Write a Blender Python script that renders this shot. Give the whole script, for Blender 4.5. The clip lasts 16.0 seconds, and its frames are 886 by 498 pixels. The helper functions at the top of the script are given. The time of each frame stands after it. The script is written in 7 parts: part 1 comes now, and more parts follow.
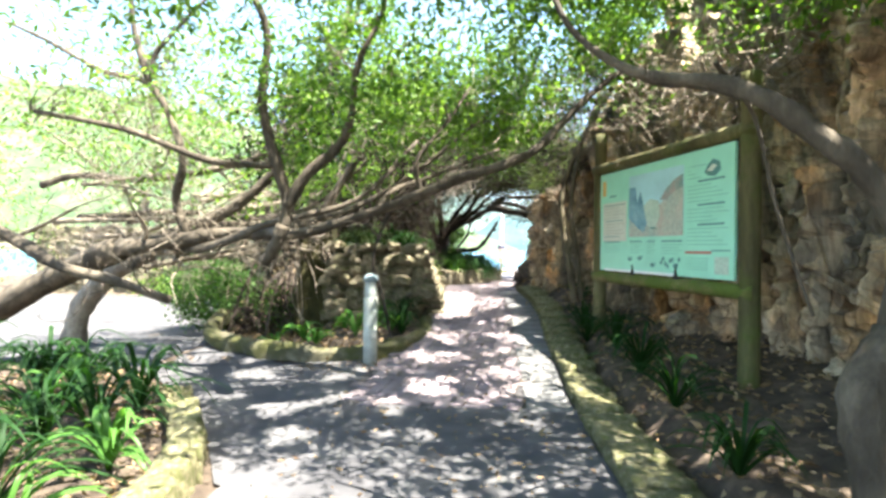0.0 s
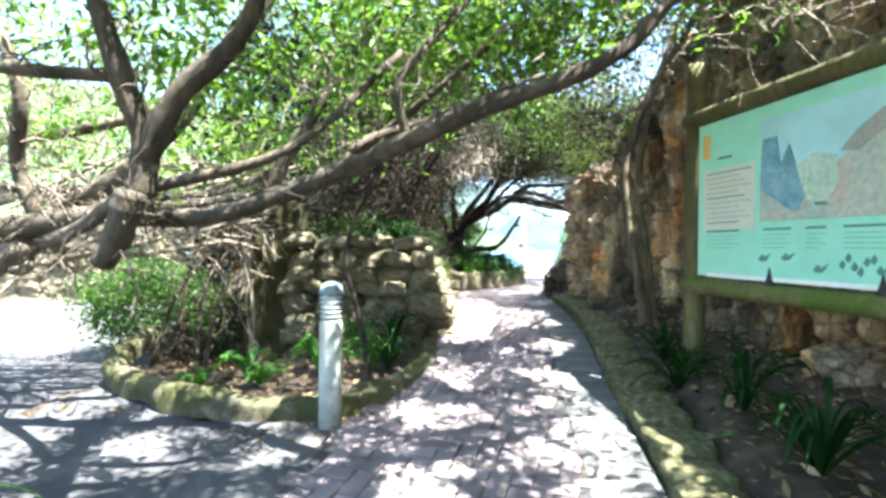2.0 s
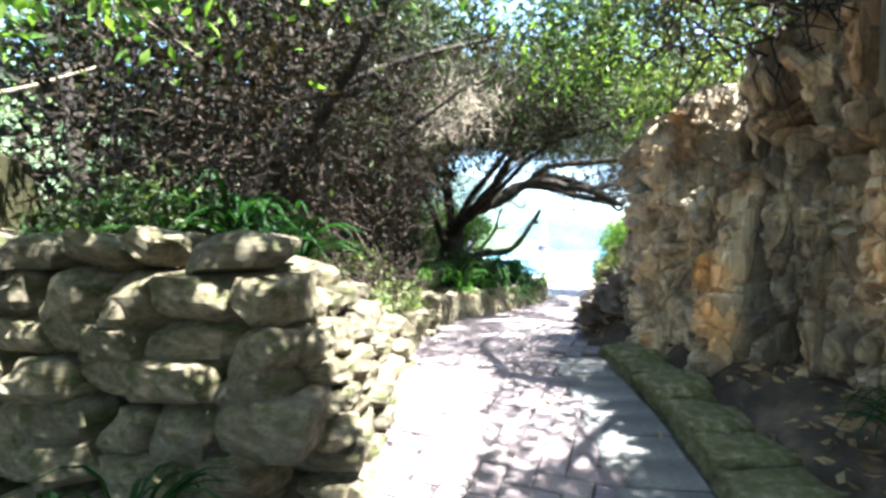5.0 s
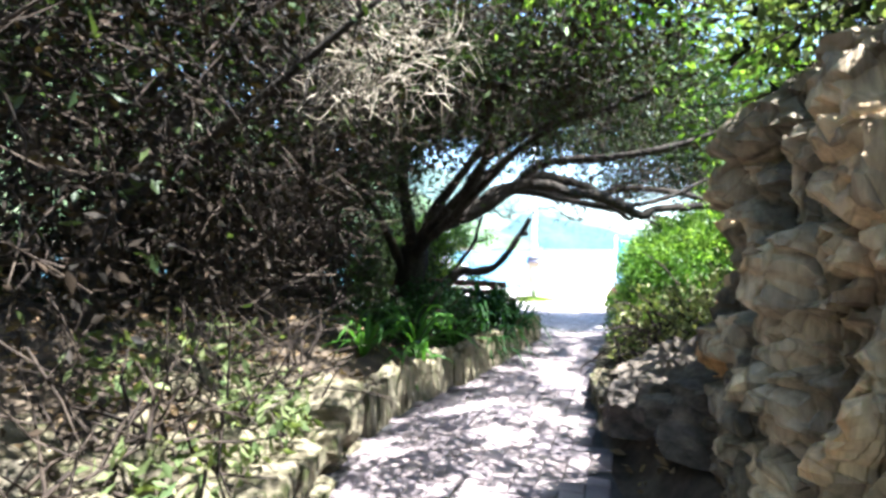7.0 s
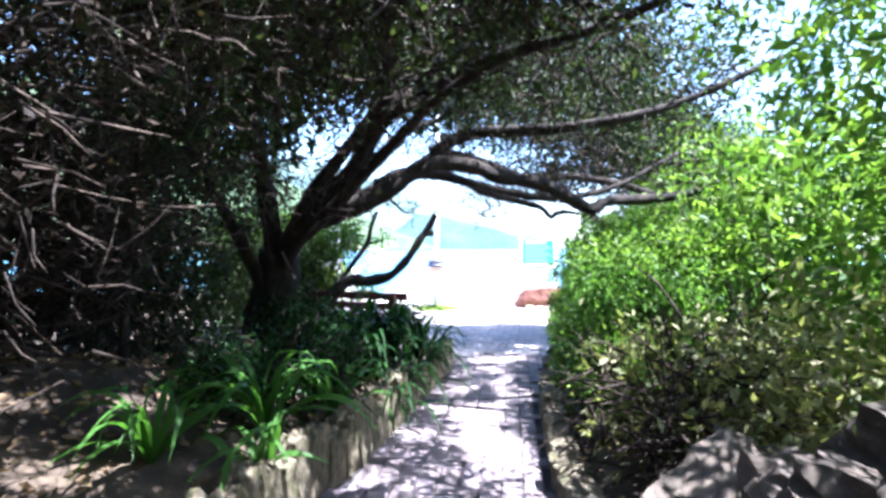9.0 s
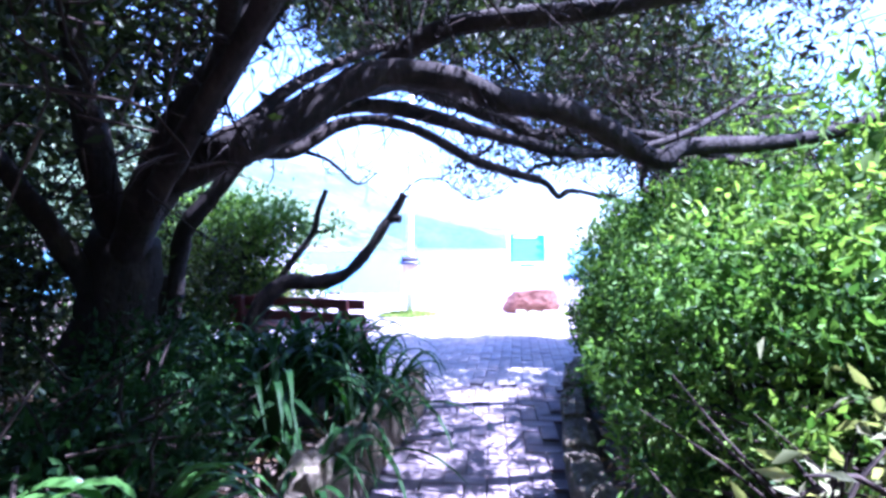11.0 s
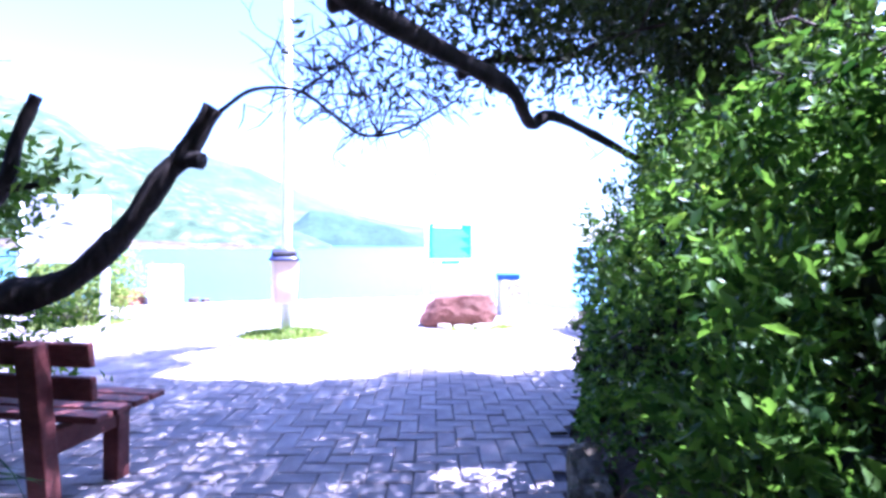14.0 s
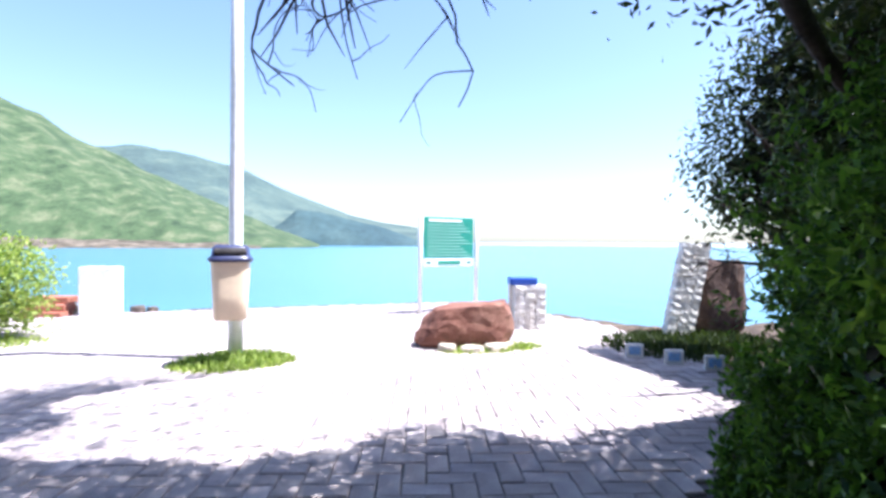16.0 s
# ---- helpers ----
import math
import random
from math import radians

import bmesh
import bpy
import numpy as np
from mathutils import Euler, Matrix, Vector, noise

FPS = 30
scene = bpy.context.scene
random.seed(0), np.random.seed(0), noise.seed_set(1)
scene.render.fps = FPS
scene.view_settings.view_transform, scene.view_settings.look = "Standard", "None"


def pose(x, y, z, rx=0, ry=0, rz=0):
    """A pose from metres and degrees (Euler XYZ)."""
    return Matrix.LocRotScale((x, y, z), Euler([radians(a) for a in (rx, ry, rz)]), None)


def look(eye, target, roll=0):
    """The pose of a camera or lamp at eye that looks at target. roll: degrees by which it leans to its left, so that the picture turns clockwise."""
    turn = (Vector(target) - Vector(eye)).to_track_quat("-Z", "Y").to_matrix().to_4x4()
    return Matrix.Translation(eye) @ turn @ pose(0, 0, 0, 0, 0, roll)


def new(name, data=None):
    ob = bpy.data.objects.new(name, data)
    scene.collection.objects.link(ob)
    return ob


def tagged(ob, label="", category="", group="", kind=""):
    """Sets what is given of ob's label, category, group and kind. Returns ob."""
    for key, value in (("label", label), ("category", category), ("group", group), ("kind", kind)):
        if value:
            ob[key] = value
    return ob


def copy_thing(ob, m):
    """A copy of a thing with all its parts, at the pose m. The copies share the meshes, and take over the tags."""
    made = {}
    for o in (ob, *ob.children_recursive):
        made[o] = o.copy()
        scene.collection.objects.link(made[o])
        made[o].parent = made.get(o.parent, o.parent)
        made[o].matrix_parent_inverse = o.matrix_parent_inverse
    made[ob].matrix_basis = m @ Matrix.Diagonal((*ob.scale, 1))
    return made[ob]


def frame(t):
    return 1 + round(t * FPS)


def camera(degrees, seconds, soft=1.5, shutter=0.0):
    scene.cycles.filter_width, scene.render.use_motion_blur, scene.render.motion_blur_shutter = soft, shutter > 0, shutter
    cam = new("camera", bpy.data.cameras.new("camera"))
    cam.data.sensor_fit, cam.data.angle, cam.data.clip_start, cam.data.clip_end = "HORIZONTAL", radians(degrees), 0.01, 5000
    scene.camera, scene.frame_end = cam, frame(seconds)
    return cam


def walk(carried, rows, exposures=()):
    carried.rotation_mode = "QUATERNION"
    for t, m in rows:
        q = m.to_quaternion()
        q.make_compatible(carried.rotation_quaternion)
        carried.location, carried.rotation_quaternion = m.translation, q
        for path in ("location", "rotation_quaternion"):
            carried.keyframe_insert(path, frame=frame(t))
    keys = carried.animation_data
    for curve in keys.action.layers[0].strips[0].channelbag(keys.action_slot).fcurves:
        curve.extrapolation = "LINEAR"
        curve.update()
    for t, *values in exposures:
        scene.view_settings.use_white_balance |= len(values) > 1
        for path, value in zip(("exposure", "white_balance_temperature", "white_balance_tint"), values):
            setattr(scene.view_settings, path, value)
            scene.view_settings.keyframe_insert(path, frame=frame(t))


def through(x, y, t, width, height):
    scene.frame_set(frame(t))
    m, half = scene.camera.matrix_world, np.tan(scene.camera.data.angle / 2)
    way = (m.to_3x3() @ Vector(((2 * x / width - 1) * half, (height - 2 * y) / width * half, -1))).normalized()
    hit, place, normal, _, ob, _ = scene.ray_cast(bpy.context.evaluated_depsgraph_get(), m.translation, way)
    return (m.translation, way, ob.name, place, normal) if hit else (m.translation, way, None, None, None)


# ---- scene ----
cam = camera(81.5, 16.0, soft=3.1)
PATH = [
    (0, (0.55, 1.045, 1.298), (0.469, 3.044, 1.291), 0.5),
    (0.5, (0.546, 1.591, 1.284), (0.454, 3.589, 1.277), 0.6),
    (1, (0.55, 2.148, 1.257), (0.448, 4.145, 1.251), 0.6),
    (1.5, (0.563, 2.634, 1.251), (0.451, 4.63, 1.244), 0.6),
    (2, (0.538, 3.136, 1.244), (0.392, 5.131, 1.236), 0.6),
    (2.5, (0.55, 3.631, 1.241), (0.344, 5.62, 1.234), 0.6),
    (3, (0.557, 4.186, 1.244), (0.221, 6.158, 1.235), 0.6),
    (3.5, (0.607, 4.722, 1.269), (0.232, 6.687, 1.26), 0.6),
    (4, (0.652, 5.278, 1.272), (0.264, 7.24, 1.263), 0.6),
    (4.5, (0.727, 5.832, 1.268), (0.447, 7.812, 1.26), 0.6),
    (5, (0.771, 6.415, 1.306), (0.551, 8.403, 1.299), 0.6),
    (5.2, (0.779, 6.633, 1.33), (0.57, 8.622, 1.322), 0.6),
    (7.3, (0.91, 9.014, 1.727), (0.754, 11.008, 1.712), 0.4),
    (7.5, (0.909, 9.195, 1.774), (0.786, 11.191, 1.76), 0.4),
    (8, (0.925, 9.635, 1.827), (0.927, 11.635, 1.813), 0.5),
    (8.5, (0.897, 10.029, 1.797), (1.003, 12.026, 1.784), 0.4),
    (9, (0.883, 10.471, 1.69), (1.117, 12.457, 1.678), 0.4),
    (9.2, (0.901, 10.641, 1.686), (1.155, 12.625, 1.674), 0.4),
    (11.3, (1.242, 12.512, 1.573), (1.562, 14.486, 1.56), 0.4),
    (11.5, (1.275, 12.686, 1.565), (1.604, 14.659, 1.552), 0.4),
    (12, (1.384, 13.14, 1.53), (1.72, 15.111, 1.517), 0.4),
    (12.5, (1.544, 13.552, 1.507), (1.919, 15.516, 1.495), 0.5),
    (13, (1.671, 13.997, 1.478), (2.154, 15.937, 1.466), 0.5),
    (13.5, (1.808, 14.413, 1.464), (2.406, 16.321, 1.45), 0.5),
    (14, (1.912, 14.881, 1.467), (2.535, 16.781, 1.45), 0.5),
    (14.5, (2.017, 15.282, 1.453), (2.653, 17.179, 1.435), 0.5),
    (15, (2.092, 15.702, 1.444), (2.732, 17.597, 1.423), 0.4),
    (15.5, (2.167, 16.095, 1.445), (2.825, 17.983, 1.415), 0.2),
    (16, (2.286, 16.499, 1.422), (2.953, 18.384, 1.404), 0.5),
]
EXPOSURES = [(0.0, 3.45, 6500, 6), (1.0, 3.63, 6200, 5), (2.0, 3.7, 5950, 4), (3.5, 3.75, 5950, 4), (5.2, 3.75, 5900, 4), (7.3, 3.35, 5700, 5), (9.0, 3.35, 5300, 15), (11.5, 3.3, 4550, 41), (13.5, 3.15, 4650, 42), (14.5, 2.7, 4950, 41), (15.2, 2.3, 5300, 32), (16.0, 1.9, 5700, 15)]
walk(cam, [(t, look(eye, target, roll)) for t, eye, target, roll in PATH], EXPOSURES)

# ---- light and air ----
SUN_EL, SUN_AZ = radians(66), math.atan2(0.9, -0.42)
world = bpy.data.worlds.new("sky_world")
scene.world = world
world.use_nodes = True
wn = world.node_tree
wn.nodes.clear()
sky = wn.nodes.new("ShaderNodeTexSky")
sky.sky_type, sky.sun_disc = "NISHITA", False
sky.sun_elevation, sky.sun_rotation = SUN_EL, SUN_AZ
sky.air_density, sky.dust_density, sky.ozone_density = 1.0, 1.2, 1.0
bgn = wn.nodes.new("ShaderNodeBackground")
bgn.inputs["Strength"].default_value = 0.085
wout = wn.nodes.new("ShaderNodeOutputWorld")
wn.links.new(sky.outputs[0], bgn.inputs[0])
wn.links.new(bgn.outputs[0], wout.inputs[0])
sun_data = bpy.data.lights.new("sun", "SUN")
sun_data.energy, sun_data.angle, sun_data.color = 5.0, radians(0.53), (1.0, 0.95, 0.87)
sun_ob = new("sun", sun_data)
to_sun = Vector((math.cos(SUN_EL) * math.sin(SUN_AZ), math.cos(SUN_EL) * math.cos(SUN_AZ), math.sin(SUN_EL)))
sun_ob.matrix_world = look(to_sun * 40, (0, 0, 0))


# ---- materials ----
def node_mat(name):
    m = bpy.data.materials.new(name)
    m.use_nodes = True
    nt = m.node_tree
    return m, nt, nt.nodes["Principled BSDF"]


def ramp(nt, fac, stops):
    r = nt.nodes.new("ShaderNodeValToRGB")
    el = r.color_ramp.elements
    while len(el) < len(stops):
        el.new(0.5)
    for e, (p, c) in zip(el, stops):
        e.position, e.color = p, (*c, 1)
    nt.links.new(fac, r.inputs[0])
    return r.outputs[0]


def tex(nt, scale, detail=6, rough=0.6, stretch=(1, 1, 1), coord="Object"):
    c = nt.nodes.new("ShaderNodeTexCoord")
    mp = nt.nodes.new("ShaderNodeMapping")
    mp.inputs["Scale"].default_value = stretch
    nt.links.new(c.outputs[coord], mp.inputs[0])
    n = nt.nodes.new("ShaderNodeTexNoise")
    n.inputs["Scale"].default_value, n.inputs["Detail"].default_value, n.inputs["Roughness"].default_value = scale, detail, rough
    nt.links.new(mp.outputs[0], n.inputs[0])
    return n.outputs[0]


def blend(nt, fac, a, b, how="MIX"):
    n = nt.nodes.new("ShaderNodeMix")
    n.data_type, n.blend_type = "RGBA", how
    for sock, v in ((n.inputs[0], fac), (n.inputs[6], a), (n.inputs[7], b)):
        if isinstance(v, (int, float)):
            sock.default_value = v
        elif isinstance(v, tuple):
            sock.default_value = (*v, 1)
        else:
            nt.links.new(v, sock)
    return n.outputs[2]


def bump(nt, bsdf, height, strength, dist=0.02):
    b = nt.nodes.new("ShaderNodeBump")
    b.inputs["Strength"].default_value, b.inputs["Distance"].default_value = strength, dist
    nt.links.new(height, b.inputs["Height"])
    nt.links.new(b.outputs[0], bsdf.inputs["Normal"])


def surface(name, dark, mid, light, scale=6.0, grain=60.0, rough=0.85, relief=0.5, stretch=(1, 1, 1), moss=None, moss_at=0.55, per_piece=0.0, island=False, metal=0.0):
    """A weathered surface: large stains, fine grain, bump; optional moss in patches; optional shift of tone from piece to piece."""
    m, nt, bs = node_mat(name)
    big, fine = tex(nt, scale, 8, 0.62, stretch), tex(nt, grain, 5, 0.7, stretch)
    col = ramp(nt, big, [(0.3, dark), (0.5, mid), (0.72, light)])
    g = ramp(nt, fine, [(0.3, (0.55, 0.55, 0.55)), (0.7, (1.25, 1.25, 1.25))])
    col = blend(nt, 0.6, col, g, "MULTIPLY")
    if per_piece:
        src = nt.nodes.new("ShaderNodeNewGeometry" if island else "ShaderNodeObjectInfo")
        r = ramp(nt, src.outputs["Random Per Island" if island else "Random"], [(0.0, (1 - per_piece, 1 - per_piece, 1 - per_piece * 0.8)), (0.5, (1, 0.97, 0.92)), (1.0, (1 + per_piece, 1 + per_piece * 0.95, 1 + per_piece * 0.9))])
        col = blend(nt, 1.0, col, r, "MULTIPLY")
    if moss:
        f = ramp(nt, tex(nt, scale * 0.6, 7, 0.7), [(moss_at - 0.08, (0, 0, 0)), (moss_at + 0.08, (1, 1, 1))])
        mc = blend(nt, fine, tuple(c * 0.5 for c in moss), tuple(c * 1.4 for c in moss))
        col = blend(nt, f, col, mc)
    nt.links.new(col, bs.inputs["Base Color"])
    bs.inputs["Roughness"].default_value = rough
    bs.inputs["Metallic"].default_value = metal
    bs.inputs["Specular IOR Level"].default_value = 0.25
    bump(nt, bs, blend(nt, 0.5, big, fine), relief, 0.03)
    return m


def leaf_mat(name, dark, light, through=0.45, rough=0.45):
    m, nt, bs = node_mat(name)
    geo = nt.nodes.new("ShaderNodeNewGeometry")
    col = ramp(nt, geo.outputs["Random Per Island"], [(0.0, dark), (0.6, tuple((a + b) / 2 for a, b in zip(dark, light))), (1.0, light)])
    col = blend(nt, 0.5, col, ramp(nt, tex(nt, 1.1, 3), [(0.3, (0.55, 0.6, 0.5)), (0.7, (1.3, 1.25, 1.1))]), "MULTIPLY")
    nt.links.new(col, bs.inputs["Base Color"])
    bs.inputs["Roughness"].default_value = rough
    bs.inputs["Specular IOR Level"].default_value = 0.15
    tr = nt.nodes.new("ShaderNodeBsdfTranslucent")
    nt.links.new(blend(nt, 1.0, col, (1.38, 1.52, 0.62), "MULTIPLY"), tr.inputs[0])
    mix = nt.nodes.new("ShaderNodeMixShader")
    mix.inputs[0].default_value = through
    nt.links.new(bs.outputs[0], mix.inputs[1])
    nt.links.new(tr.outputs[0], mix.inputs[2])
    nt.links.new(mix.outputs[0], nt.nodes["Material Output"].inputs[0])
    return m


def paint(name, col, rough=0.5, wear=0.15, metal=0.0, scale=14):
    m, nt, bs = node_mat(name)
    n = tex(nt, scale, 6)
    lo = tuple(c * (1 - wear) for c in col)
    hi = tuple(min(1, c * (1 + wear * 0.5)) for c in col)
    nt.links.new(ramp(nt, n, [(0.35, lo), (0.65, hi)]), bs.inputs["Base Color"])
    bs.inputs["Roughness"].default_value, bs.inputs["Metallic"].default_value = rough, metal
    bump(nt, bs, n, 0.1, 0.01)
    return m


M = {}
M["soil"] = surface("soil_litter", (0.035, 0.026, 0.02), (0.075, 0.055, 0.04), (0.17, 0.125, 0.085), 5, 90, 0.95, 0.9)
M["asphalt"] = surface("worn_asphalt", (0.042, 0.04, 0.043), (0.072, 0.069, 0.072), (0.12, 0.113, 0.11), 2.2, 140, 0.9, 0.5)
M["kerb_moss"] = surface("mossy_plastered_kerb", (0.05, 0.044, 0.028), (0.1, 0.088, 0.056), (0.22, 0.195, 0.135), 6, 45, 0.95, 1.0, moss=(0.062, 0.062, 0.02), moss_at=0.46)
M["kerb_dry"] = surface("dry_mossy_kerb", (0.09, 0.078, 0.045), (0.2, 0.175, 0.1), (0.36, 0.32, 0.2), 7, 45, 0.95, 1.0, moss=(0.11, 0.112, 0.04), moss_at=0.5)
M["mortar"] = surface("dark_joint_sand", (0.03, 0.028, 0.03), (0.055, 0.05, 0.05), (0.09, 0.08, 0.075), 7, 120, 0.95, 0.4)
# the same joint sand, lightened for the sunny terrace
M["joint_sun"] = surface("joint_sand_sunlit", (0.07, 0.06, 0.06), (0.12, 0.105, 0.105), (0.18, 0.16, 0.155), 7, 120, 0.95, 0.4)
# path copy of the clay brick, kept darker for the shade there
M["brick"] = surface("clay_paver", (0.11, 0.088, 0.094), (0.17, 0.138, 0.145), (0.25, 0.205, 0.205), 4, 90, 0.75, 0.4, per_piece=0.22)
# terrace copy of the brick, full sun put into a lighter colour
M["brick_sun"] = surface("clay_paver_sunlit", (0.24, 0.205, 0.21), (0.35, 0.305, 0.305), (0.46, 0.41, 0.4), 4, 90, 0.75, 0.4, per_piece=0.18)
M["brick_sun_join"] = surface("clay_paver_field_sunlit", (0.24, 0.205, 0.21), (0.35, 0.305, 0.305), (0.46, 0.41, 0.4), 4, 90, 0.75, 0.4, per_piece=0.18, island=True)
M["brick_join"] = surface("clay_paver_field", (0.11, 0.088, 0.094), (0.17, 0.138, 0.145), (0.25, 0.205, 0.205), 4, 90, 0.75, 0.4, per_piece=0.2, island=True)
M["stone"] = surface("sandstone", (0.085, 0.07, 0.045), (0.19, 0.16, 0.11), (0.34, 0.29, 0.21), 5, 50, 0.9, 0.9, per_piece=0.3, moss=(0.075, 0.08, 0.028), moss_at=0.56)
M["kerb"] = surface("mossy_kerb_stone", (0.13, 0.11, 0.075), (0.24, 0.21, 0.15), (0.38, 0.34, 0.26), 6, 60, 0.92, 0.8, per_piece=0.2, moss=(0.10, 0.115, 0.03), moss_at=0.52)
M["moss"] = surface("mossy_slab", (0.02, 0.02, 0.008), (0.042, 0.038, 0.014), (0.085, 0.072, 0.03), 4, 70, 0.95, 0.9)
def rock_mat():
    m = surface("cliff_rock", (0.19, 0.15, 0.112), (0.45, 0.37, 0.28), (0.66, 0.57, 0.45), 3.0, 24, 0.9, 1.0, stretch=(1, 1, 0.25))
    nt = m.node_tree
    bs = nt.nodes["Principled BSDF"]
    col = bs.inputs["Base Color"].links[0].from_socket
    ochre = ramp(nt, tex(nt, 1.1, 4, 0.6, (1, 1, 0.6)), [(0.51, (0, 0, 0)), (0.64, (1, 1, 1))])
    grey = ramp(nt, tex(nt, 1.7, 6, 0.65, (1.6, 1.6, 0.25)), [(0.44, (0, 0, 0)), (0.58, (1, 1, 1))])
    col = blend(nt, ochre, col, blend(nt, 1.0, col, (1.1, 0.74, 0.42), "MULTIPLY"))
    col = blend(nt, grey, col, blend(nt, 1.0, col, (0.4, 0.43, 0.46), "MULTIPLY"))
    c = nt.nodes.new("ShaderNodeTexCoord")
    wob = nt.nodes.new("ShaderNodeTexNoise")
    wob.inputs["Scale"].default_value = 2.4
    nt.links.new(c.outputs["Object"], wob.inputs[0])
    add = nt.nodes.new("ShaderNodeVectorMath")
    add.operation = "MULTIPLY_ADD"
    add.inputs[1].default_value = (0.12, 0.12, 0.2)
    nt.links.new(wob.outputs["Color"], add.inputs[0])
    nt.links.new(c.outputs["Object"], add.inputs[2])
    lines = []
    for scale, wide, tall in ((3.4, 0.045, 0.3), (8.0, 0.06, 0.75)):
        mp = nt.nodes.new("ShaderNodeMapping")
        mp.inputs["Scale"].default_value = (1, 1, tall)
        nt.links.new(add.outputs[0], mp.inputs[0])
        vo = nt.nodes.new("ShaderNodeTexVoronoi")
        vo.feature = "DISTANCE_TO_EDGE"
        vo.inputs["Scale"].default_value = scale
        nt.links.new(mp.outputs[0], vo.inputs[0])
        cell = nt.nodes.new("ShaderNodeTexVoronoi")
        cell.inputs["Scale"].default_value = scale
        nt.links.new(mp.outputs[0], cell.inputs[0])
        grey_of = nt.nodes.new("ShaderNodeRGBToBW")
        nt.links.new(cell.outputs["Color"], grey_of.inputs[0])
        tone = ramp(nt, grey_of.outputs[0], [(0.15, (0.5, 0.5, 0.52)), (0.45, (1.0, 0.95, 0.88)), (0.8, (1.3, 1.2, 1.05))])
        col = blend(nt, 0.75, col, tone, "MULTIPLY")
        lines.append(ramp(nt, vo.outputs["Distance"], [(0.0, (0.62, 0.59, 0.56)), (wide * 0.7, (1, 1, 1))]))
    cracks = blend(nt, 0.45, lines[0], lines[1], "MULTIPLY")
    col = blend(nt, 1.0, col, cracks, "MULTIPLY")
    nt.links.new(col, bs.inputs["Base Color"])
    h = blend(nt, 0.55, tex(nt, 9, 8, 0.7, (1, 1, 0.5)), cracks)
    bump(nt, bs, h, 1.0, 0.04)
    return m


M["rock"] = rock_mat()
M["rubble"] = surface("dark_rubble", (0.05, 0.043, 0.038), (0.115, 0.094, 0.08), (0.22, 0.175, 0.14), 4, 40, 0.9, 0.9, per_piece=0.25)
M["bark"] = surface("bark_dark", (0.012, 0.01, 0.008), (0.027, 0.021, 0.017), (0.062, 0.049, 0.039), 5, 40, 0.9, 1.0, stretch=(1, 1, 0.35))
M["bark_warm"] = surface("bark_warm", (0.03, 0.024, 0.017), (0.075, 0.06, 0.043), (0.16, 0.13, 0.095), 6, 40, 0.9, 1.0, stretch=(1, 1, 0.35))
# paler bark copy for limbs in sun, the light put into its colour
M["bark_sunlit"] = surface("bark_sunlit", (0.09, 0.075, 0.055), (0.20, 0.165, 0.12), (0.34, 0.29, 0.22), 5, 40, 0.9, 0.9, stretch=(1, 1, 0.35))
M["bark_fissured"] = surface("bark_fissured", (0.03, 0.024, 0.016), (0.11, 0.088, 0.058), (0.23, 0.19, 0.13), 16, 70, 0.92, 1.0, stretch=(1, 1, 0.16), moss=(0.09, 0.085, 0.03), moss_at=0.6)
M["twig"] = surface("twig_grey", (0.10, 0.08, 0.06), (0.21, 0.17, 0.13), (0.36, 0.31, 0.25), 9, 40, 0.9, 0.4)
M["twig_bleached"] = surface("twig_bleached", (0.2, 0.165, 0.125), (0.38, 0.32, 0.25), (0.55, 0.48, 0.39), 9, 40, 0.9, 0.4)
M["twig_dark"] = surface("twig_brown", (0.012, 0.009, 0.007), (0.032, 0.022, 0.017), (0.1, 0.074, 0.055), 9, 40, 0.9, 0.4)
M["leaf"] = leaf_mat("leaf_green", (0.035, 0.08, 0.016), (0.155, 0.245, 0.048))
M["leaf_bush"] = leaf_mat("leaf_bush", (0.02, 0.055, 0.014), (0.085, 0.165, 0.04))
# lighter leaf green for foliage in sun; the sunlight is partly in the colour
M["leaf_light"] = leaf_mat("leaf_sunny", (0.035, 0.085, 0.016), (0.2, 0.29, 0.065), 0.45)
M["leaf_ivy"] = leaf_mat("leaf_ivy", (0.006, 0.022, 0.007), (0.035, 0.08, 0.022), 0.25, 0.45)
M["leaf_scrub"] = leaf_mat("leaf_scrub", (0.05, 0.075, 0.03), (0.22, 0.25, 0.12), 0.4, 0.6)
M["leaf_dark"] = leaf_mat("leaf_dull", (0.018, 0.03, 0.012), (0.065, 0.085, 0.034), 0.25)
M["leaf_dry"] = leaf_mat("leaf_dry", (0.10, 0.06, 0.035), (0.36, 0.25, 0.16), 0.2, 0.7)
M["leaf_pale"] = leaf_mat("leaf_pale", (0.10, 0.12, 0.05), (0.36, 0.34, 0.2), 0.35, 0.6)
# dead leaf brown lowered almost to black, for shade inside the foliage
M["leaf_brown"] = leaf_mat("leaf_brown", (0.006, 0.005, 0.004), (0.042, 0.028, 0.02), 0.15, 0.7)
# near-black leaf colour that stands for the shade deep inside foliage
M["leaf_shade"] = leaf_mat("leaf_shade", (0.006, 0.009, 0.005), (0.02, 0.026, 0.011), 0.05, 0.8)
M["grass"] = leaf_mat("leaf_grass", (0.13, 0.2, 0.04), (0.42, 0.48, 0.17), 0.4, 0.6)
M["hedge"] = leaf_mat("leaf_hedge", (0.015, 0.045, 0.011), (0.14, 0.25, 0.05), 0.42, 0.4)
M["strap"] = leaf_mat("leaf_strap", (0.004, 0.018, 0.004), (0.02, 0.06, 0.012), 0.35, 0.6)
M["strap_young"] = leaf_mat("leaf_strap_young", (0.03, 0.1, 0.02), (0.11, 0.22, 0.05), 0.4, 0.35)
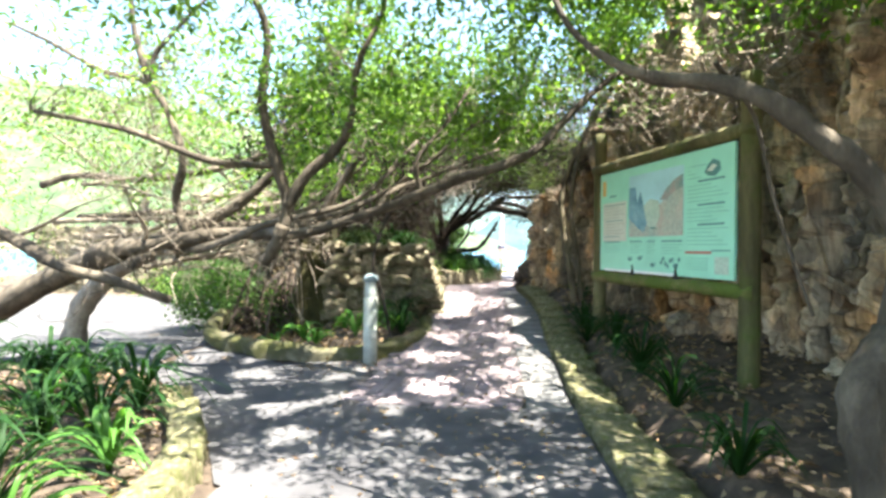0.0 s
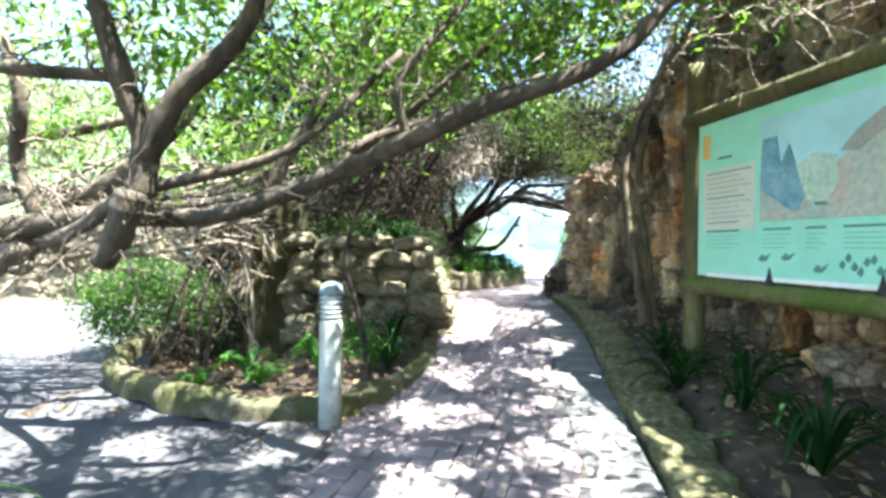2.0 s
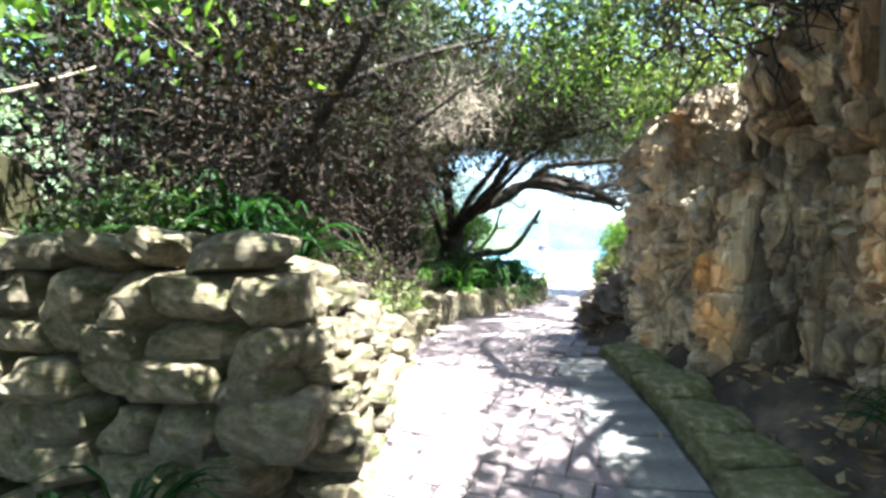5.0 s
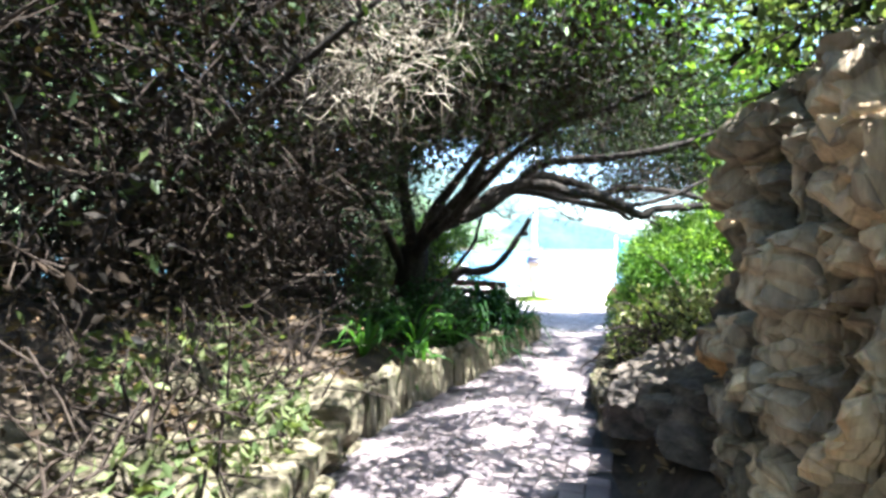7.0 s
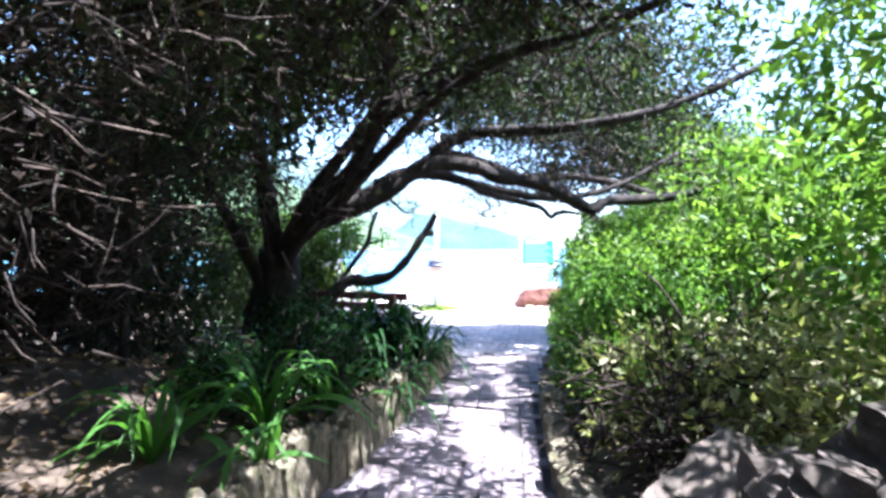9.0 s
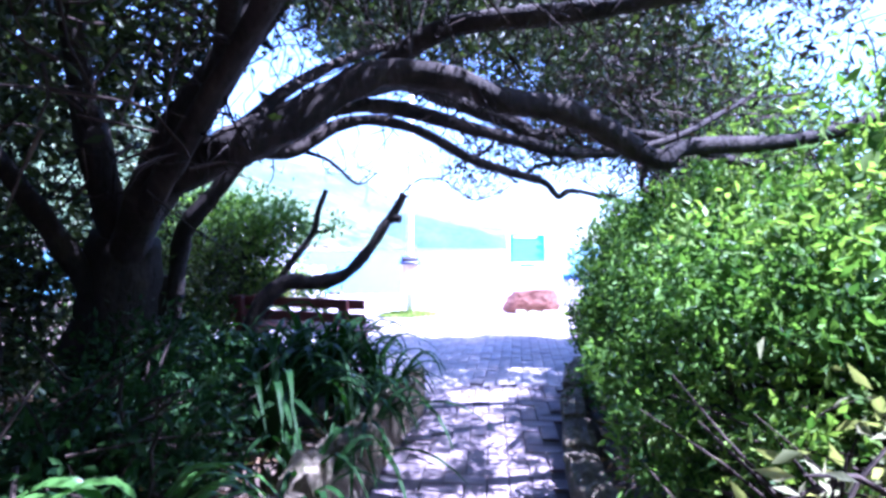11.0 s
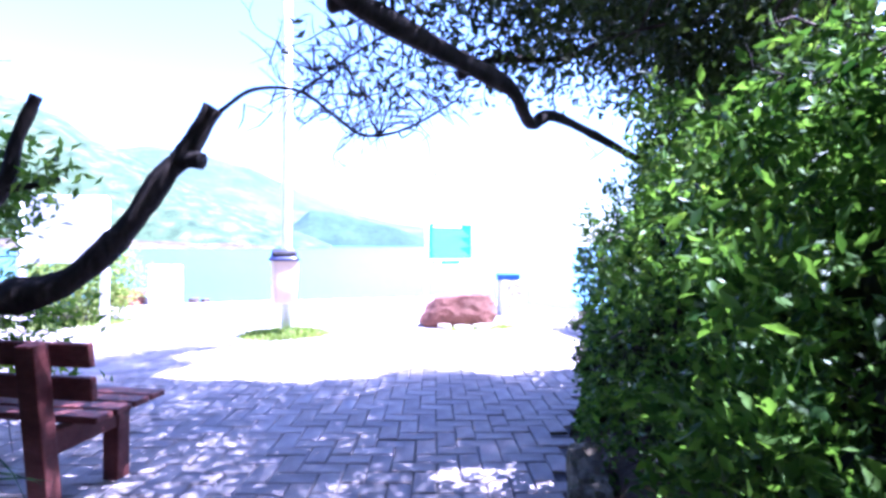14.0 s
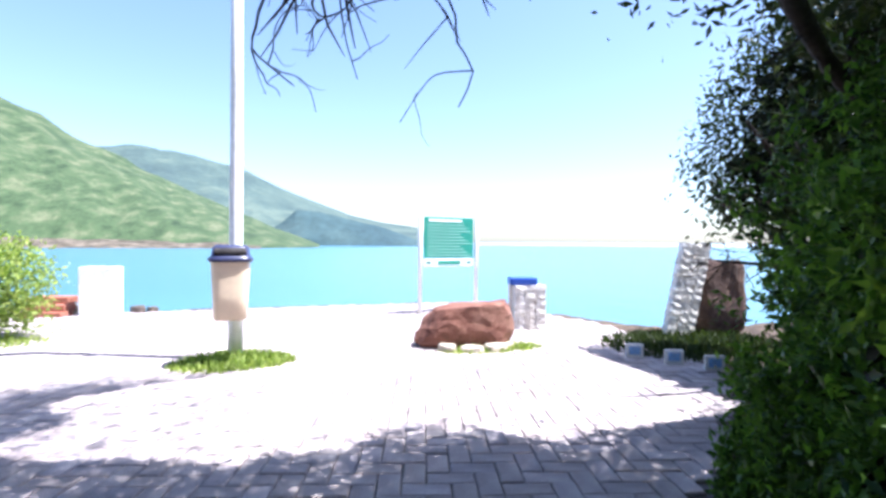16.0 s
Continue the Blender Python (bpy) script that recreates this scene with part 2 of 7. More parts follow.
M["pole_wood"] = surface("treated_pole", (0.05, 0.042, 0.018), (0.105, 0.09, 0.04), (0.17, 0.145, 0.07), 4, 40, 0.8, 0.6, stretch=(1, 1, 0.2), moss=(0.07, 0.085, 0.02), moss_at=0.58)
M["rail_wood"] = surface("treated_rail", (0.08, 0.065, 0.03), (0.16, 0.13, 0.06), (0.26, 0.21, 0.11), 4, 40, 0.8, 0.6, moss=(0.09, 0.12, 0.02), moss_at=0.5)
M["bench_wood"] = surface("bench_brown", (0.07, 0.022, 0.02), (0.13, 0.04, 0.035), (0.19, 0.07, 0.06), 8, 60, 0.55, 0.3, stretch=(0.2, 1, 1))
M["concrete"] = surface("pale_concrete", (0.34, 0.32, 0.28), (0.46, 0.44, 0.39), (0.58, 0.56, 0.51), 5, 80, 0.85, 0.35)
M["bollard"] = surface("bollard_grey_paint", (0.27, 0.28, 0.25), (0.40, 0.41, 0.37), (0.52, 0.52, 0.48), 4, 60, 0.6, 0.3)
M["lamp_glass"] = paint("frosted_louvre", (0.42, 0.48, 0.5), 0.25, 0.1)
M["cap"] = paint("bollard_cap", (0.16, 0.2, 0.22), 0.45, 0.2)
M["white"] = paint("white_paint", (0.8, 0.8, 0.78), 0.5, 0.1)
M["cream"] = paint("cream_plastic", (0.72, 0.58, 0.42), 0.45, 0.06)
M["navy"] = paint("navy_plastic", (0.03, 0.035, 0.09), 0.35, 0.1)
M["steel"] = paint("galvanised_steel", (0.42, 0.44, 0.46), 0.4, 0.2, 0.7)
M["blue"] = paint("blue_lid", (0.03, 0.09, 0.42), 0.4, 0.1)
M["teal"] = paint("teal_sign", (0.02, 0.24, 0.17), 0.4, 0.08)
M["print_white"] = paint("print_white", (0.75, 0.8, 0.76), 0.4, 0.05)
M["print_pale"] = paint("print_pale", (0.3, 0.55, 0.46), 0.4, 0.05)
M["board"] = paint("board_mint", (0.35, 0.70, 0.53), 0.35, 0.06, scale=4)
M["board_pale"] = paint("board_pale", (0.62, 0.62, 0.52), 0.35, 0.06)
M["board_ink"] = paint("board_ink", (0.10, 0.24, 0.22), 0.4, 0.1)
M["board_green"] = paint("board_green", (0.25, 0.52, 0.40), 0.4, 0.1)
M["board_blue"] = surface("board_map_blue", (0.12, 0.24, 0.30), (0.20, 0.36, 0.42), (0.33, 0.48, 0.5), 6, 40, 0.4, 0.0)
M["board_map"] = surface("board_map_land", (0.34, 0.45, 0.40), (0.46, 0.46, 0.38), (0.55, 0.42, 0.36), 4, 30, 0.4, 0.0)
M["board_sky"] = paint("board_sky", (0.42, 0.66, 0.68), 0.4, 0.1, scale=5)
M["board_valley"] = surface("board_valley", (0.40, 0.52, 0.42), (0.48, 0.58, 0.47), (0.56, 0.62, 0.52), 7, 40, 0.4, 0.0)
M["board_ridge"] = surface("board_ridge", (0.12, 0.3, 0.26), (0.3, 0.34, 0.3), (0.45, 0.3, 0.28), 9, 40, 0.4, 0.0)
M["board_tan"] = paint("board_tan", (0.45, 0.42, 0.34), 0.4, 0.1)
M["slab_grey"] = surface("dark_grey_slab", (0.07, 0.07, 0.072), (0.12, 0.117, 0.118), (0.19, 0.18, 0.175), 4, 70, 0.85, 0.5, per_piece=0.15)
M["board_red"] = paint("board_red", (0.5, 0.12, 0.1), 0.4, 0.1)
M["board_orange"] = paint("board_orange", (0.7, 0.42, 0.12), 0.4, 0.1)
M["redrock"] = surface("red_boulder", (0.10, 0.045, 0.035), (0.20, 0.09, 0.065), (0.34, 0.19, 0.14), 3, 30, 0.85, 0.8)
M["sandy_rock"] = surface("sandy_rock", (0.3, 0.25, 0.19), (0.5, 0.44, 0.36), (0.64, 0.58, 0.5), 6, 40, 0.9, 0.6)
M["slab_dark"] = surface("dark_standing_rock", (0.05, 0.03, 0.028), (0.11, 0.07, 0.055), (0.22, 0.14, 0.10), 3, 30, 0.85, 0.9)
M["whitestone"] = surface("whitewashed_stone", (0.58, 0.56, 0.52), (0.74, 0.72, 0.68), (0.82, 0.8, 0.78), 9, 50, 0.85, 0.5, per_piece=0.1)
M["redbrick"] = surface("red_masonry", (0.22, 0.08, 0.05), (0.34, 0.13, 0.085), (0.45, 0.2, 0.14), 6, 50, 0.85, 0.5)
M["tile_blue"] = paint("painted_tile_blue", (0.25, 0.45, 0.75), 0.3, 0.25, scale=25)
M["hill"] = surface("scrub_hillside", (0.018, 0.036, 0.016), (0.046, 0.075, 0.033), (0.12, 0.13, 0.075), 0.09, 0.5, 0.95, 0.0, stretch=(1, 0.4, 1))
# distance haze is mixed into this colour, bluer than the near hill
M["hill_far"] = surface("far_hillside_hazed", (0.035, 0.058, 0.06), (0.055, 0.085, 0.078), (0.1, 0.13, 0.105), 0.012, 0.12, 0.95, 0.0)
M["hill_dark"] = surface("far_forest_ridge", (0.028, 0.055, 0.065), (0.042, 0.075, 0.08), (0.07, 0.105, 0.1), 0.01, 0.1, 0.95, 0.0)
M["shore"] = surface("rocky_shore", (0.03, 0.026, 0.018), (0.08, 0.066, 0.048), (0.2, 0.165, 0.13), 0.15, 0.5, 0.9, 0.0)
# mostly haze colour: the pale blue of the air is painted on
M["haze_hill"] = surface("far_shore_hazed", (0.2, 0.28, 0.36), (0.24, 0.32, 0.4), (0.28, 0.35, 0.42), 0.003, 0.05, 0.95, 0.0)


def sea_mat():
    m, nt, bs = node_mat("sea")
    n = tex(nt, 0.25, 6, 0.6, (1, 0.5, 1))
    nt.links.new(ramp(nt, tex(nt, 0.01, 4), [(0.3, (0.045, 0.135, 0.21)), (0.7, (0.07, 0.185, 0.265))]), bs.inputs["Base Color"])
    bs.inputs["Roughness"].default_value = 0.25
    bump(nt, bs, n, 0.4, 0.3)
    return m


M["sea"] = sea_mat()


# ---- mesh helpers ----
def mesh_of(name, verts, faces, mat, smooth=True):
    me = bpy.data.meshes.new(name)
    verts = np.asarray(verts, dtype=np.float64)
    if isinstance(faces, np.ndarray):
        n, k = faces.shape
        me.vertices.add(len(verts))
        me.vertices.foreach_set("co", verts.ravel())
        me.loops.add(n * k)
        me.loops.foreach_set("vertex_index", faces.astype(np.int32).ravel())
        me.polygons.add(n)
        me.polygons.foreach_set("loop_start", np.arange(0, n * k, k, dtype=np.int32))
        me.update(calc_edges=True)
    else:
        me.from_pydata([tuple(v) for v in verts], [], faces)
    if smooth:
        me.polygons.foreach_set("use_smooth", [True] * len(me.polygons))
    me.materials.append(M[mat])
    return me


def base(name, at, label, category, group="", kind=""):
    e = new(name)
    e.empty_display_size = 0.1
    e.matrix_basis = Matrix.Translation(at)
    return tagged(e, label, category, group, kind)


def hold(ob, parent, local=False):
    ob.parent = parent
    if not local:
        at, up = parent.matrix_basis.copy(), parent
        while up.parent:
            at = up.matrix_parent_inverse @ at
            up = up.parent
            at = up.matrix_basis @ at
        ob.matrix_parent_inverse = at.inverted()
    return ob


def part(name, me, parent, label="", local=False):
    """One mesh object under a thing or a part; the mesh is in world metres unless local."""
    return tagged(hold(new(name, me), parent, local), label)


def bm_mesh(name, bm, mat, smooth=False):
    me = bpy.data.meshes.new(name)
    bm.to_mesh(me)
    bm.free()
    me.materials.append(M[mat])
    if smooth:
        me.polygons.foreach_set("use_smooth", [True] * len(me.polygons))
    return me


def box_mesh(name, size, mat, bevel=0.006, m=None, segs=2):
    bm = bmesh.new()
    bmesh.ops.create_cube(bm, size=1)
    bmesh.ops.scale(bm, vec=size, verts=bm.verts)
    if bevel:
        bmesh.ops.bevel(bm, geom=bm.edges[:], offset=min(bevel, min(size) * 0.45), segments=segs, affect="EDGES", profile=0.6)
    if m is not None:
        bmesh.ops.transform(bm, matrix=m, verts=bm.verts)
    return bm_mesh(name, bm, mat)


def lathe(name, profile, mat, segs=20, at=(0, 0, 0)):
    verts, faces = [], []
    for r, z in profile:
        for k in range(segs):
            a = 2 * math.pi * k / segs
            verts.append((at[0] + r * math.cos(a), at[1] + r * math.sin(a), at[2] + z))
    for i in range(len(profile) - 1):
        for k in range(segs):
            k2 = (k + 1) % segs
            faces.append((i * segs + k, i * segs + k2, (i + 1) * segs + k2, (i + 1) * segs + k))
    faces.append(tuple(range(segs))[::-1])
    faces.append(tuple((len(profile) - 1) * segs + k for k in range(segs)))
    return mesh_of(name, verts, faces, mat)


def spline(pts, n=6):
    """Catmull-Rom through the points."""
    p = [np.array(q, float) for q in pts]
    p = [2 * p[0] - p[1]] + p + [2 * p[-1] - p[-2]]
    out = []
    for i in range(1, len(p) - 2):
        for k in range(n):
            t = k / n
            a, b, c, d = p[i - 1:i + 3]
            out.append(0.5 * (2 * b + (c - a) * t + (2 * a - 5 * b + 4 * c - d) * t * t + (3 * b - a - 3 * c + d) * t ** 3))
    out.append(p[-2])
    return np.array(out)


def tube(pts, r0, r1, sides=9, rough=0.1, n=6, seed=0, power=1.0):
    """A tapered, slightly knotty limb along a smooth line."""
    rng = np.random.default_rng(seed)
    c = spline(pts, n)
    L = len(c)
    tang = np.gradient(c, axis=0)
    tang /= np.linalg.norm(tang, axis=1)[:, None] + 1e-9
    side = np.cross(tang[0], (0.3, 0.2, 0.93))
    if np.linalg.norm(side) < 1e-3:
        side = np.array((1.0, 0, 0))
    verts, faces = [], []
    phase = rng.uniform(0, 6.28, 3)
    for i in range(L):
        side = side - tang[i] * side.dot(tang[i])
        side /= np.linalg.norm(side) + 1e-9
        up = np.cross(tang[i], side)
        f = (i / (L - 1)) ** power
        r = r0 + (r1 - r0) * f
        r *= 1 + rough * (math.sin(i * 0.9 + phase[0]) * 0.6 + rng.normal(0, 0.35))
        for k in range(sides):
            a = 2 * math.pi * k / sides
            rr = r * (1 + rough * (0.8 * math.sin(2 * a + phase[1] + i * 0.15) + 0.5 * math.sin(5 * a + phase[2] + i * 0.3)))
            verts.append(c[i] + rr * (math.cos(a) * side + math.sin(a) * up))
    for i in range(L - 1):
        for k in range(sides):
            k2 = (k + 1) % sides
            faces.append((i * sides + k, i * sides + k2, (i + 1) * sides + k2, (i + 1) * sides + k))
    faces.append(tuple(range(sides))[::-1])
    faces.append(tuple((L - 1) * sides + k for k in range(sides)))
    return np.array(verts), faces


def limb_mesh(name, pts, r0, r1, mat, sides=9, rough=0.1, seed=0, n=6, power=1.0):
    v, f = tube(pts, r0, r1, sides, rough, n, seed, power)
    return mesh_of(name, v, f, mat)


LEAF_V = np.array(((0, 0, 0), (-0.2, 0.45, 0.06), (0, 0.5, -0.02), (0.2, 0.45, 0.06), (0, 1, -0.08)))
LEAF_F = np.array(((0, 2, 1), (1, 2, 4), (0, 3, 2), (2, 3, 4)))
SMALL_V = np.array(((0, 0, 0), (-0.21, 0.45, 0.07), (0, 1, -0.05), (0.21, 0.45, 0.07)))
SMALL_F = np.array(((0, 3, 2), (0, 2, 1)))
BROAD_V = LEAF_V * np.array((1.6, 1, 1.2))
TWIG_V = np.array([(0.5 * math.cos(a) * s, y, 0.5 * math.sin(a) * s) for y, s in ((0, 1.0), (0.55, 0.75), (1.0, 0.3)) for a in (0, 2.094, 4.189)])
TWIG_V[3:6, 0] += 1.6
TWIG_F = np.array([(i * 3 + k, i * 3 + (k + 1) % 3, (i + 1) * 3 + (k + 1) % 3, (i + 1) * 3 + k) for i in range(2) for k in range(3)])


def strew(tv, tf, pos, way, size, width, rng):
    """Copies of a small template at pos, its y axis along way, with a random turn about it; returns vertices and faces."""
    n = len(pos)
    way = way / (np.linalg.norm(way, axis=1)[:, None] + 1e-9)
    ref = rng.normal(size=(n, 3))
    sx = np.cross(way, ref)
    sx /= np.linalg.norm(sx, axis=1)[:, None] + 1e-9
    sz = np.cross(sx, way)
    v = (tv[None, :, 0, None] * width[:, None, None] * sx[:, None, :] + tv[None, :, 1, None] * size[:, None, None] * way[:, None, :] + tv[None, :, 2, None] * width[:, None, None] * sz[:, None, :]) + pos[:, None, :]
    f = tf[None, :, :] + (np.arange(n) * len(tv))[:, None, None]
    return v.reshape(-1, 3), f.reshape(-1, tf.shape[1])


def cloud(rng, centre, radii, clumps, per, spread=0.16, shell=0.5):
    """Points in clumps through an ellipsoid; shell near 1 keeps them to its outside."""
    d = rng.normal(size=(clumps, 3))
    d /= np.linalg.norm(d, axis=1)[:, None]
    r = (shell ** 3 + (1 - shell ** 3) * rng.random(clumps)) ** (1 / 3)
    cc = np.array(centre) + d * r[:, None] * np.array(radii)
    pos = np.repeat(cc, per, axis=0) + rng.normal(size=(clumps * per, 3)) * spread
    out = np.repeat(d, per, axis=0)
    return pos, out


def leaf_mesh(name, clouds, mat, size=0.06, seed=1, broad=False, droop=0.1, clear=None):
    rng = np.random.default_rng(seed)
    P, W = [], []
    for c in clouds:
        p, o = cloud(rng, *c)
        P.append(p)
        W.append(o * 0.5 + rng.normal(size=p.shape) * 0.8 - np.array((0, 0, droop)))
    P, W = np.concatenate(P), np.concatenate(W)
    if clear is not None:
        keep = ~clear(P)
        P, W = P[keep], W[keep]
    s = size * rng.uniform(0.65, 1.3, len(P))
    small = size < 0.06
    v, f = strew(BROAD_V if broad else SMALL_V if small else LEAF_V, SMALL_F if small and not broad else LEAF_F, P, W, s, s, rng)
    return mesh_of(name, v, f, mat, smooth=False)


def twig_mesh(name, clouds, mat, length=0.35, thick=0.009, seed=2, out=0.5, clear=None):
    rng = np.random.default_rng(seed)
    P, W = [], []
    for c in clouds:
        p, o = cloud(rng, *c)
        P.append(p)
        W.append(o * out + rng.normal(size=p.shape) * 0.55)
    P, W = np.concatenate(P), np.concatenate(W)
    if clear is not None:
        keep = ~clear(P)
        P, W = P[keep], W[keep]
    L = length * rng.uniform(0.5, 1.5, len(P))
    v, f = strew(TWIG_V, TWIG_F, P, W, L, thick * rng.uniform(0.6, 1.8, len(P)), rng)
    return mesh_of(name, v, f, mat)


def stone_data(name, mat, seed, rough=0.12, cuts=2, smooth=False):
    """A rough block of unit size, worn at the edges."""
    rng = np.random.default_rng(seed)
    bm = bmesh.new()
    bmesh.ops.create_cube(bm, size=1)
    bmesh.ops.subdivide_edges(bm, edges=bm.edges[:], cuts=cuts, use_grid_fill=True)
    for v in bm.verts:
        q = v.co * 2
        k = max(0.0, (abs(q.x) ** 8 + abs(q.y) ** 8 + abs(q.z) ** 8) ** 0.125)
        v.co = v.co * (0.55 + 0.45 / max(k, 0.4)) + noise.noise_vector(v.co * 2.3 + Vector((seed * 3.7, 0, 0))) * rough * 0.55 + noise.noise_vector(v.co * 6 + Vector((0, seed * 2.9, 0))) * rough * 0.4
    return bm_mesh(name, bm, mat, smooth)


def block_data(name, mat, seed):
    """A quarried block of about unit size: rounded, with a few chipped flat faces."""
    rng = np.random.default_rng(seed)
    bm = bmesh.new()
    bmesh.ops.create_cube(bm, size=1)
    bmesh.ops.subdivide_edges(bm, edges=bm.edges[:], cuts=4, use_grid_fill=True)
    cuts = [(Vector(rng.normal(size=3)).normalized(), rng.uniform(0.47, 0.6)) for _ in range(8)]
    for v in bm.verts:
        q = v.co * 2
        k = (abs(q.x) ** 14 + abs(q.y) ** 14 + abs(q.z) ** 14) ** (1 / 14)
        q = q / k * 0.54
        for n, d in cuts:
            over = q.dot(n) - d
            if over > 0:
                q = q - n * over
        v.co = q + noise.noise_vector(q * 3.1 + Vector((seed * 1.7, 0, 0))) * 0.05 + noise.noise_vector(q * 8 + Vector((0, seed, 0))) * 0.025
    return bm_mesh(name, bm, mat)


def poly_mesh(name, pts, mat, m, depth=0.003):
    """A thin printed shape: a flat outline with a little thickness."""
    n = len(pts)
    v = [m @ Vector((x, 0, z)) for x, z in pts] + [m @ Vector((x, depth, z)) for x, z in pts]
    f = [tuple(range(n)), tuple(range(2 * n - 1, n - 1, -1))] + [(i, (i + 1) % n, n + (i + 1) % n, n + i) for i in range(n)]
    return mesh_of(name, v, f, mat, False)


def sprigs(name, lines, count, mat, seed, r=0.006, length=0.6, up=0.1):
    """Thin crooked side twigs with forks, growing out of limbs given as lines."""
    rng = np.random.default_rng(seed)
    V, Q, k = [], [], 0
    def grow(p, d, L, rad, depth):
        nonlocal k
        pts = [p]
        for j in range(5):
            d = d + rng.normal(0, 0.38, 3) + np.array((0, 0, rng.normal(up, 0.2)))
            d /= np.linalg.norm(d)
            pts.append(pts[-1] + d * L / 5)
        v, f = tube(pts, rad, rad * 0.4, 3, 0.08, 2, int(rng.integers(1e6)))
        V.append(v)
        Q.extend(tuple(i + k for i in face) for face in f)
        k += len(v)
        if depth:
            for _ in range(int(rng.integers(1, 4))):
                i = int(rng.integers(1, 5))
                grow(pts[i], d + rng.normal(0, 0.7, 3), L * rng.uniform(0.35, 0.7), rad * 0.6, depth - 1)
    for _ in range(count):
        c = spline(lines[rng.integers(len(lines))], 6)
        i = int(rng.integers(len(c) // 4, len(c)))
        grow(c[i], rng.normal(0, 1, 3), length * rng.uniform(0.5, 1.4), r * rng.uniform(0.7, 1.4), 2)
    return mesh_of(name, np.concatenate(V), Q, mat)


# ---- ground, paths, sea and hills ----
def rise(y):
    """Height of the path along its way."""
    return float(np.interp(y, (5.6, 7.0, 8.0, 9.0, 10.0, 11.0, 13.0, 14.5, 16.5, 18, 22, 26), (0, 0.15, 0.31, 0.45, 0.52, 0.50, 0.41, 0.36, 0.35, 0.31, 0.29, 0.27)))


def lerp_x(y, ys, xs):
    return float(np.interp(y, ys, xs))


def left_edge(y):
    return lerp_x(y, (-4, 3.0, 3.7, 4.7, 6.3, 6.9, 7.5, 8.2, 9.2, 10.4, 11.5, 12.6, 13.6, 15.0, 16.0, 16.6), (-0.75, -0.75, -0.75, -0.6, -0.35, -0.12, 0.05, 0.13, 0.1, 0.02, 0.12, 0.36, 0.8, 1.28, 1.64, 1.7))


def right_edge(y):
    return lerp_x(y, (-4, 4.4, 6.6, 8.3, 9.2, 10.2, 11.5, 12.9, 14.1, 15.2, 16.3, 17.2, 18.0), (1.4, 1.42, 1.52, 1.6, 1.57, 1.5, 1.55, 1.75, 2.05, 2.4, 2.85, 3.35, 3.9))


def lie(x, y):
    """Height of the ground sheet."""
    z = rise(y)
    s = min(1, max(0, (x + 1.9) / 1.4))
    z *= 1 if y > 15 else (s * s * (3 - 2 * s) if y < 9 else max(s * s * (3 - 2 * s), (y - 9) / 6))
    xr, xl = right_edge(min(y, 18)), left_edge(min(y, 16.6))
    brow = float(np.interp(y, (10.0, 10.6), (0.32, 0.1)))
    if x > xr + brow and y < 18.2:
        z += min(0.22, (x - xr - brow) * 1.2) * min(1, max(0, (18.2 - y) * 0.7)) + max(0, min(1.0, (x - xr - 0.9) * 0.25))
    if y > 8.4 and x < xl - 0.12 and y < 17.2:
        b = min(1, (y - 8.4) / 0.8) * min(1, (17.2 - y) / 1.2) * min(1, max(0, (x + 3.4) / 1.2))
        z += b * (min(0.2, (xl - 0.12 - x) * 1.5) + max(0, min(0.9, (xl - 0.3 - x) * 0.55)) * min(1, max(0, (15.0 - y) / 2)))
    if 8.3 < y < 12.2 and x < xl - 0.1:
        inner = float(np.interp(y, (8.3, 8.8, 9.3, 10.0, 10.6, 11.5, 12.2), (1.16, 1.14, 0.95, 0.74, 0.7, 0.72, 0.6))) + min(0.5, max(0.0, xl - 0.3 - x) * float(np.interp(y, (8.6, 9.6), (0.1, 0.55))))
        inner *= min(1, max(0, (x + 2.3) / 0.8)) if y < 10 else min(1, max(0, (x + 3.2) / 1.2))
        z += max(0.0, inner - z) * min(1, (xl - 0.1 - x) / 0.1) * min(1, (y - 8.3) / 0.12)
    if 6.6 < y < 8.3 and -2.7 < x < xl - 0.12:
        z += 0.06
    brim = 7.8 - (y - 22) * 0.36
    if y > 22.2 and x > brim:
        z -= min(5.0, (x - brim) * 0.9) * min(1, (y - 22.2) / 0.8)
    if y > 26.2:
        z -= min(5.0, (y - 26.2) * 0.9)
    if x < -12:
        z -= min(3, (-12 - x) * 0.05)
    return z


def sheet(name, xs, ys, f, mat):
    verts = [(x, y, f(x, y)) for y in ys for x in xs]
    w = len(xs)
    faces = [(j * w + i, j * w + i + 1, (j + 1) * w + i + 1, (j + 1) * w + i) for j in range(len(ys) - 1) for i in range(w - 1)]
    return mesh_of(name, verts, faces, mat)


gx = [-4500, -900, -200, -60, -30, -18] + list(np.arange(-12, 12.01, 0.15)) + [16, 24, 60, 200, 900, 4500]
gy = [-4500, -900, -200, -60, -25, -10] + list(np.arange(-5, 27.01, 0.15)) + [29, 32, 40, 80, 300, 1200, 4800]
ground = new("ground", sheet("ground", gx, gy, lambda x, y: lie(x, y) + (0.03 * (noise.noise((x * 2.1, y * 2.1, 0.5))) if x < left_edge(min(y, 16.6)) - 0.15 or x > right_edge(min(y, 18)) + 0.2 else 0) - (0.02 if y < 26 else 0), "soil"))
tagged(ground, "dark soil strewn with dry leaves", "ground", kind="structure")
sea = new("water", sheet("water", [-4500, -600, -100, 0, 100, 600, 4500], [19.0, 60, 200, 800, 2500, 4900], lambda x, y: -1.6, "sea"))
tagged(sea, "bright turquoise lagoon water with small ripples", "water", kind="structure")


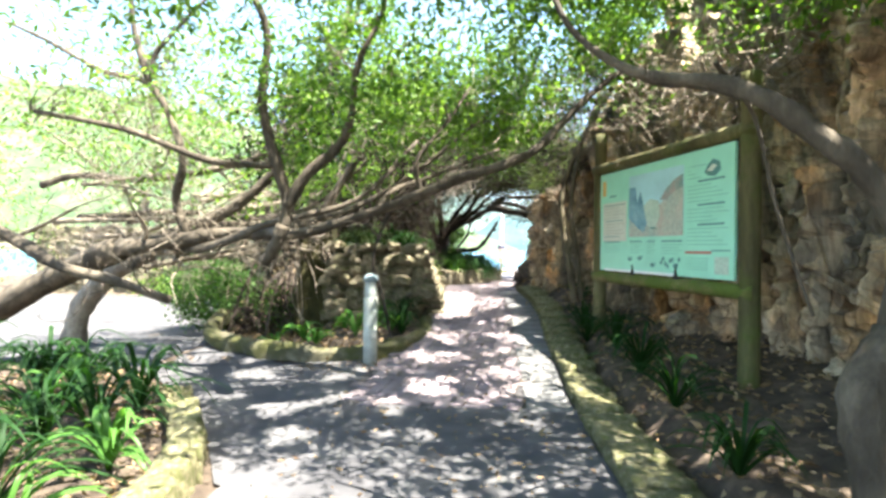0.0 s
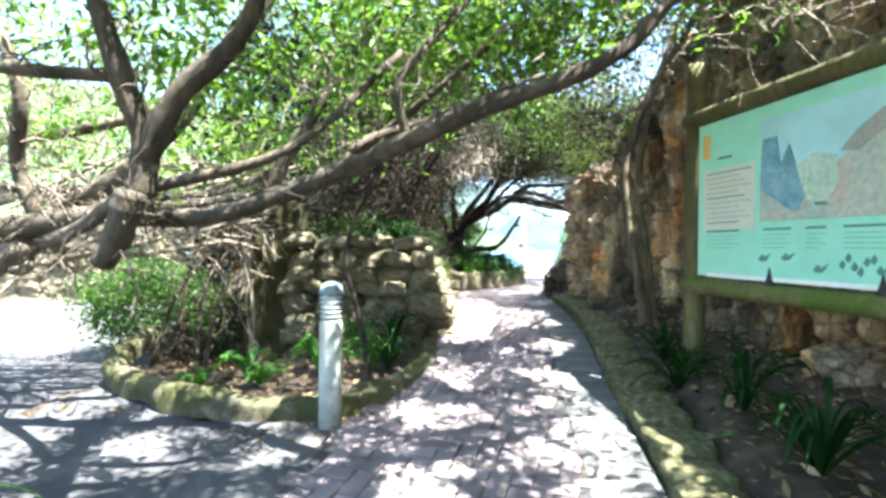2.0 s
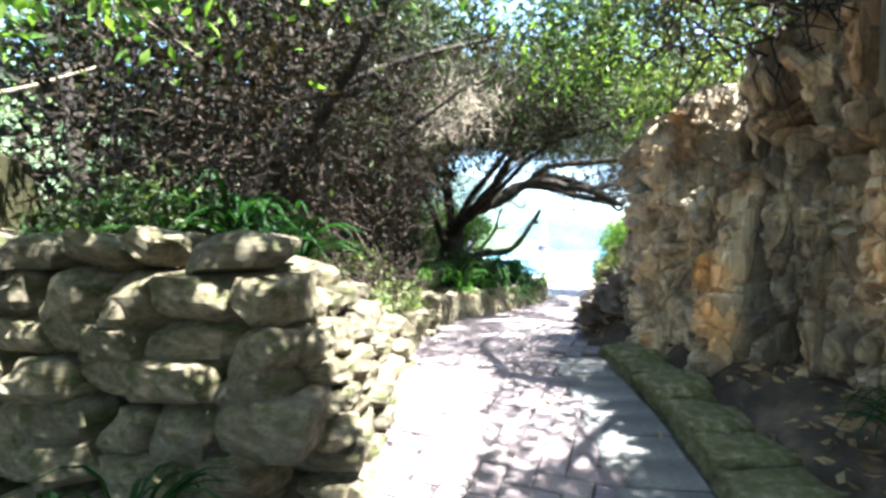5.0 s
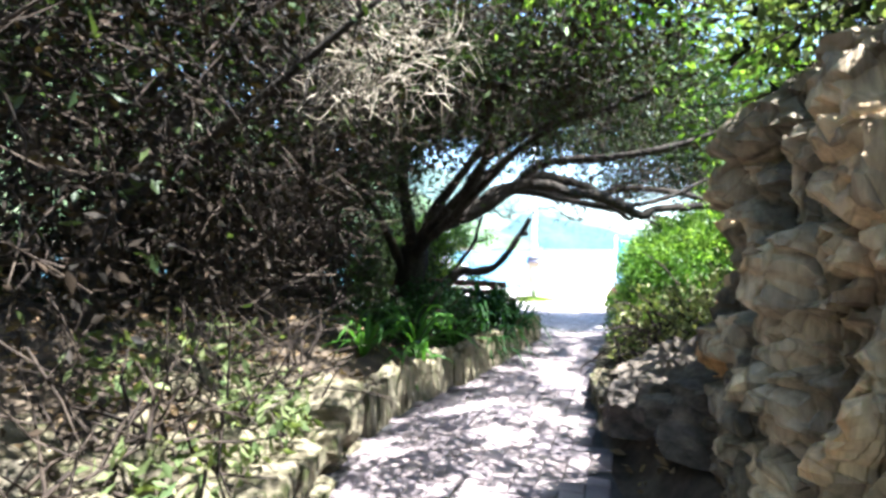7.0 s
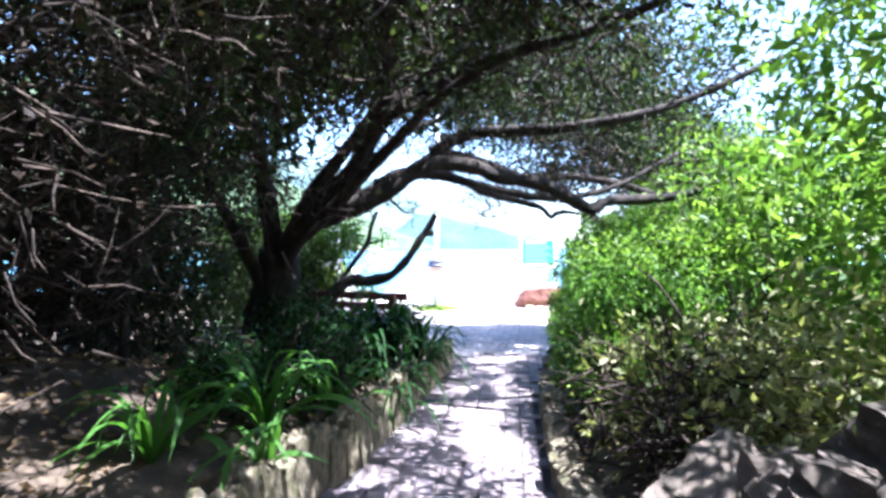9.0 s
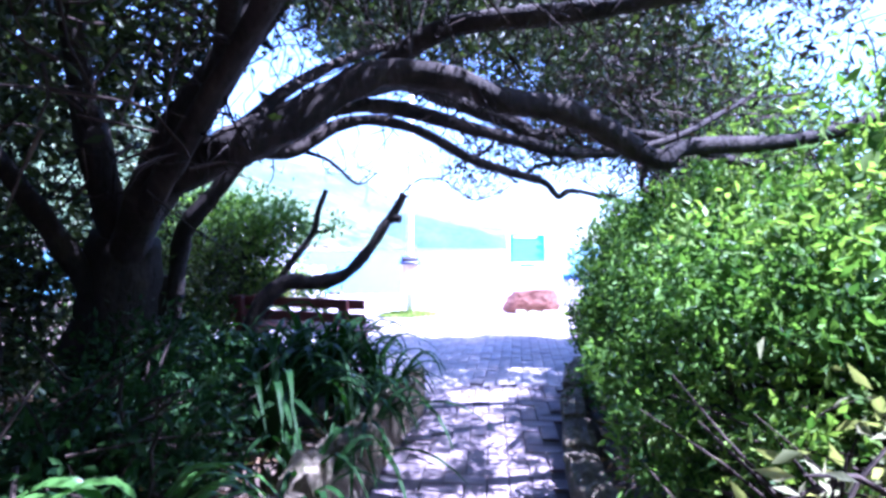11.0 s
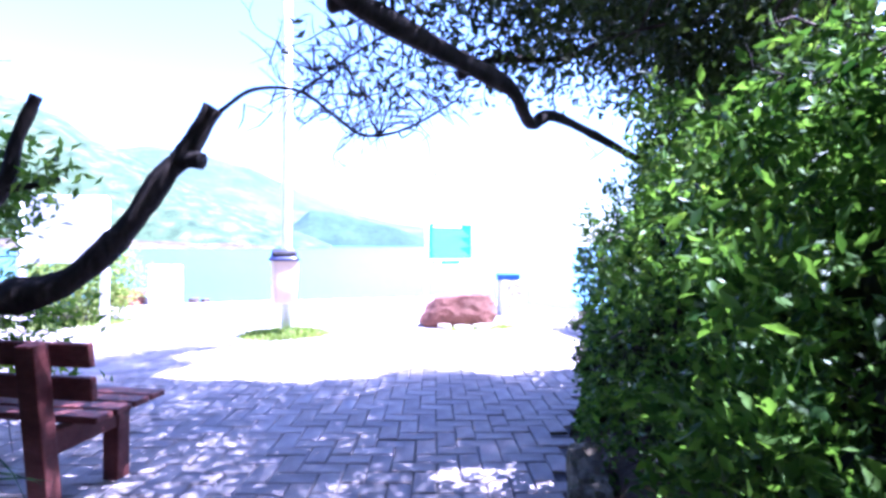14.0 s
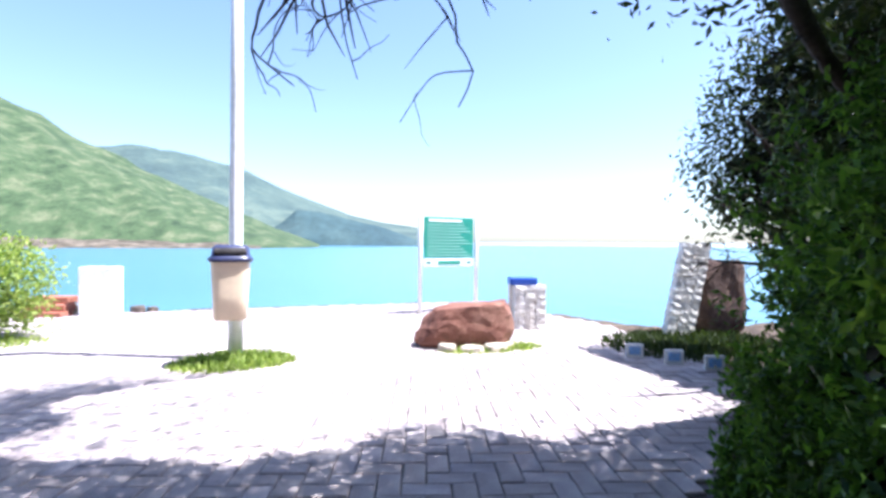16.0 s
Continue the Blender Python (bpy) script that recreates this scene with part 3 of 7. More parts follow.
def ribbon(name, ys, fl, fr, mat, lift, cols=8, edge=0.1):
    verts, faces = [], []
    for y in ys:
        a, b = fl(y), fr(y)
        row = [(a + (b - a) * i / cols, y) for i in range(cols + 1)]
        verts += [(x, yy, lie(x, yy) + lift) for x, yy in row]
    w = cols + 1
    faces = [(j * w + i, j * w + i + 1, (j + 1) * w + i + 1, (j + 1) * w + i) for j in range(len(ys) - 1) for i in range(cols)]
    return mesh_of(name, verts, faces, mat)


near_path = new("path", ribbon("path", list(np.arange(-4, 5.21, 0.1)), left_edge, right_edge, "asphalt", 0.006, 14))
tagged(near_path, "grey worn asphalt footpath dappled with light", "path", kind="structure")


def side_top(x):
    return lerp_x(x, (-14, -5.5, -4.0, -3.0, -2.5, -1.9, -1.3, -0.77, -0.38), (11.9, 11.7, 11.0, 8.6, 7.3, 6.75, 6.5, 6.42, 6.5))


def side_low(x):
    return lerp_x(x, (-14, -4.9, -2.7, -1.9, -1.2, -0.75, -0.38), (6.5, 6.6, 6.2, 5.4, 4.5, 3.7, 3.7))


sv, sf, sx_ = [], [], list(np.arange(-14, -0.34, 0.2))
for x in sx_:
    a, b = side_low(x), side_top(x)
    sv += [(x, a + (b - a) * i / 10, lie(x, a + (b - a) * i / 10) + 0.0005) for i in range(11)]
sf = [(j * 11 + i, (j + 1) * 11 + i, (j + 1) * 11 + i + 1, j * 11 + i + 1) for j in range(len(sx_) - 1) for i in range(10)]
side_path = new("path", mesh_of("path", sv, sf, "asphalt"))
tagged(side_path, "pale grey asphalt side path in sun", "path", kind="structure")

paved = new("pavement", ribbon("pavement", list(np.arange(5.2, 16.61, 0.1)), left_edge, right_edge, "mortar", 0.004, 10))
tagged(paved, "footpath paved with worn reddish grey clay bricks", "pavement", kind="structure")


def plaza_right(y):
    return lerp_x(y, (16.6, 17.2, 18.0, 19.0, 20.0, 22.5, 25.9), (3.0, 3.35, 3.9, 5.2, 6.2, 6.9, 6.2))


def plaza_left(y):
    return lerp_x(y, (16.6, 17.0, 18.2, 19.4, 22.5, 25.9), (1.7, 0.9, -0.9, -2.2, -2.0, -2.4))


plaza = new("pavement", ribbon("pavement", list(np.arange(16.6, 25.91, 0.15)), plaza_left, plaza_right, "joint_sun", 0.004, 40))
tagged(plaza, "terrace paved with clay bricks, sunlight lightened into their colour", "pavement", kind="structure")


def hill(name, mat, az, el, dist, depth, label, seed, rough=0.05, foot=-3):
    """A ridge seen at dist metres, its crest given by a few bearings and heights in degrees, falling to the water in front and behind."""
    verts, faces = [], []
    bear = np.linspace(az[0], az[-1], 90)
    rows = 14
    for i, b in enumerate(bear):
        top = dist * math.tan(radians(float(np.interp(b, az, el))))
        for j in range(rows):
            f = j / (rows - 1)
            d = dist + depth * (f - 1) if f < 1 else dist
            h = foot + (top - foot) * (f ** 0.8)
            n = noise.fractal(Vector((b * 0.35, f * 3, seed)), 0.8, 2.1, 5)
            h += n * rough * max(top, 4) * (1 if j else 0)
            verts.append((2.3 + d * math.sin(radians(b)), 16.5 + d * math.cos(radians(b)), max(h, foot)))
    for i in range(len(bear) - 1):
        for j in range(rows - 1):
            faces.append((i * rows + j, (i + 1) * rows + j, (i + 1) * rows + j + 1, i * rows + j + 1))
    ob = new(name, mesh_of(name, verts, faces, mat))
    return tagged(ob, label, "hill", kind="structure")


hill("backdrop_hill", "hill", (-75, -50, -30, -21.3, -15.4, -10, -4, 2, 6), (10, 14.5, 14, 12.0, 9.3, 6.8, 4.0, 1.5, 0.0), 640, 330, "green scrub-covered hillside above the lagoon", 3.0)
hill("backdrop_hill", "hill_far", (-16, -12, -8.6, -2.4, 2.1, 9.2, 13, 17, 18.5), (8.4, 9.3, 9.0, 7.9, 5.8, 3.2, 2.4, 1.8, 0.0), 1300, 500, "green hill descending to the water, haze painted into its colour", 7.0, 0.03)
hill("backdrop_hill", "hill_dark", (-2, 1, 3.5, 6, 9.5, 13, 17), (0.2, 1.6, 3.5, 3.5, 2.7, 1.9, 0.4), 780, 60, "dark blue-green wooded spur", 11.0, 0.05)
hill("backdrop_shore", "haze_hill", (12, 20, 28, 34, 45, 70), (0.1, 0.2, 0.28, 0.3, 0.32, 0.4), 3600, 500, "low far shore with haze painted into its colour", 5.0, 0.02)
hill("backdrop_shore", "shore", (-60, -40, -22, -15, -8, -3, 0), (0.5, 0.55, 0.55, 0.45, 0.3, 0.15, 0.0), 305, 30, "pale rocky shoreline at the foot of the hill", 9.0, 0.25)


# ---- rock face beside the path ----
def cliff():
    plan = spline(((4.3, -3.0), (3.9, 0.5), (3.75, 2.6), (3.45, 4.4), (3.1, 6.0), (2.75, 7.4), (2.45, 8.5), (2.15, 9.2), (1.88, 9.75), (1.71, 10.25), (1.72, 10.85), (1.88, 11.22), (2.6, 11.4), (4.5, 11.5)), 36)
    L = len(plan)
    tan = np.gradient(plan, axis=0)
    tan /= np.linalg.norm(tan, axis=1)[:, None]
    nor = np.stack([-tan[:, 1], tan[:, 0]], 1)
    rows = 104
    verts, faces = [], []
    run = np.concatenate([[0], np.cumsum(np.linalg.norm(np.diff(plan, axis=0), axis=1))])
    for i in range(L):
        x0, y0 = plan[i]
        top = float(np.interp(y0, (-3, 7.0, 8.0, 8.7, 9.2, 9.6, 10.3, 10.8, 11.1), (4.6, 4.4, 3.8, 3.2, 2.75, 2.4, 2.3, 2.25, 2.05)))
        top += 0.3 * noise.noise((run[i] * 1.3, 0, 4)) * float(np.interp(y0, (8.0, 9.6), (1.0, 0.4)))
        lo = 0.0
        for j in range(rows):
            f = j / (rows - 1)
            z = lo + (top - lo) * f
            s = run[i]
            warp = 0.3 * noise.noise((s * 0.8, z * 0.6, 1.0))
            rib = noise.noise(((s + warp) * 2.1, z * 0.3, 2.0))
            rib2 = noise.noise(((s + warp * 0.7) * 6.0, z * 0.55, 12.0))
            crack = max(0.0, 0.16 - abs(noise.noise(((s + warp) * 3.6, z * 0.5, 5.0)))) / 0.16
            ledge = z * 4.2 + 1.6 * noise.noise((s * 1.6, z * 0.7, 7.0)) + 2.0 * rib
            step = (ledge - math.floor(ledge)) ** 3
            ledge2 = z * 10.0 + 3.0 * noise.noise((s * 2.6, z * 1.1, 17.0)) + 2.0 * rib2
            step2 = (ledge2 - math.floor(ledge2)) ** 3
            fine = noise.fractal(Vector((s * 6, z * 6, 9.0)), 0.8, 2.0, 5)
            ds, ps = noise.voronoi(Vector(((s + warp * 0.5) * 2.5, z * 0.95 + 0.3 * rib, 3.0)))
            block = 0.2 * noise.cell(ps[0] * 11.3) - 0.16 * max(0.0, 1 - (ds[1] - ds[0]) / 0.09)
            ds, ps = noise.voronoi(Vector(((s + warp * 0.3) * 6.5, z * 4.2 + 0.4 * rib2, 8.0)))
            block += 0.075 * noise.cell(ps[0] * 9.7) - 0.06 * max(0.0, 1 - (ds[1] - ds[0]) / 0.16)
            end = float(np.interp(y0, (9.8, 10.3), (0.0, 1.0)))
            block *= 1 - 0.75 * end
            if end:
                ds, ps = noise.voronoi(Vector((s * 2.9 + 0.25 * rib2, z * 6.4 + 0.35 * noise.noise((s * 1.5, z, 21.0)), 31.0)))
                block += end * (0.02 + 0.085 * noise.cell(ps[0] * 7.7) - 0.075 * max(0.0, 1 - (ds[1] - ds[0]) / 0.12))
            d = block + (0.26 - 0.2 * end) * rib + (0.14 - 0.1 * end) * rib2 - 0.12 * crack - 0.03 * step * (0.5 + rib2) - 0.035 * step2 + (0.05 - 0.015 * end) * fine - 0.1 * f - 0.04 * end
            d -= 0.5 * max(0, f - 0.93) * 6
            verts.append((x0 + nor[i, 0] * d, y0 + nor[i, 1] * d, z + 0.04 * fine))
    for i in range(L - 1):
        for j in range(rows - 1):
            faces.append((i * rows + j, i * rows + j + 1, (i + 1) * rows + j + 1, (i + 1) * rows + j))
    # the broad top runs back and falls away as a slope
    n0 = len(verts)
    for i in range(L):
        vx, vy, vz = verts[i * rows + rows - 1]
        for back, z in ((0.8, vz + 0.15), (2.2, vz + 0.2), (5.0, vz * 0.7), (9.5, -0.3)):
            verts.append((vx - nor[i, 0] * back, vy - nor[i, 1] * back, z + 0.2 * noise.noise((vx + back, vy, 3.0))))
    for i in range(L - 1):
        faces.append((i * rows + rows - 1, n0 + 4 * i, n0 + 4 * i + 4, (i + 1) * rows + rows - 1))
        for j in range(3):
            faces.append((n0 + 4 * i + j, n0 + 4 * i + j + 1, n0 + 4 * i + j + 5, n0 + 4 * i + j + 4))
    ob = new("rock_face", mesh_of("rock_face", verts, faces, "rock", smooth=False))
    return tagged(ob, "weathered brown rock face with upright ribs and cracks", "rock", kind="structure")


cliff()
STONES = [stone_data("stone", "stone", 20 + k, 0.2, 4) for k in range(10)]
BLOCKS = [block_data("stone", "stone", 120 + k) for k in range(12)]
LOW_KERBS = [stone_data("kerb_stone", "kerb_dry", 140 + k, 0.2, 5, True) for k in range(6)]
KERBS = [stone_data("kerb_stone", "kerb", 40 + k, 0.14, 3) for k in range(6)]
RUBBLE = [stone_data("stone", "rubble", 60 + k, 0.26, 5) for k in range(6)]
WHITES = [stone_data("stone", "whitestone", 80 + k, 0.12, 1) for k in range(4)]


def lay(name, data, parent, at, size, turn=0.0, tilt=(0, 0)):
    ob = new(name, data)
    ob.matrix_basis = Matrix.LocRotScale(at, Euler((tilt[0], tilt[1], turn)), size)
    return hold(ob, parent)


def course_wall(parent, p0, p1, z0, tops, depth, rng, data=STONES, h=(0.11, 0.2), w=(0.16, 0.36), batter=0.0):
    """Rough courses of single stones from p0 to p1; tops: wall height at both ends."""
    p0, p1 = Vector(p0), Vector(p1)
    d = p1 - p0
    L, turn = d.length, math.atan2(d.y, d.x)
    z = 0.0
    hi = max(tops)
    while z < hi - z0:
        ch = rng.uniform(*h)
        s = -rng.uniform(0, 0.1)
        while s < L:
            sw = rng.uniform(*w)
            f = min(1, max(0, (s + sw / 2) / L))
            top = tops[0] + (tops[1] - tops[0]) * f - z0
            if z + ch * 0.6 < top:
                q = p0 + d * min(1, max(0.0, (s + sw / 2) / L)) + Vector((d.y, -d.x, 0)) / L * batter * (top - z)
                lay("stone", data[rng.integers(len(data))], parent, (q.x + rng.normal(0, 0.012), q.y + rng.normal(0, 0.02), z0 + z + ch / 2 + rng.normal(0, 0.012)), (sw, depth * rng.uniform(0.85, 1.2), ch * rng.uniform(0.94, 1.1)), turn + rng.normal(0, 0.08), (rng.normal(0, 0.07), rng.normal(0, 0.09)))
            s += sw
        z += ch


def kerb_line(name, line, h, wid, step, label, lift, seed, data=KERBS, group=""):
    """A kerb of single stones set on edge along a line of the plan."""
    rng = np.random.default_rng(seed)
    c = spline([(x, y, 0) for x, y in line], 24)
    run = np.concatenate([[0], np.cumsum(np.linalg.norm(np.diff(c, axis=0), axis=1))])
    par = base(name, (c[0][0], c[0][1], lie(c[0][0], c[0][1])), label, "kerb", group, "structure")
    s = 0.0
    while s < run[-1]:
        w = step * rng.uniform(0.75, 1.3)
        q = [float(np.interp(s + w / 2, run, c[:, k])) for k in (0, 1)]
        a = [float(np.interp(s, run, c[:, k])) for k in (0, 1)]
        b = [float(np.interp(s + w, run, c[:, k])) for k in (0, 1)]
        turn = math.atan2(b[1] - a[1], b[0] - a[0])
        hh = h * rng.uniform(0.85, 1.15)
        lay("kerb_stone", data[rng.integers(len(data))], par, (q[0], q[1], rise(q[1]) * lift + hh / 2 - 0.05), (w * 1.04, wid * rng.uniform(0.9, 1.1), hh + 0.08), turn + rng.normal(0, 0.04), (rng.normal(0, 0.05), 0))
        s += w
    return par


rngs = np.random.default_rng(5)
def kerb_strip(name, line, h, wid, label, lift, seed, mat="kerb_moss"):
    """A rounded plastered kerb, worn and mossy, along a line of the plan."""
    c = spline([(x, y, 0) for x, y in line], 16)
    tan = np.gradient(c, axis=0)
    tan /= np.linalg.norm(tan, axis=1)[:, None]
    prof = [(-0.5, -0.12), (-0.5, 0.45), (-0.44, 0.78), (-0.25, 0.96), (0.0, 1.0), (0.25, 0.96), (0.44, 0.78), (0.5, 0.45), (0.5, -0.12)]
    verts, faces = [], []
    for i, (q, t) in enumerate(zip(c, tan)):
        nx, ny = -t[1], t[0]
        for k, (a, z) in enumerate(prof):
            n = noise.fractal(Vector((q[0] * 3.5 + seed, q[1] * 3.5, k * 0.7)), 0.8, 2.0, 4)
            n2 = noise.noise((q[0] * 1.3, q[1] * 1.3, seed))
            w = wid * (1 + 0.12 * n2)
            verts.append((q[0] + nx * (a * w + 0.02 * n), q[1] + ny * (a * w + 0.02 * n), rise(q[1]) * lift + z * h * (1 + 0.15 * n2) + 0.03 * n))
    m = len(prof)
    for i in range(len(c) - 1):
        for k in range(m - 1):
            faces.append((i * m + k, (i + 1) * m + k, (i + 1) * m + k + 1, i * m + k + 1))
    faces += [tuple(range(m)), tuple((len(c) - 1) * m + k for k in range(m))[::-1]]
    return tagged(new(name, mesh_of(name, verts, faces, mat)), label, "kerb", kind="structure")


kerb_strip("kerb_island", ((-2.9, 8.3), (-2.6, 7.35), (-1.95, 6.85), (-1.33, 6.6), (-0.77, 6.54), (-0.33, 6.7), (-0.06, 7.1), (0.06, 7.6), (0.05, 8.1)), 0.15, 0.18, "rounded mossy kerb round a planting bed", 0.7, 1)
kerb_line("kerb_right", [(right_edge(y) + 0.17, y) for y in (-3, -1, 1, 3, 4.4, 5.6, 6.6, 7.5, 8.3, 9.2, 10.1)], 0.12, 0.33, 0.3, "low broad kerb of mossy half-buried stones", 1, 2, LOW_KERBS)
kerb_line("kerb_left_bed", [(left_edge(y) - 0.07, y) for y in (11.8, 12.6, 13.6, 14.4, 15.2, 16.05)], 0.33, 0.15, 0.17, "upright rough stones edging a planting bed", 1, 3, STONES)
kerb_line("kerb_right_bed", [(right_edge(y) + 0.08, y) for y in (12.3, 12.9, 14.1, 15.2, 16.3, 17.0)], 0.2, 0.15, 0.24, "low stone edging under the hedge", 1, 4, STONES)
kerb_line("kerb_near_left", ((-0.95, 0.5), (-0.9, 2.2), (-0.95, 3.6), (-1.35, 4.5), (-1.75, 5.05)), 0.17, 0.2, 0.3, "rough mossy stones edging a corner bed", 1, 6, LOW_KERBS)

wall = base("stone_wall", (-0.6, 8.3, 0.1), "rough dry-stone retaining wall of buff sandstone", "wall", kind="structure")
core = box_mesh("core", (1.3, 0.22, 1.16), "stone", 0.02, Matrix.Translation((-0.74, 8.34, 0.58)))
part("core", core, wall, "earthy rubble behind the facing stones")
course_wall(wall, (-1.35, 8.22, 0), (-0.03, 8.17, 0), 0.08, (1.3, 1.36), 0.3, rngs, BLOCKS, h=(0.12, 0.21), w=(0.17, 0.38))
course_wall(wall, (-0.14, 8.3, 0), (-0.02, 10.4, 0), 0.2, (1.26, 0.66), 0.28, rngs, BLOCKS, h=(0.1, 0.17), w=(0.16, 0.36), batter=0.3)
course_wall(wall, (0.0, 10.5, 0), (0.06, 11.7, 0), 0.35, (0.74, 0.84), 0.24, rngs, BLOCKS, h=(0.12, 0.2), w=(0.16, 0.3))
for k in range(60):
    y = rngs.uniform(8.7, 12.0)
    x = left_edge(y) - 0.22 - abs(rngs.normal(0, 0.3))
    q = rngs.uniform(0.1, 0.26)
    lay("stone", BLOCKS[rngs.integers(len(BLOCKS))], wall, (x, y, lie(x, y) + q * 0.05), (q * 1.3, q, q * 0.7), rngs.uniform(0, 3.1), (rngs.normal(0, 0.25), rngs.normal(0, 0.25)))
back = base("stone_wall", (-5.0, 12.2, 0.0), "sunlit pale stone garden wall beyond the side path", "wall", kind="structure")
course_wall(back, (-9.0, 12.3, 0), (-2.6, 12.2, 0), -0.05, (1.6, 1.6), 0.3, rngs, h=(0.18, 0.3), w=(0.35, 0.7))
# tall mossy slab at the wall's end
slab = bmesh.new()
bmesh.ops.create_cube(slab, size=1)
bmesh.ops.subdivide_edges(slab, edges=slab.edges[:], cuts=7, use_grid_fill=True)
for v in slab.verts:
    n = noise.fractal(v.co * 3.1, 0.8, 2, 4)
    v.co = Vector((v.co.x * (0.46 - 0.08 * v.co.z) + 0.04 * n, v.co.y * 0.34 + 0.05 * n, (v.co.z + 0.5) * 1.68 + 0.03 * n))
mossy = new("standing_stone", bm_mesh("standing_stone", slab, "moss"))
mossy.matrix_basis = pose(-1.58, 8.3, 0.0, 0, 2, 6)
tagged(mossy, "tall mossy olive-brown standing stone at the wall end", "rock")

# rubble at the end of the rock face
rng = np.random.default_rng(12)
for k in range(46):
    f = rng.random()
    y = 11.1 + 0.95 * f + rng.normal(0, 0.08)
    x = right_edge(y) + 0.2 + rng.random() * 0.95
    top = lie(x, y) + max(0.0, (0.85 - 0.75 * f)) * min(1, (x - right_edge(y)) * 1.4) * rng.random()
    s = rng.uniform(0.16, 0.4)
    ob = new("rock", RUBBLE[rng.integers(6)])
    ob.matrix_basis = Matrix.LocRotScale((x, y, top + s * 0.2), Euler(rng.uniform(-0.4, 0.4, 3).tolist()), (s * 1.3, s, s * 0.7))
    tagged(ob, "broken grey-brown rock on a rubble slope", "rock", "rubble slope")


# ---- trees ----
def in_way(p):
    """True for places that would hang into the walker's way."""
    y = p[:, 1]
    xl, xr = np.interp(y, (-4, 6.3, 8.2, 10.4, 12.6, 14, 16, 17, 18, 19), (-0.8, -0.5, 0, 0, 0.3, 0.8, 1.5, 1.3, 0.8, 0.3)), np.interp(y, (-4, 8.3, 10.2, 12.9, 15.2, 17.2, 18, 20), (1.4, 1.6, 1.5, 1.8, 2.4, 3.4, 4.0, 5.0))
    head = np.interp(y, (0, 4, 6, 9, 12, 15, 19), (2.05, 2.0, 1.95, 2.3, 2.35, 2.2, 2.2))
    return (p[:, 0] > xl) & (p[:, 0] < xr) & (p[:, 2] < head)


def left_line(y):
    return np.interp(y, (10.4, 11.5, 12.6, 13.6, 15.0, 16.0, 17.5), (0.02, 0.12, 0.36, 0.8, 1.28, 1.64, 2.3))


def open_to_sun(p):
    """True for places whose shadow falls on ground that lies in the sun."""
    def foot(z):
        k = (p[:, 2] - z) / to_sun.z
        return p[:, 0] - to_sun.x * k, p[:, 1] - to_sun.y * k
    x, y = foot(0.5)
    bank = (x > -0.4) & (x < 0.72) & (y > 8.35) & (y < 9.75)
    fork = (x < np.where(y > 7.5, -2.1, -1.9)) & (y > 5.2) & (y < 10.5)
    terrace = (y > 19.15 + 0.3 * np.sin(x * 2.3 + 0.6) + 0.15 * np.sin(x * 6.1)) & (x > 1.6 + 0.6 * np.sin(y * 2.1) + 0.25 * np.sin(y * 6.3))
    x, y = foot(1.0)
    wall_top = (x > -0.6) & (x < 0.2) & (y > 9.5) & (y < 12.3) & (np.sin(y * 17 + 2 * np.sin(x * 9)) + np.cos(x * 21 + np.sin(y * 8)) > -0.35)
    cliff_sun = (x > 1.45) & (x < 2.6) & (y > 6.5) & (y < 9.7) & (np.sin(y * 5 + x) + np.cos(x * 6) > -0.5)
    x, y = foot(1.9)
    near_hedge = (x > 2.0) & (x < 3.3) & (y > 12.9) & (y < 14.4) & (p[:, 2] > 2.4)
    hedge_sun = (x > 2.5) & (x < 5.2) & (y > 12.6) & (y < 17.0) & (p[:, 2] > 2.3) & (np.sin(x * 5.3 + 2 * np.sin(y * 2.3)) + np.sin(y * 4.7 + x) > np.where(y < 16.2, -0.3, np.where(x > 3.9, 0.2, 1.1)))
    x, y = foot(2.7)
    board_top = (x > 1.1) & (x < 2.9) & (y > 4.6) & (y < 8.0) & (p[:, 2] > 2.9) & (np.sin(x * 6.1 + np.sin(y * 3.7)) + np.sin(y * 7.3 + x) > 0.75)
    x, y = foot(0.8)
    wall_face = (x > -1.4) & (x < 0.0) & (y > 7.9) & (y < 8.5) & (np.sin(x * 17 + np.sin(y * 9)) + np.sin(y * 23 + 3 * np.sin(x * 7)) > 0.3)
    wall_side = (x > -0.3) & (x < 0.3) & (y > 8.3) & (y < 9.9)
    x, y = foot(0.15)
    side_fleck = (x > -2.8) & (x < 0.15) & (y > 3.5) & (y < 7.0) & (np.sin(x * 7.3 + 1.4 * np.sin(y * 4.1)) + np.sin(y * 8.7 + 1.7 * np.sin(x * 5.3)) + 0.6 * np.sin((x - y) * 15) > 0.75)
    fleck = (x > 0.15) & (x < 2.0) & (y > 4.3) & (y < 9.8) & (np.sin(x * 8.3 + 1.4 * np.sin(y * 5.1)) + np.sin(y * 9.7 + 1.7 * np.sin(x * 4.3)) + 0.6 * np.sin((x + y) * 17) > 1.3)
    x, y = foot(3.0)
    twig_sun = (x > -0.8) & (x < 0.2) & (y > 12.8) & (y < 14.0) & (p[:, 2] > 3.3) & (np.sin(x * 13) + np.sin(y * 15) > -0.9)
    x, y = foot(0.4)
    far_fleck = (x > left_line(y) - np.where(y > 12.5, 1.5, 0.35)) & (x < left_line(y) + 1.3) & (y > 11.0) & (y < 15.2) & (np.sin(x * 9.3 + 1.4 * np.sin(y * 5.7)) + np.sin(y * 8.7 + 1.7 * np.sin(x * 4.9)) + 0.7 * np.sin((x - y) * 19) > 0.7)
    x, y = foot(2.5)
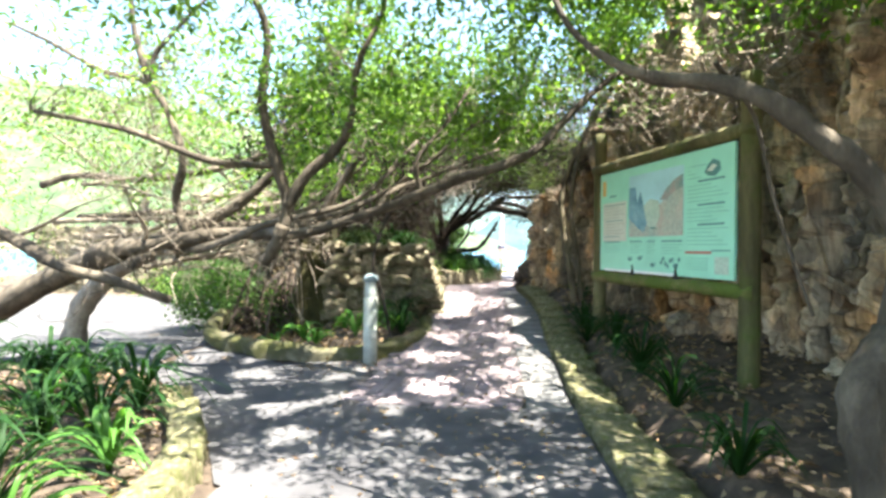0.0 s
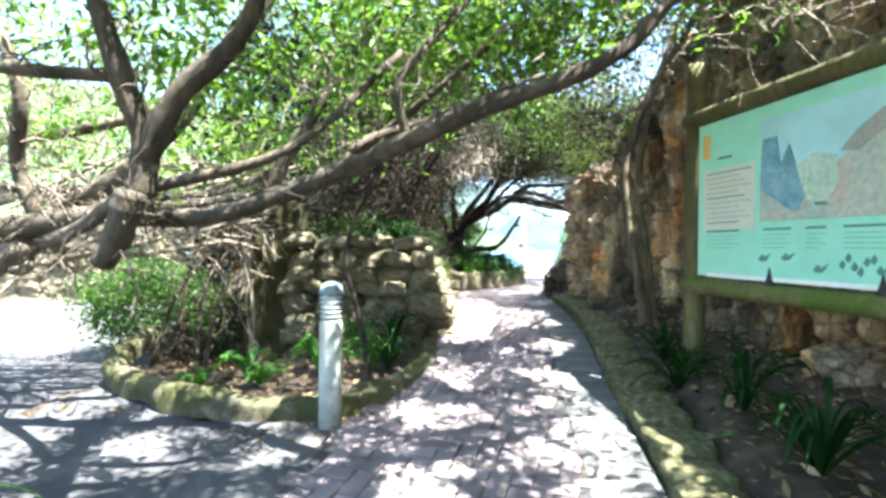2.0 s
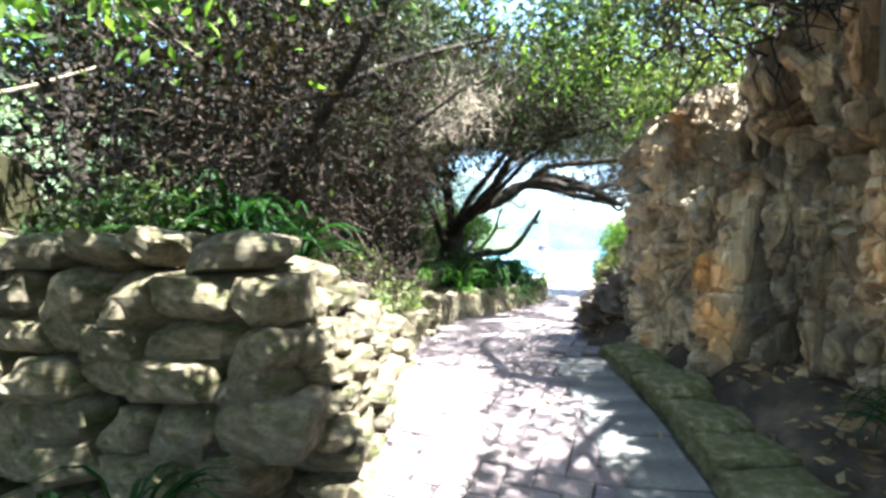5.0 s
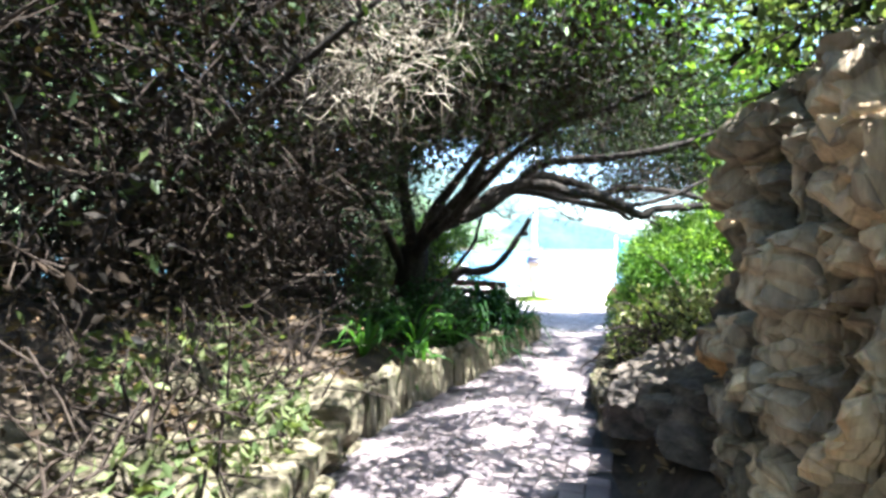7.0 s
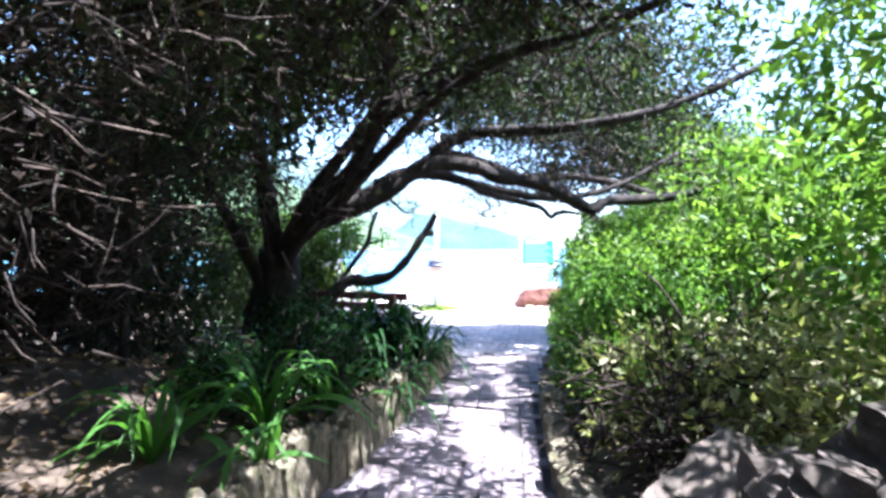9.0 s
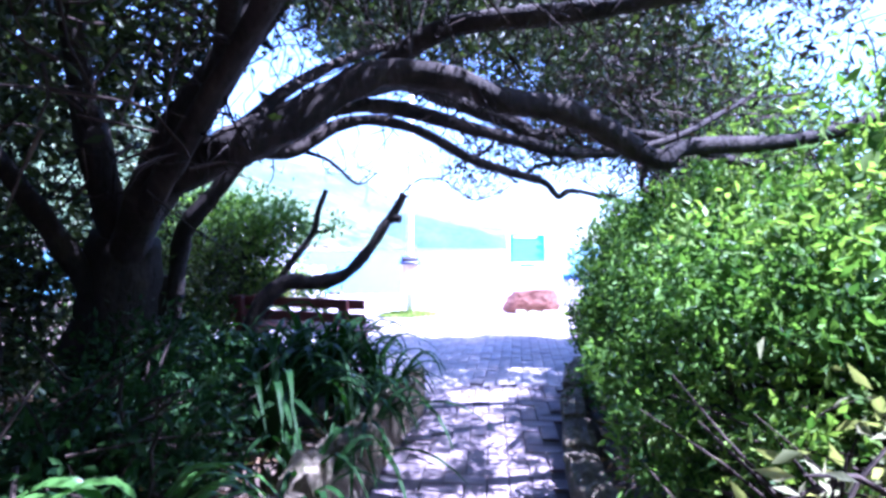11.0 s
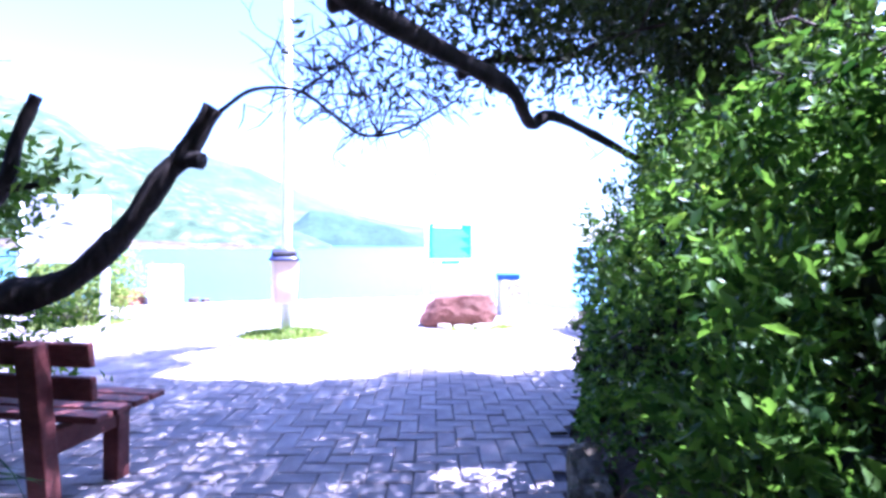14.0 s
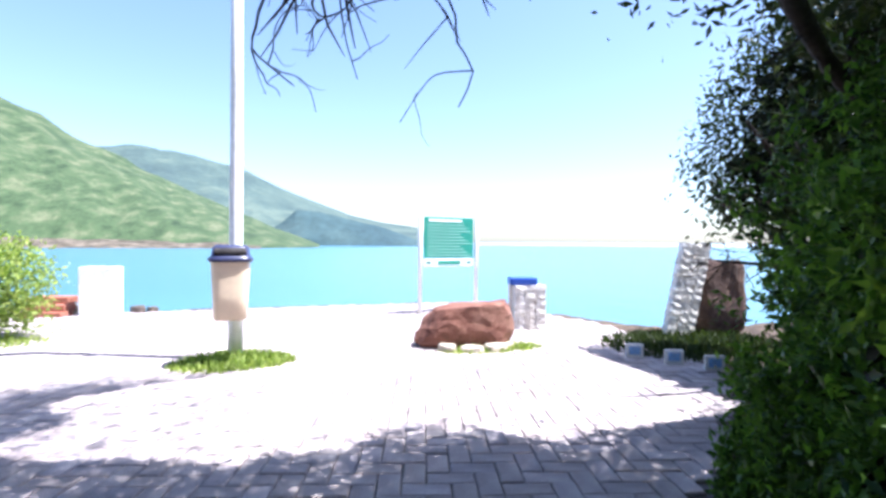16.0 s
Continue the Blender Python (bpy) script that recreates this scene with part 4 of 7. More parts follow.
    dry_twigs = ((x > 0.0) & (x < 0.75) & (y > 11.0) & (y < 11.6) & (p[:, 2] > 2.8) & (np.sin(x * 19 + np.sin(y * 13)) + np.sin(y * 23) > -0.4)) | ((p[:, 0] > 0.15) & (p[:, 0] < 0.7) & (p[:, 1] > 10.5) & (p[:, 1] < 11.15) & (p[:, 2] > 2.2) & (p[:, 2] < 2.9))
    x, y = foot(3.0)
    light_leaves = (x > 0.8) & (x < 2.2) & (y > 10.4) & (y < 12.0) & (p[:, 2] > 3.5)
    x, y = foot(2.2)
    thicket_sun = (x > -1.7) & (x < 0.5) & (y > 8.2) & (y < 9.6) & (p[:, 2] > 2.5) & (np.sin(x * 11 + np.sin(y * 9)) + np.sin(y * 13 + 2 * np.sin(x * 5)) > 0.3)
    return (near_hedge | dry_twigs | light_leaves | wall_side | thicket_sun | side_fleck | bank | fork | terrace | wall_top | cliff_sun | fleck | far_fleck | twig_sun | hedge_sun | board_top | wall_face) & (p[:, 2] > 1.6)


def shade_edge(p):
    k = (p[:, 2] - 0.3) / to_sun.z
    x, y = p[:, 0] - to_sun.x * k, p[:, 1] - to_sun.y * k
    return in_way(p) | ((x > 2.2) & (x < 5.5) & (y > 19.0) & (p[:, 2] > 1.4))


GAPS = np.random.default_rng(404)


def trim(p):
    return in_way(p) | (open_to_sun(p) & (GAPS.random(len(p)) < 0.93))


# several boxes hang out of view, added to shade path and terrace
def roof(x0, x1, y0, y1, z0, z1, n, seed, per=28, r=(0.5, 0.5, 0.2), clumps=15, spread=0.1):
    """Flat sprays of leaves at random through a box."""
    g = np.random.default_rng(seed)
    return [((g.uniform(x0, x1), g.uniform(y0, y1), g.uniform(z0, z1)), tuple(k * g.uniform(0.7, 1.4) for k in r), clumps, per, spread, 0.1) for _ in range(n)]


def tree(label, at, trunk, limbs, leaves, twigs, bark="bark", leaf="leaf", twig="twig", size=0.06, seed=1, broad=False, tl=0.35, tt=0.008, category="tree", name="tree", clear=trim, dead=None, side=0):
    t = base(name, at, label, category)
    for k, (pts, r0, r1) in enumerate(trunk):
        part("trunk", limb_mesh("trunk", pts, r0, r1, bark, 12, 0.12, seed * 31 + k), t)
    for k, (pts, r0, r1) in enumerate(limbs):
        part("limb", limb_mesh("limb", pts, r0, r1, bark, 8 if r0 > 0.03 else 6, 0.11, seed * 57 + k), t)
    if side:
        tagged(part("twig_spray", sprigs("twig_spray", [p for p, a, b in limbs], side, bark, seed * 3, 0.006, 0.38), t), "thin crooked twigs", kind="stuff")
    if twigs:
        tagged(part("twig_tangle", twig_mesh("twig_tangle", twigs, twig, tl, tt, seed + 5, clear=clear), t), "bare thin twigs", kind="stuff")
    if leaves:
        part("crown", leaf_mesh("crown", leaves, leaf, size, seed + 9, broad, clear=clear), t, "small green leaves")
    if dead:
        part("dead_foliage", leaf_mesh("dead_foliage", dead, "leaf_brown", size * 0.9, seed + 12, False, clear=clear), t, "dead brown leaves and stalks, darkened for the shade inside")
    return t


A_LONG = ((-1.6, 6.2, 1.42), (-1.16, 6.25, 1.42), (-0.75, 6.2, 1.52), (-0.3, 6.0, 1.64), (0.2, 5.75, 1.8), (0.53, 5.65, 1.92), (0.9, 5.6, 2.03), (1.18, 5.6, 2.17), (1.4, 5.65, 2.4), (1.68, 5.7, 2.68), (2.0, 5.8, 2.95))
coast_limbs = []
coast_limbs.append((((-3.0, 6.2, 1.25), (-2.3, 6.2, 1.36), (-1.9, 6.2, 1.42), (-1.5, 6.2, 1.42)), 0.085, 0.06))
coast_limbs.append((((-1.12, 5.28, 1.16), (-1.05, 5.26, 1.24), (-0.98, 5.22, 1.34), (-0.93, 5.2, 1.46)), 0.05, 0.06))
coast_limbs.append((((-0.95, 5.22, 1.4), (-1.15, 5.55, 1.42), (-1.35, 5.9, 1.42), (-1.6, 6.2, 1.42)), 0.05, 0.055))
coast_limbs.append((A_LONG, 0.062, 0.028))
coast_limbs.append((((-0.95, 5.3, 1.45), (-0.93, 5.28, 1.68), (-0.98, 5.2, 1.95), (-1.08, 5.12, 2.45), (-1.02, 5.05, 3.0), (-1.2, 5.0, 3.5), (-1.1, 5.0, 4.1)), 0.06, 0.014))
coast_limbs.append((((-0.93, 5.28, 1.62), (-0.75, 5.25, 1.89), (-0.51, 5.25, 2.1), (-0.38, 5.2, 2.33), (-0.3, 5.1, 2.75), (-0.1, 5.1, 3.2), (-0.12, 5.2, 3.8)), 0.055, 0.012))
coast_limbs.append((((-0.98, 5.2, 1.95), (-1.5, 5.1, 1.98), (-2.1, 5.0, 2.2), (-2.7, 4.8, 2.3)), 0.035, 0.018))
coast_limbs.append((((-4.54, 6.5, 0.5), (-3.91, 6.5, 0.9), (-3.4, 6.5, 1.19), (-2.7, 6.5, 1.34), (-2.02, 6.5, 1.66), (-1.53, 6.5, 2.06), (-1.22, 6.5, 2.54), (-0.86, 6.5, 3.15), (-0.68, 6.5, 3.93)), 0.09, 0.03))
coast_limbs.append((((-3.4, 4.2, 1.75), (-2.68, 4.5, 1.38), (-2.27, 4.5, 1.15), (-1.87, 4.5, 1.05), (-1.47, 4.5, 0.92)), 0.055, 0.03))
coast_limbs.append((((-4.0, 6.0, 3.5), (-3.63, 6.0, 3.33), (-3.05, 6.0, 3.02), (-2.56, 6.0, 2.88), (-2.3, 6.0, 2.43), (-2.25, 6.05, 2.1), (-2.4, 6.2, 1.75), (-2.3, 6.25, 1.4)), 0.015, 0.055))
coast_limbs.append((((-2.56, 6.0, 2.88), (-2.71, 6.0, 3.38), (-2.77, 6.0, 3.9)), 0.035, 0.02))
coast_limbs.append((((-2.52, 6.0, 2.95), (-2.48, 6.0, 3.21), (-1.97, 6.0, 3.75)), 0.03, 0.018))
coast_limbs.append((((-4.5, 7.0, 2.0), (-4.04, 7.0, 2.12), (-3.28, 7.0, 2.07), (-2.4, 7.0, 2.19), (-1.79, 7.0, 2.39), (-1.19, 7.0, 2.99), (-0.93, 7.0, 3.58), (-0.67, 7.0, 4.17)), 0.05, 0.025))
coast_limbs.append((((-1.6, 6.9, 1.45), (-1.18, 7.0, 1.6), (-0.91, 7.0, 2.0), (-0.52, 7.0, 2.59), (-0.13, 7.0, 3.12), (0.26, 7.0, 3.57)), 0.065, 0.025))
coast_limbs.append((((-3.4, 6.4, 1.15), (-2.6, 6.9, 1.5), (-1.9, 7.1, 1.55), (-1.2, 7.0, 1.62), (-0.5, 6.7, 1.8), (0.2, 6.4, 2.2), (0.7, 6.3, 2.6)), 0.06, 0.02))
coast_limbs.append((((-3.9, 6.8, 1.6), (-3.0, 7.2, 1.7), (-2.1, 7.4, 1.65), (-1.3, 7.3, 1.8), (-0.6, 7.1, 2.3)), 0.045, 0.02))
coast_limbs.append((((-2.7, 6.5, 1.3), (-2.2, 6.2, 1.25), (-1.7, 5.9, 1.35), (-1.2, 5.6, 1.5), (-0.4, 5.6, 1.72), (0.1, 5.9, 2.3)), 0.05, 0.02))
coast_limbs.append((((-0.3, 6.0, 1.64), (-0.15, 6.1, 1.85), (0.2, 6.2, 2.0), (0.9, 6.3, 2.3)), 0.035, 0.012))
coast_limbs.append((((0.15, 5.77, 1.8), (0.12, 5.75, 2.1), (0.4, 5.9, 2.5), (0.6, 6.2, 2.9)), 0.03, 0.012))
tree("sprawling old coastal tree with crooked bare limbs over the path", (-4.9, 6.3, 0.0),
     [(((-4.9, 6.3, -0.1), (-4.7, 6.35, 0.4), (-4.2, 6.4, 0.75), (-3.6, 6.4, 1.05), (-3.0, 6.2, 1.25)), 0.16, 0.12)],
     coast_limbs,
     [((-0.3, 6.8, 3.1), (1.5, 1.3, 0.7), 150, 30, 0.16, 0.2), ((-2.2, 6.8, 3.4), (1.8, 1.5, 1.0), 90, 26, 0.15, 0.2), ((0.6, 5.2, 3.2), (1.4, 1.5, 0.6), 100, 28, 0.16, 0.2), ((-0.6, 8.0, 3.0), (1.6, 1.0, 0.9), 120, 28, 0.16, 0.2), ((-1.5, 3.0, 3.6), (2.0, 2.0, 0.7), 70, 28, 0.18, 0.2), ((-2.0, 6.5, 2.2), (1.4, 1.0, 0.3), 30, 22, 0.12, 0.2), ((0.0, 5.8, 2.3), (0.8, 0.6, 0.25), 12, 26, 0.1, 0.2)] + roof(-1.8, 2.8, 3.6, 8.8, 2.7, 4.4, 66, 1) + roof(-1.0, 3.4, -2.5, 4.5, 2.7, 4.0, 75, 2) + roof(1.6, 4.0, -1.0, 4.0, 2.8, 3.8, 50, 29) + roof(0.3, 1.9, 3.6, 5.4, 3.4, 4.2, 20, 71) + roof(1.2, 2.8, 4.2, 7.4, 3.3, 4.1, 18, 73) + roof(0.0, 1.6, 6.7, 8.0, 2.6, 3.4, 16, 19) + roof(-2.8, -0.3, 5.2, 6.8, 2.2, 3.3, 15, 37) + roof(-2.6, 0.0, 3.4, 5.4, 3.0, 3.8, 9, 38),
     [((-0.5, 6.8, 2.8), (1.8, 1.4, 0.9), 60, 12, 0.2, 0.2), ((-2.4, 6.5, 2.6), (1.7, 1.3, 1.0), 50, 12, 0.2, 0.2), ((-2.2, 6.8, 1.5), (1.6, 0.8, 0.35), 35, 10, 0.15, 0.2)],
     bark="bark_warm", size=0.075, seed=3, tl=0.3, side=230)

thicket = tree("dense dry thicket of brown twigs above the stone wall", (-1.0, 9.4, 0.9),
     [(((-1.0, 9.4, 0.7), (-0.9, 9.5, 1.4), (-0.6, 9.7, 2.2)), 0.07, 0.04), (((-1.8, 9.0, 0.4), (-1.7, 9.2, 1.3), (-1.9, 9.3, 2.4)), 0.06, 0.035), (((-1.2, 11.2, 1.0), (-1.0, 11.2, 1.8), (-0.5, 11.3, 2.6)), 0.07, 0.04)],
     [(((-0.9, 9.5, 1.4), (-0.3, 9.2, 1.9), (0.2, 8.9, 2.5), (0.6, 8.7, 3.0)), 0.035, 0.012), (((-1.7, 9.2, 1.3), (-2.3, 8.8, 1.7), (-2.9, 8.5, 1.5)), 0.03, 0.012), (((-1.0, 11.2, 1.8), (-0.3, 11.0, 2.2), (0.5, 10.8, 2.7)), 0.035, 0.012), (((-0.6, 9.7, 2.2), (0.0, 10.0, 2.6), (0.8, 10.3, 2.9)), 0.03, 0.01)],
     [((-0.9, 9.8, 2.6), (1.5, 1.6, 1.1), 120, 26, 0.17, 0.3), ((-0.3, 11.4, 2.9), (1.6, 1.4, 0.7), 110, 26, 0.16, 0.3), ((0.5, 9.0, 3.1), (1.2, 1.3, 0.5), 70, 26, 0.15, 0.2), ((-0.9, 8.6, 1.3), (0.6, 0.25, 0.2), 90, 24, 0.08, 0.2)] + roof(-1.8, 2.2, 8.8, 12.5, 2.8, 3.8, 40, 3),
     [((-0.9, 9.6, 2.0), (1.3, 1.3, 0.9), 130, 16, 0.16, 0.3), ((-0.5, 11.3, 2.3), (1.3, 1.4, 0.8), 190, 16, 0.16, 0.3), ((-1.4, 12.6, 2.0), (1.2, 1.2, 0.9), 120, 16, 0.16, 0.3), ((0.5, 11.8, 2.9), (1.3, 1.2, 0.4), 90, 16, 0.15, 0.3)],
     # the dead mass at x -2.8 is out of view, added to block light
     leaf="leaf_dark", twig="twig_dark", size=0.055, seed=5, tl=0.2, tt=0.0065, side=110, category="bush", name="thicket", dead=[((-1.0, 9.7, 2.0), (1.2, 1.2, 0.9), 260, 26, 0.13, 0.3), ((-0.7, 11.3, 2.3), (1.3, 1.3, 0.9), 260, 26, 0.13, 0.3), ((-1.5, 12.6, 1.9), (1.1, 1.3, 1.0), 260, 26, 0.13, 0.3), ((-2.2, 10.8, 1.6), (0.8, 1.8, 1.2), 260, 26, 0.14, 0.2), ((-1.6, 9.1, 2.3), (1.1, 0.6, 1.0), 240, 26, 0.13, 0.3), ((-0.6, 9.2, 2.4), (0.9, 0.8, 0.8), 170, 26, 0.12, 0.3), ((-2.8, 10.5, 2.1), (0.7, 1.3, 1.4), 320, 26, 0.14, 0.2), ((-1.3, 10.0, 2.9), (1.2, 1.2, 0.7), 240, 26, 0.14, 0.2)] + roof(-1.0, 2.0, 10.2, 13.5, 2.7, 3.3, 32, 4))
tagged(part("bleached_spray", twig_mesh("bleached_spray", [((0.36, 11.3, 2.62), (0.24, 0.16, 0.26), 26, 11, 0.09, 0.2), ((0.2, 11.2, 2.3), (0.2, 0.16, 0.1), 10, 10, 0.08, 0.2), ((0.7, 11.6, 2.7), (0.2, 0.2, 0.15), 10, 10, 0.09, 0.2)], "twig_bleached", 0.15, 0.0042, 77, clear=in_way), thicket), "bleached dead twigs", kind="stuff")

arch_limbs = []
arch_limbs.append((((-0.06, 15.18, 1.2), (0.03, 15.08, 1.6), (0.22, 14.85, 1.8), (0.47, 14.62, 1.93), (0.67, 14.5, 2.0), (0.88, 14.5, 2.1), (1.1, 14.5, 2.25), (1.29, 14.5, 2.34), (1.6, 14.5, 2.32), (1.81, 14.5, 2.24), (2.1, 14.5, 2.21), (2.33, 14.5, 2.12), (2.57, 14.5, 2.0), (2.74, 14.5, 2.07), (3.44, 14.5, 2.15), (4.5, 14.4, 2.5)), 0.095, 0.036))
arch_limbs.append((((-0.14, 16.18, 1.2), (-0.08, 16.1, 1.5), (0.01, 15.98, 1.7), (0.2, 15.92, 1.93), (0.41, 15.93, 2.2), (0.71, 16.00, 2.25), (1.01, 16.10, 2.47), (1.34, 16.25, 2.55), (1.72, 16.50, 2.51), (2.16, 16.75, 2.35), (2.71, 17.00, 2.26), (2.97, 17.10, 2.21), (3.17, 17.28, 2.10), (3.33, 17.35, 2.17), (3.77, 17.60, 2.15), (4.21, 17.78, 2.07), (4.6, 17.9, 2.0)), 0.065, 0.024))
arch_limbs.append((((1.1, 14.5, 2.25), (1.4, 15.1, 2.5), (1.72, 15.6, 2.56), (1.98, 15.7, 2.52), (2.24, 15.7, 2.43), (2.41, 15.7, 2.36), (2.77, 15.7, 2.43), (3.06, 15.7, 2.41), (3.45, 15.7, 2.35), (3.9, 15.7, 2.23), (4.6, 15.7, 2.2)), 0.065, 0.03))
arch_limbs.append((((0.0, 15.1, 1.5), (0.2, 14.8, 1.78), (0.42, 14.5, 2.0), (0.67, 14.3, 2.25), (0.9, 14.2, 2.6), (1.3, 14.0, 3.0)), 0.1, 0.04))
arch_limbs.append((((-0.1, 15.2, 1.1), (-0.2, 15.0, 1.5), (-0.38, 14.7, 2.0), (-0.62, 14.3, 2.6)), 0.07, 0.03))
arch_limbs.append((((0.1, 14.98, 1.68), (0.45, 14.4, 1.9), (0.85, 13.9, 2.25), (1.25, 13.5, 2.6), (1.7, 13.2, 2.8)), 0.06, 0.022))
arch_limbs.append((((1.29, 14.8, 2.47), (1.6, 14.6, 2.6), (2.2, 14.3, 2.6), (2.9, 14.0, 2.7), (3.6, 13.7, 3.0)), 0.055, 0.02))
arch_limbs.append((((0.82, 14.75, 2.2), (1.3, 14.9, 2.3), (1.9, 15.0, 2.2), (2.5, 15.2, 2.15), (3.2, 15.4, 2.3), (4.0, 15.6, 2.7)), 0.05, 0.018))
arch_limbs.append((((0.9, 14.2, 2.6), (1.4, 13.5, 2.75), (2.0, 12.9, 2.8), (2.6, 12.4, 3.0)), 0.04, 0.015))
arch_limbs.append((((0.67, 14.3, 2.25), (0.9, 13.5, 2.55), (0.9, 12.6, 2.75), (1.2, 11.8, 2.9)), 0.04, 0.015))
arch_limbs.append((((0.58, 14.75, 2.06), (0.8, 15.3, 2.5), (1.2, 15.8, 2.9), (1.8, 16.2, 3.2)), 0.05, 0.02))
arch_limbs.append((((1.63, 17.88, 2.17), (1.80, 17.90, 2.31), (2.05, 17.92, 2.33), (2.27, 17.93, 2.19), (2.42, 17.93, 2.11), (2.67, 17.93, 2.17), (2.99, 17.90, 2.37)), 0.013, 0.007))
arch_limbs.append((((2.05, 17.92, 2.33), (2.3, 17.95, 2.55), (2.55, 18.0, 2.75)), 0.01, 0.005))
arch_limbs.append((((2.75, 14.9, 2.06), (2.9, 15.2, 1.95), (3.3, 15.6, 1.95)), 0.02, 0.008))
arch_limbs.append((((2.1, 16.85, 2.35), (2.35, 16.9, 2.5), (2.5, 17.1, 2.72), (2.9, 17.3, 2.95)), 0.025, 0.01))
arch_limbs.append((((2.75, 17.22, 2.28), (3.0, 17.3, 2.42), (3.4, 17.4, 2.5), (3.9, 17.5, 2.75)), 0.025, 0.01))
# these two high boughs are unseen, added to carry the shade sprays
arch_limbs.append((((1.8, 16.2, 3.2), (2.2, 17.2, 4.2), (2.7, 18.2, 4.9), (2.8, 18.9, 5.3), (3.3, 19.6, 5.5)), 0.05, 0.015))
arch_limbs.append((((2.7, 18.2, 4.9), (2.3, 18.9, 5.3), (2.5, 19.7, 5.5)), 0.025, 0.01))
arch_limbs.append((((0.71, 16.0, 2.27), (0.95, 16.1, 2.2), (1.15, 16.2, 2.05), (1.3, 16.3, 2.15)), 0.018, 0.006))
arch_limbs.append((((-0.02, 15.15, 1.45), (-0.07, 14.95, 2.0), (-0.13, 14.85, 2.6), (-0.1, 14.7, 3.2)), 0.09, 0.04))
arch_limbs.append((((0.02, 15.1, 1.58), (0.22, 15.1, 2.07), (0.52, 14.94, 2.44), (0.9, 14.8, 2.9)), 0.09, 0.04))
tree("dark gnarled tree arching over the path", (-0.15, 15.3, 0.7),
     [(((-0.2, 15.32, 0.3), (-0.15, 15.27, 0.75), (-0.09, 15.2, 1.2), (0.0, 15.1, 1.62)), 0.25, 0.16), (((-0.3, 16.15, 0.2), (-0.24, 16.2, 0.8), (-0.14, 16.18, 1.35)), 0.11, 0.075)],
     arch_limbs,
     # the sprays above z 5 are unseen, added for the terrace shadow
     [((2.0, 13.6, 3.1), (1.7, 1.5, 0.5), 130, 26, 0.15, 0.2), ((0.4, 13.2, 3.0), (1.2, 1.3, 0.6), 100, 26, 0.15, 0.2), ((1.6, 15.8, 3.4), (1.6, 1.4, 0.5), 90, 26, 0.16, 0.2), ((3.6, 15.2, 3.2), (1.3, 1.6, 0.7), 120, 26, 0.16, 0.2), ((3.9, 17.3, 3.1), (0.9, 1.0, 0.6), 100, 26, 0.14, 0.2), ((-0.9, 14.4, 2.8), (1.3, 1.3, 1.0), 330, 26, 0.15, 0.2), ((-1.3, 15.4, 2.7), (0.9, 0.9, 0.9), 200, 26, 0.15, 0.2), ((0.2, 13.8, 3.3), (1.2, 0.9, 0.5), 130, 26, 0.15, 0.2), ((0.9, 12.9, 3.1), (1.4, 0.9, 0.4), 170, 26, 0.14, 0.2), ((0.9, 14.9, 3.3), (1.3, 0.6, 0.35), 120, 26, 0.14, 0.2), ((2.7, 17.95, 2.6), (0.7, 0.3, 0.25), 12, 24, 0.09, 0.2)] + roof(-1.5, 4.8, 12.4, 16.6, 2.9, 3.9, 100, 5) + roof(2.9, 5.2, 16.6, 18.6, 2.5, 3.6, 45, 6) + roof(0.8, 4.6, 16.2, 18.7, 3.7, 4.5, 120, 16) + roof(4.2, 5.4, 17.2, 18.4, 3.0, 4.0, 26, 83) + roof(2.1, 4.2, 18.6, 20.0, 5.2, 5.7, 55, 61, r=(0.4, 0.4, 0.15)),
     [((1.6, 13.4, 2.9), (1.5, 1.3, 0.4), 110, 16, 0.15, 0.2), ((0.2, 13.4, 2.5), (0.9, 0.9, 0.7), 90, 16, 0.15, 0.2), ((3.3, 15.2, 2.6), (1.1, 1.2, 0.5), 60, 14, 0.15, 0.2), ((2.5, 17.95, 2.4), (0.6, 0.25, 0.25), 26, 10, 0.1, 0.2), ((2.0, 15.2, 2.6), (1.2, 0.7, 0.3), 40, 12, 0.12, 0.2)],
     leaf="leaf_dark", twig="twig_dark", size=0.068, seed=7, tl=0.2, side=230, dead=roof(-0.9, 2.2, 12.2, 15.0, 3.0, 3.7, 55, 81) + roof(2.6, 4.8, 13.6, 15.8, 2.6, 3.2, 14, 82))

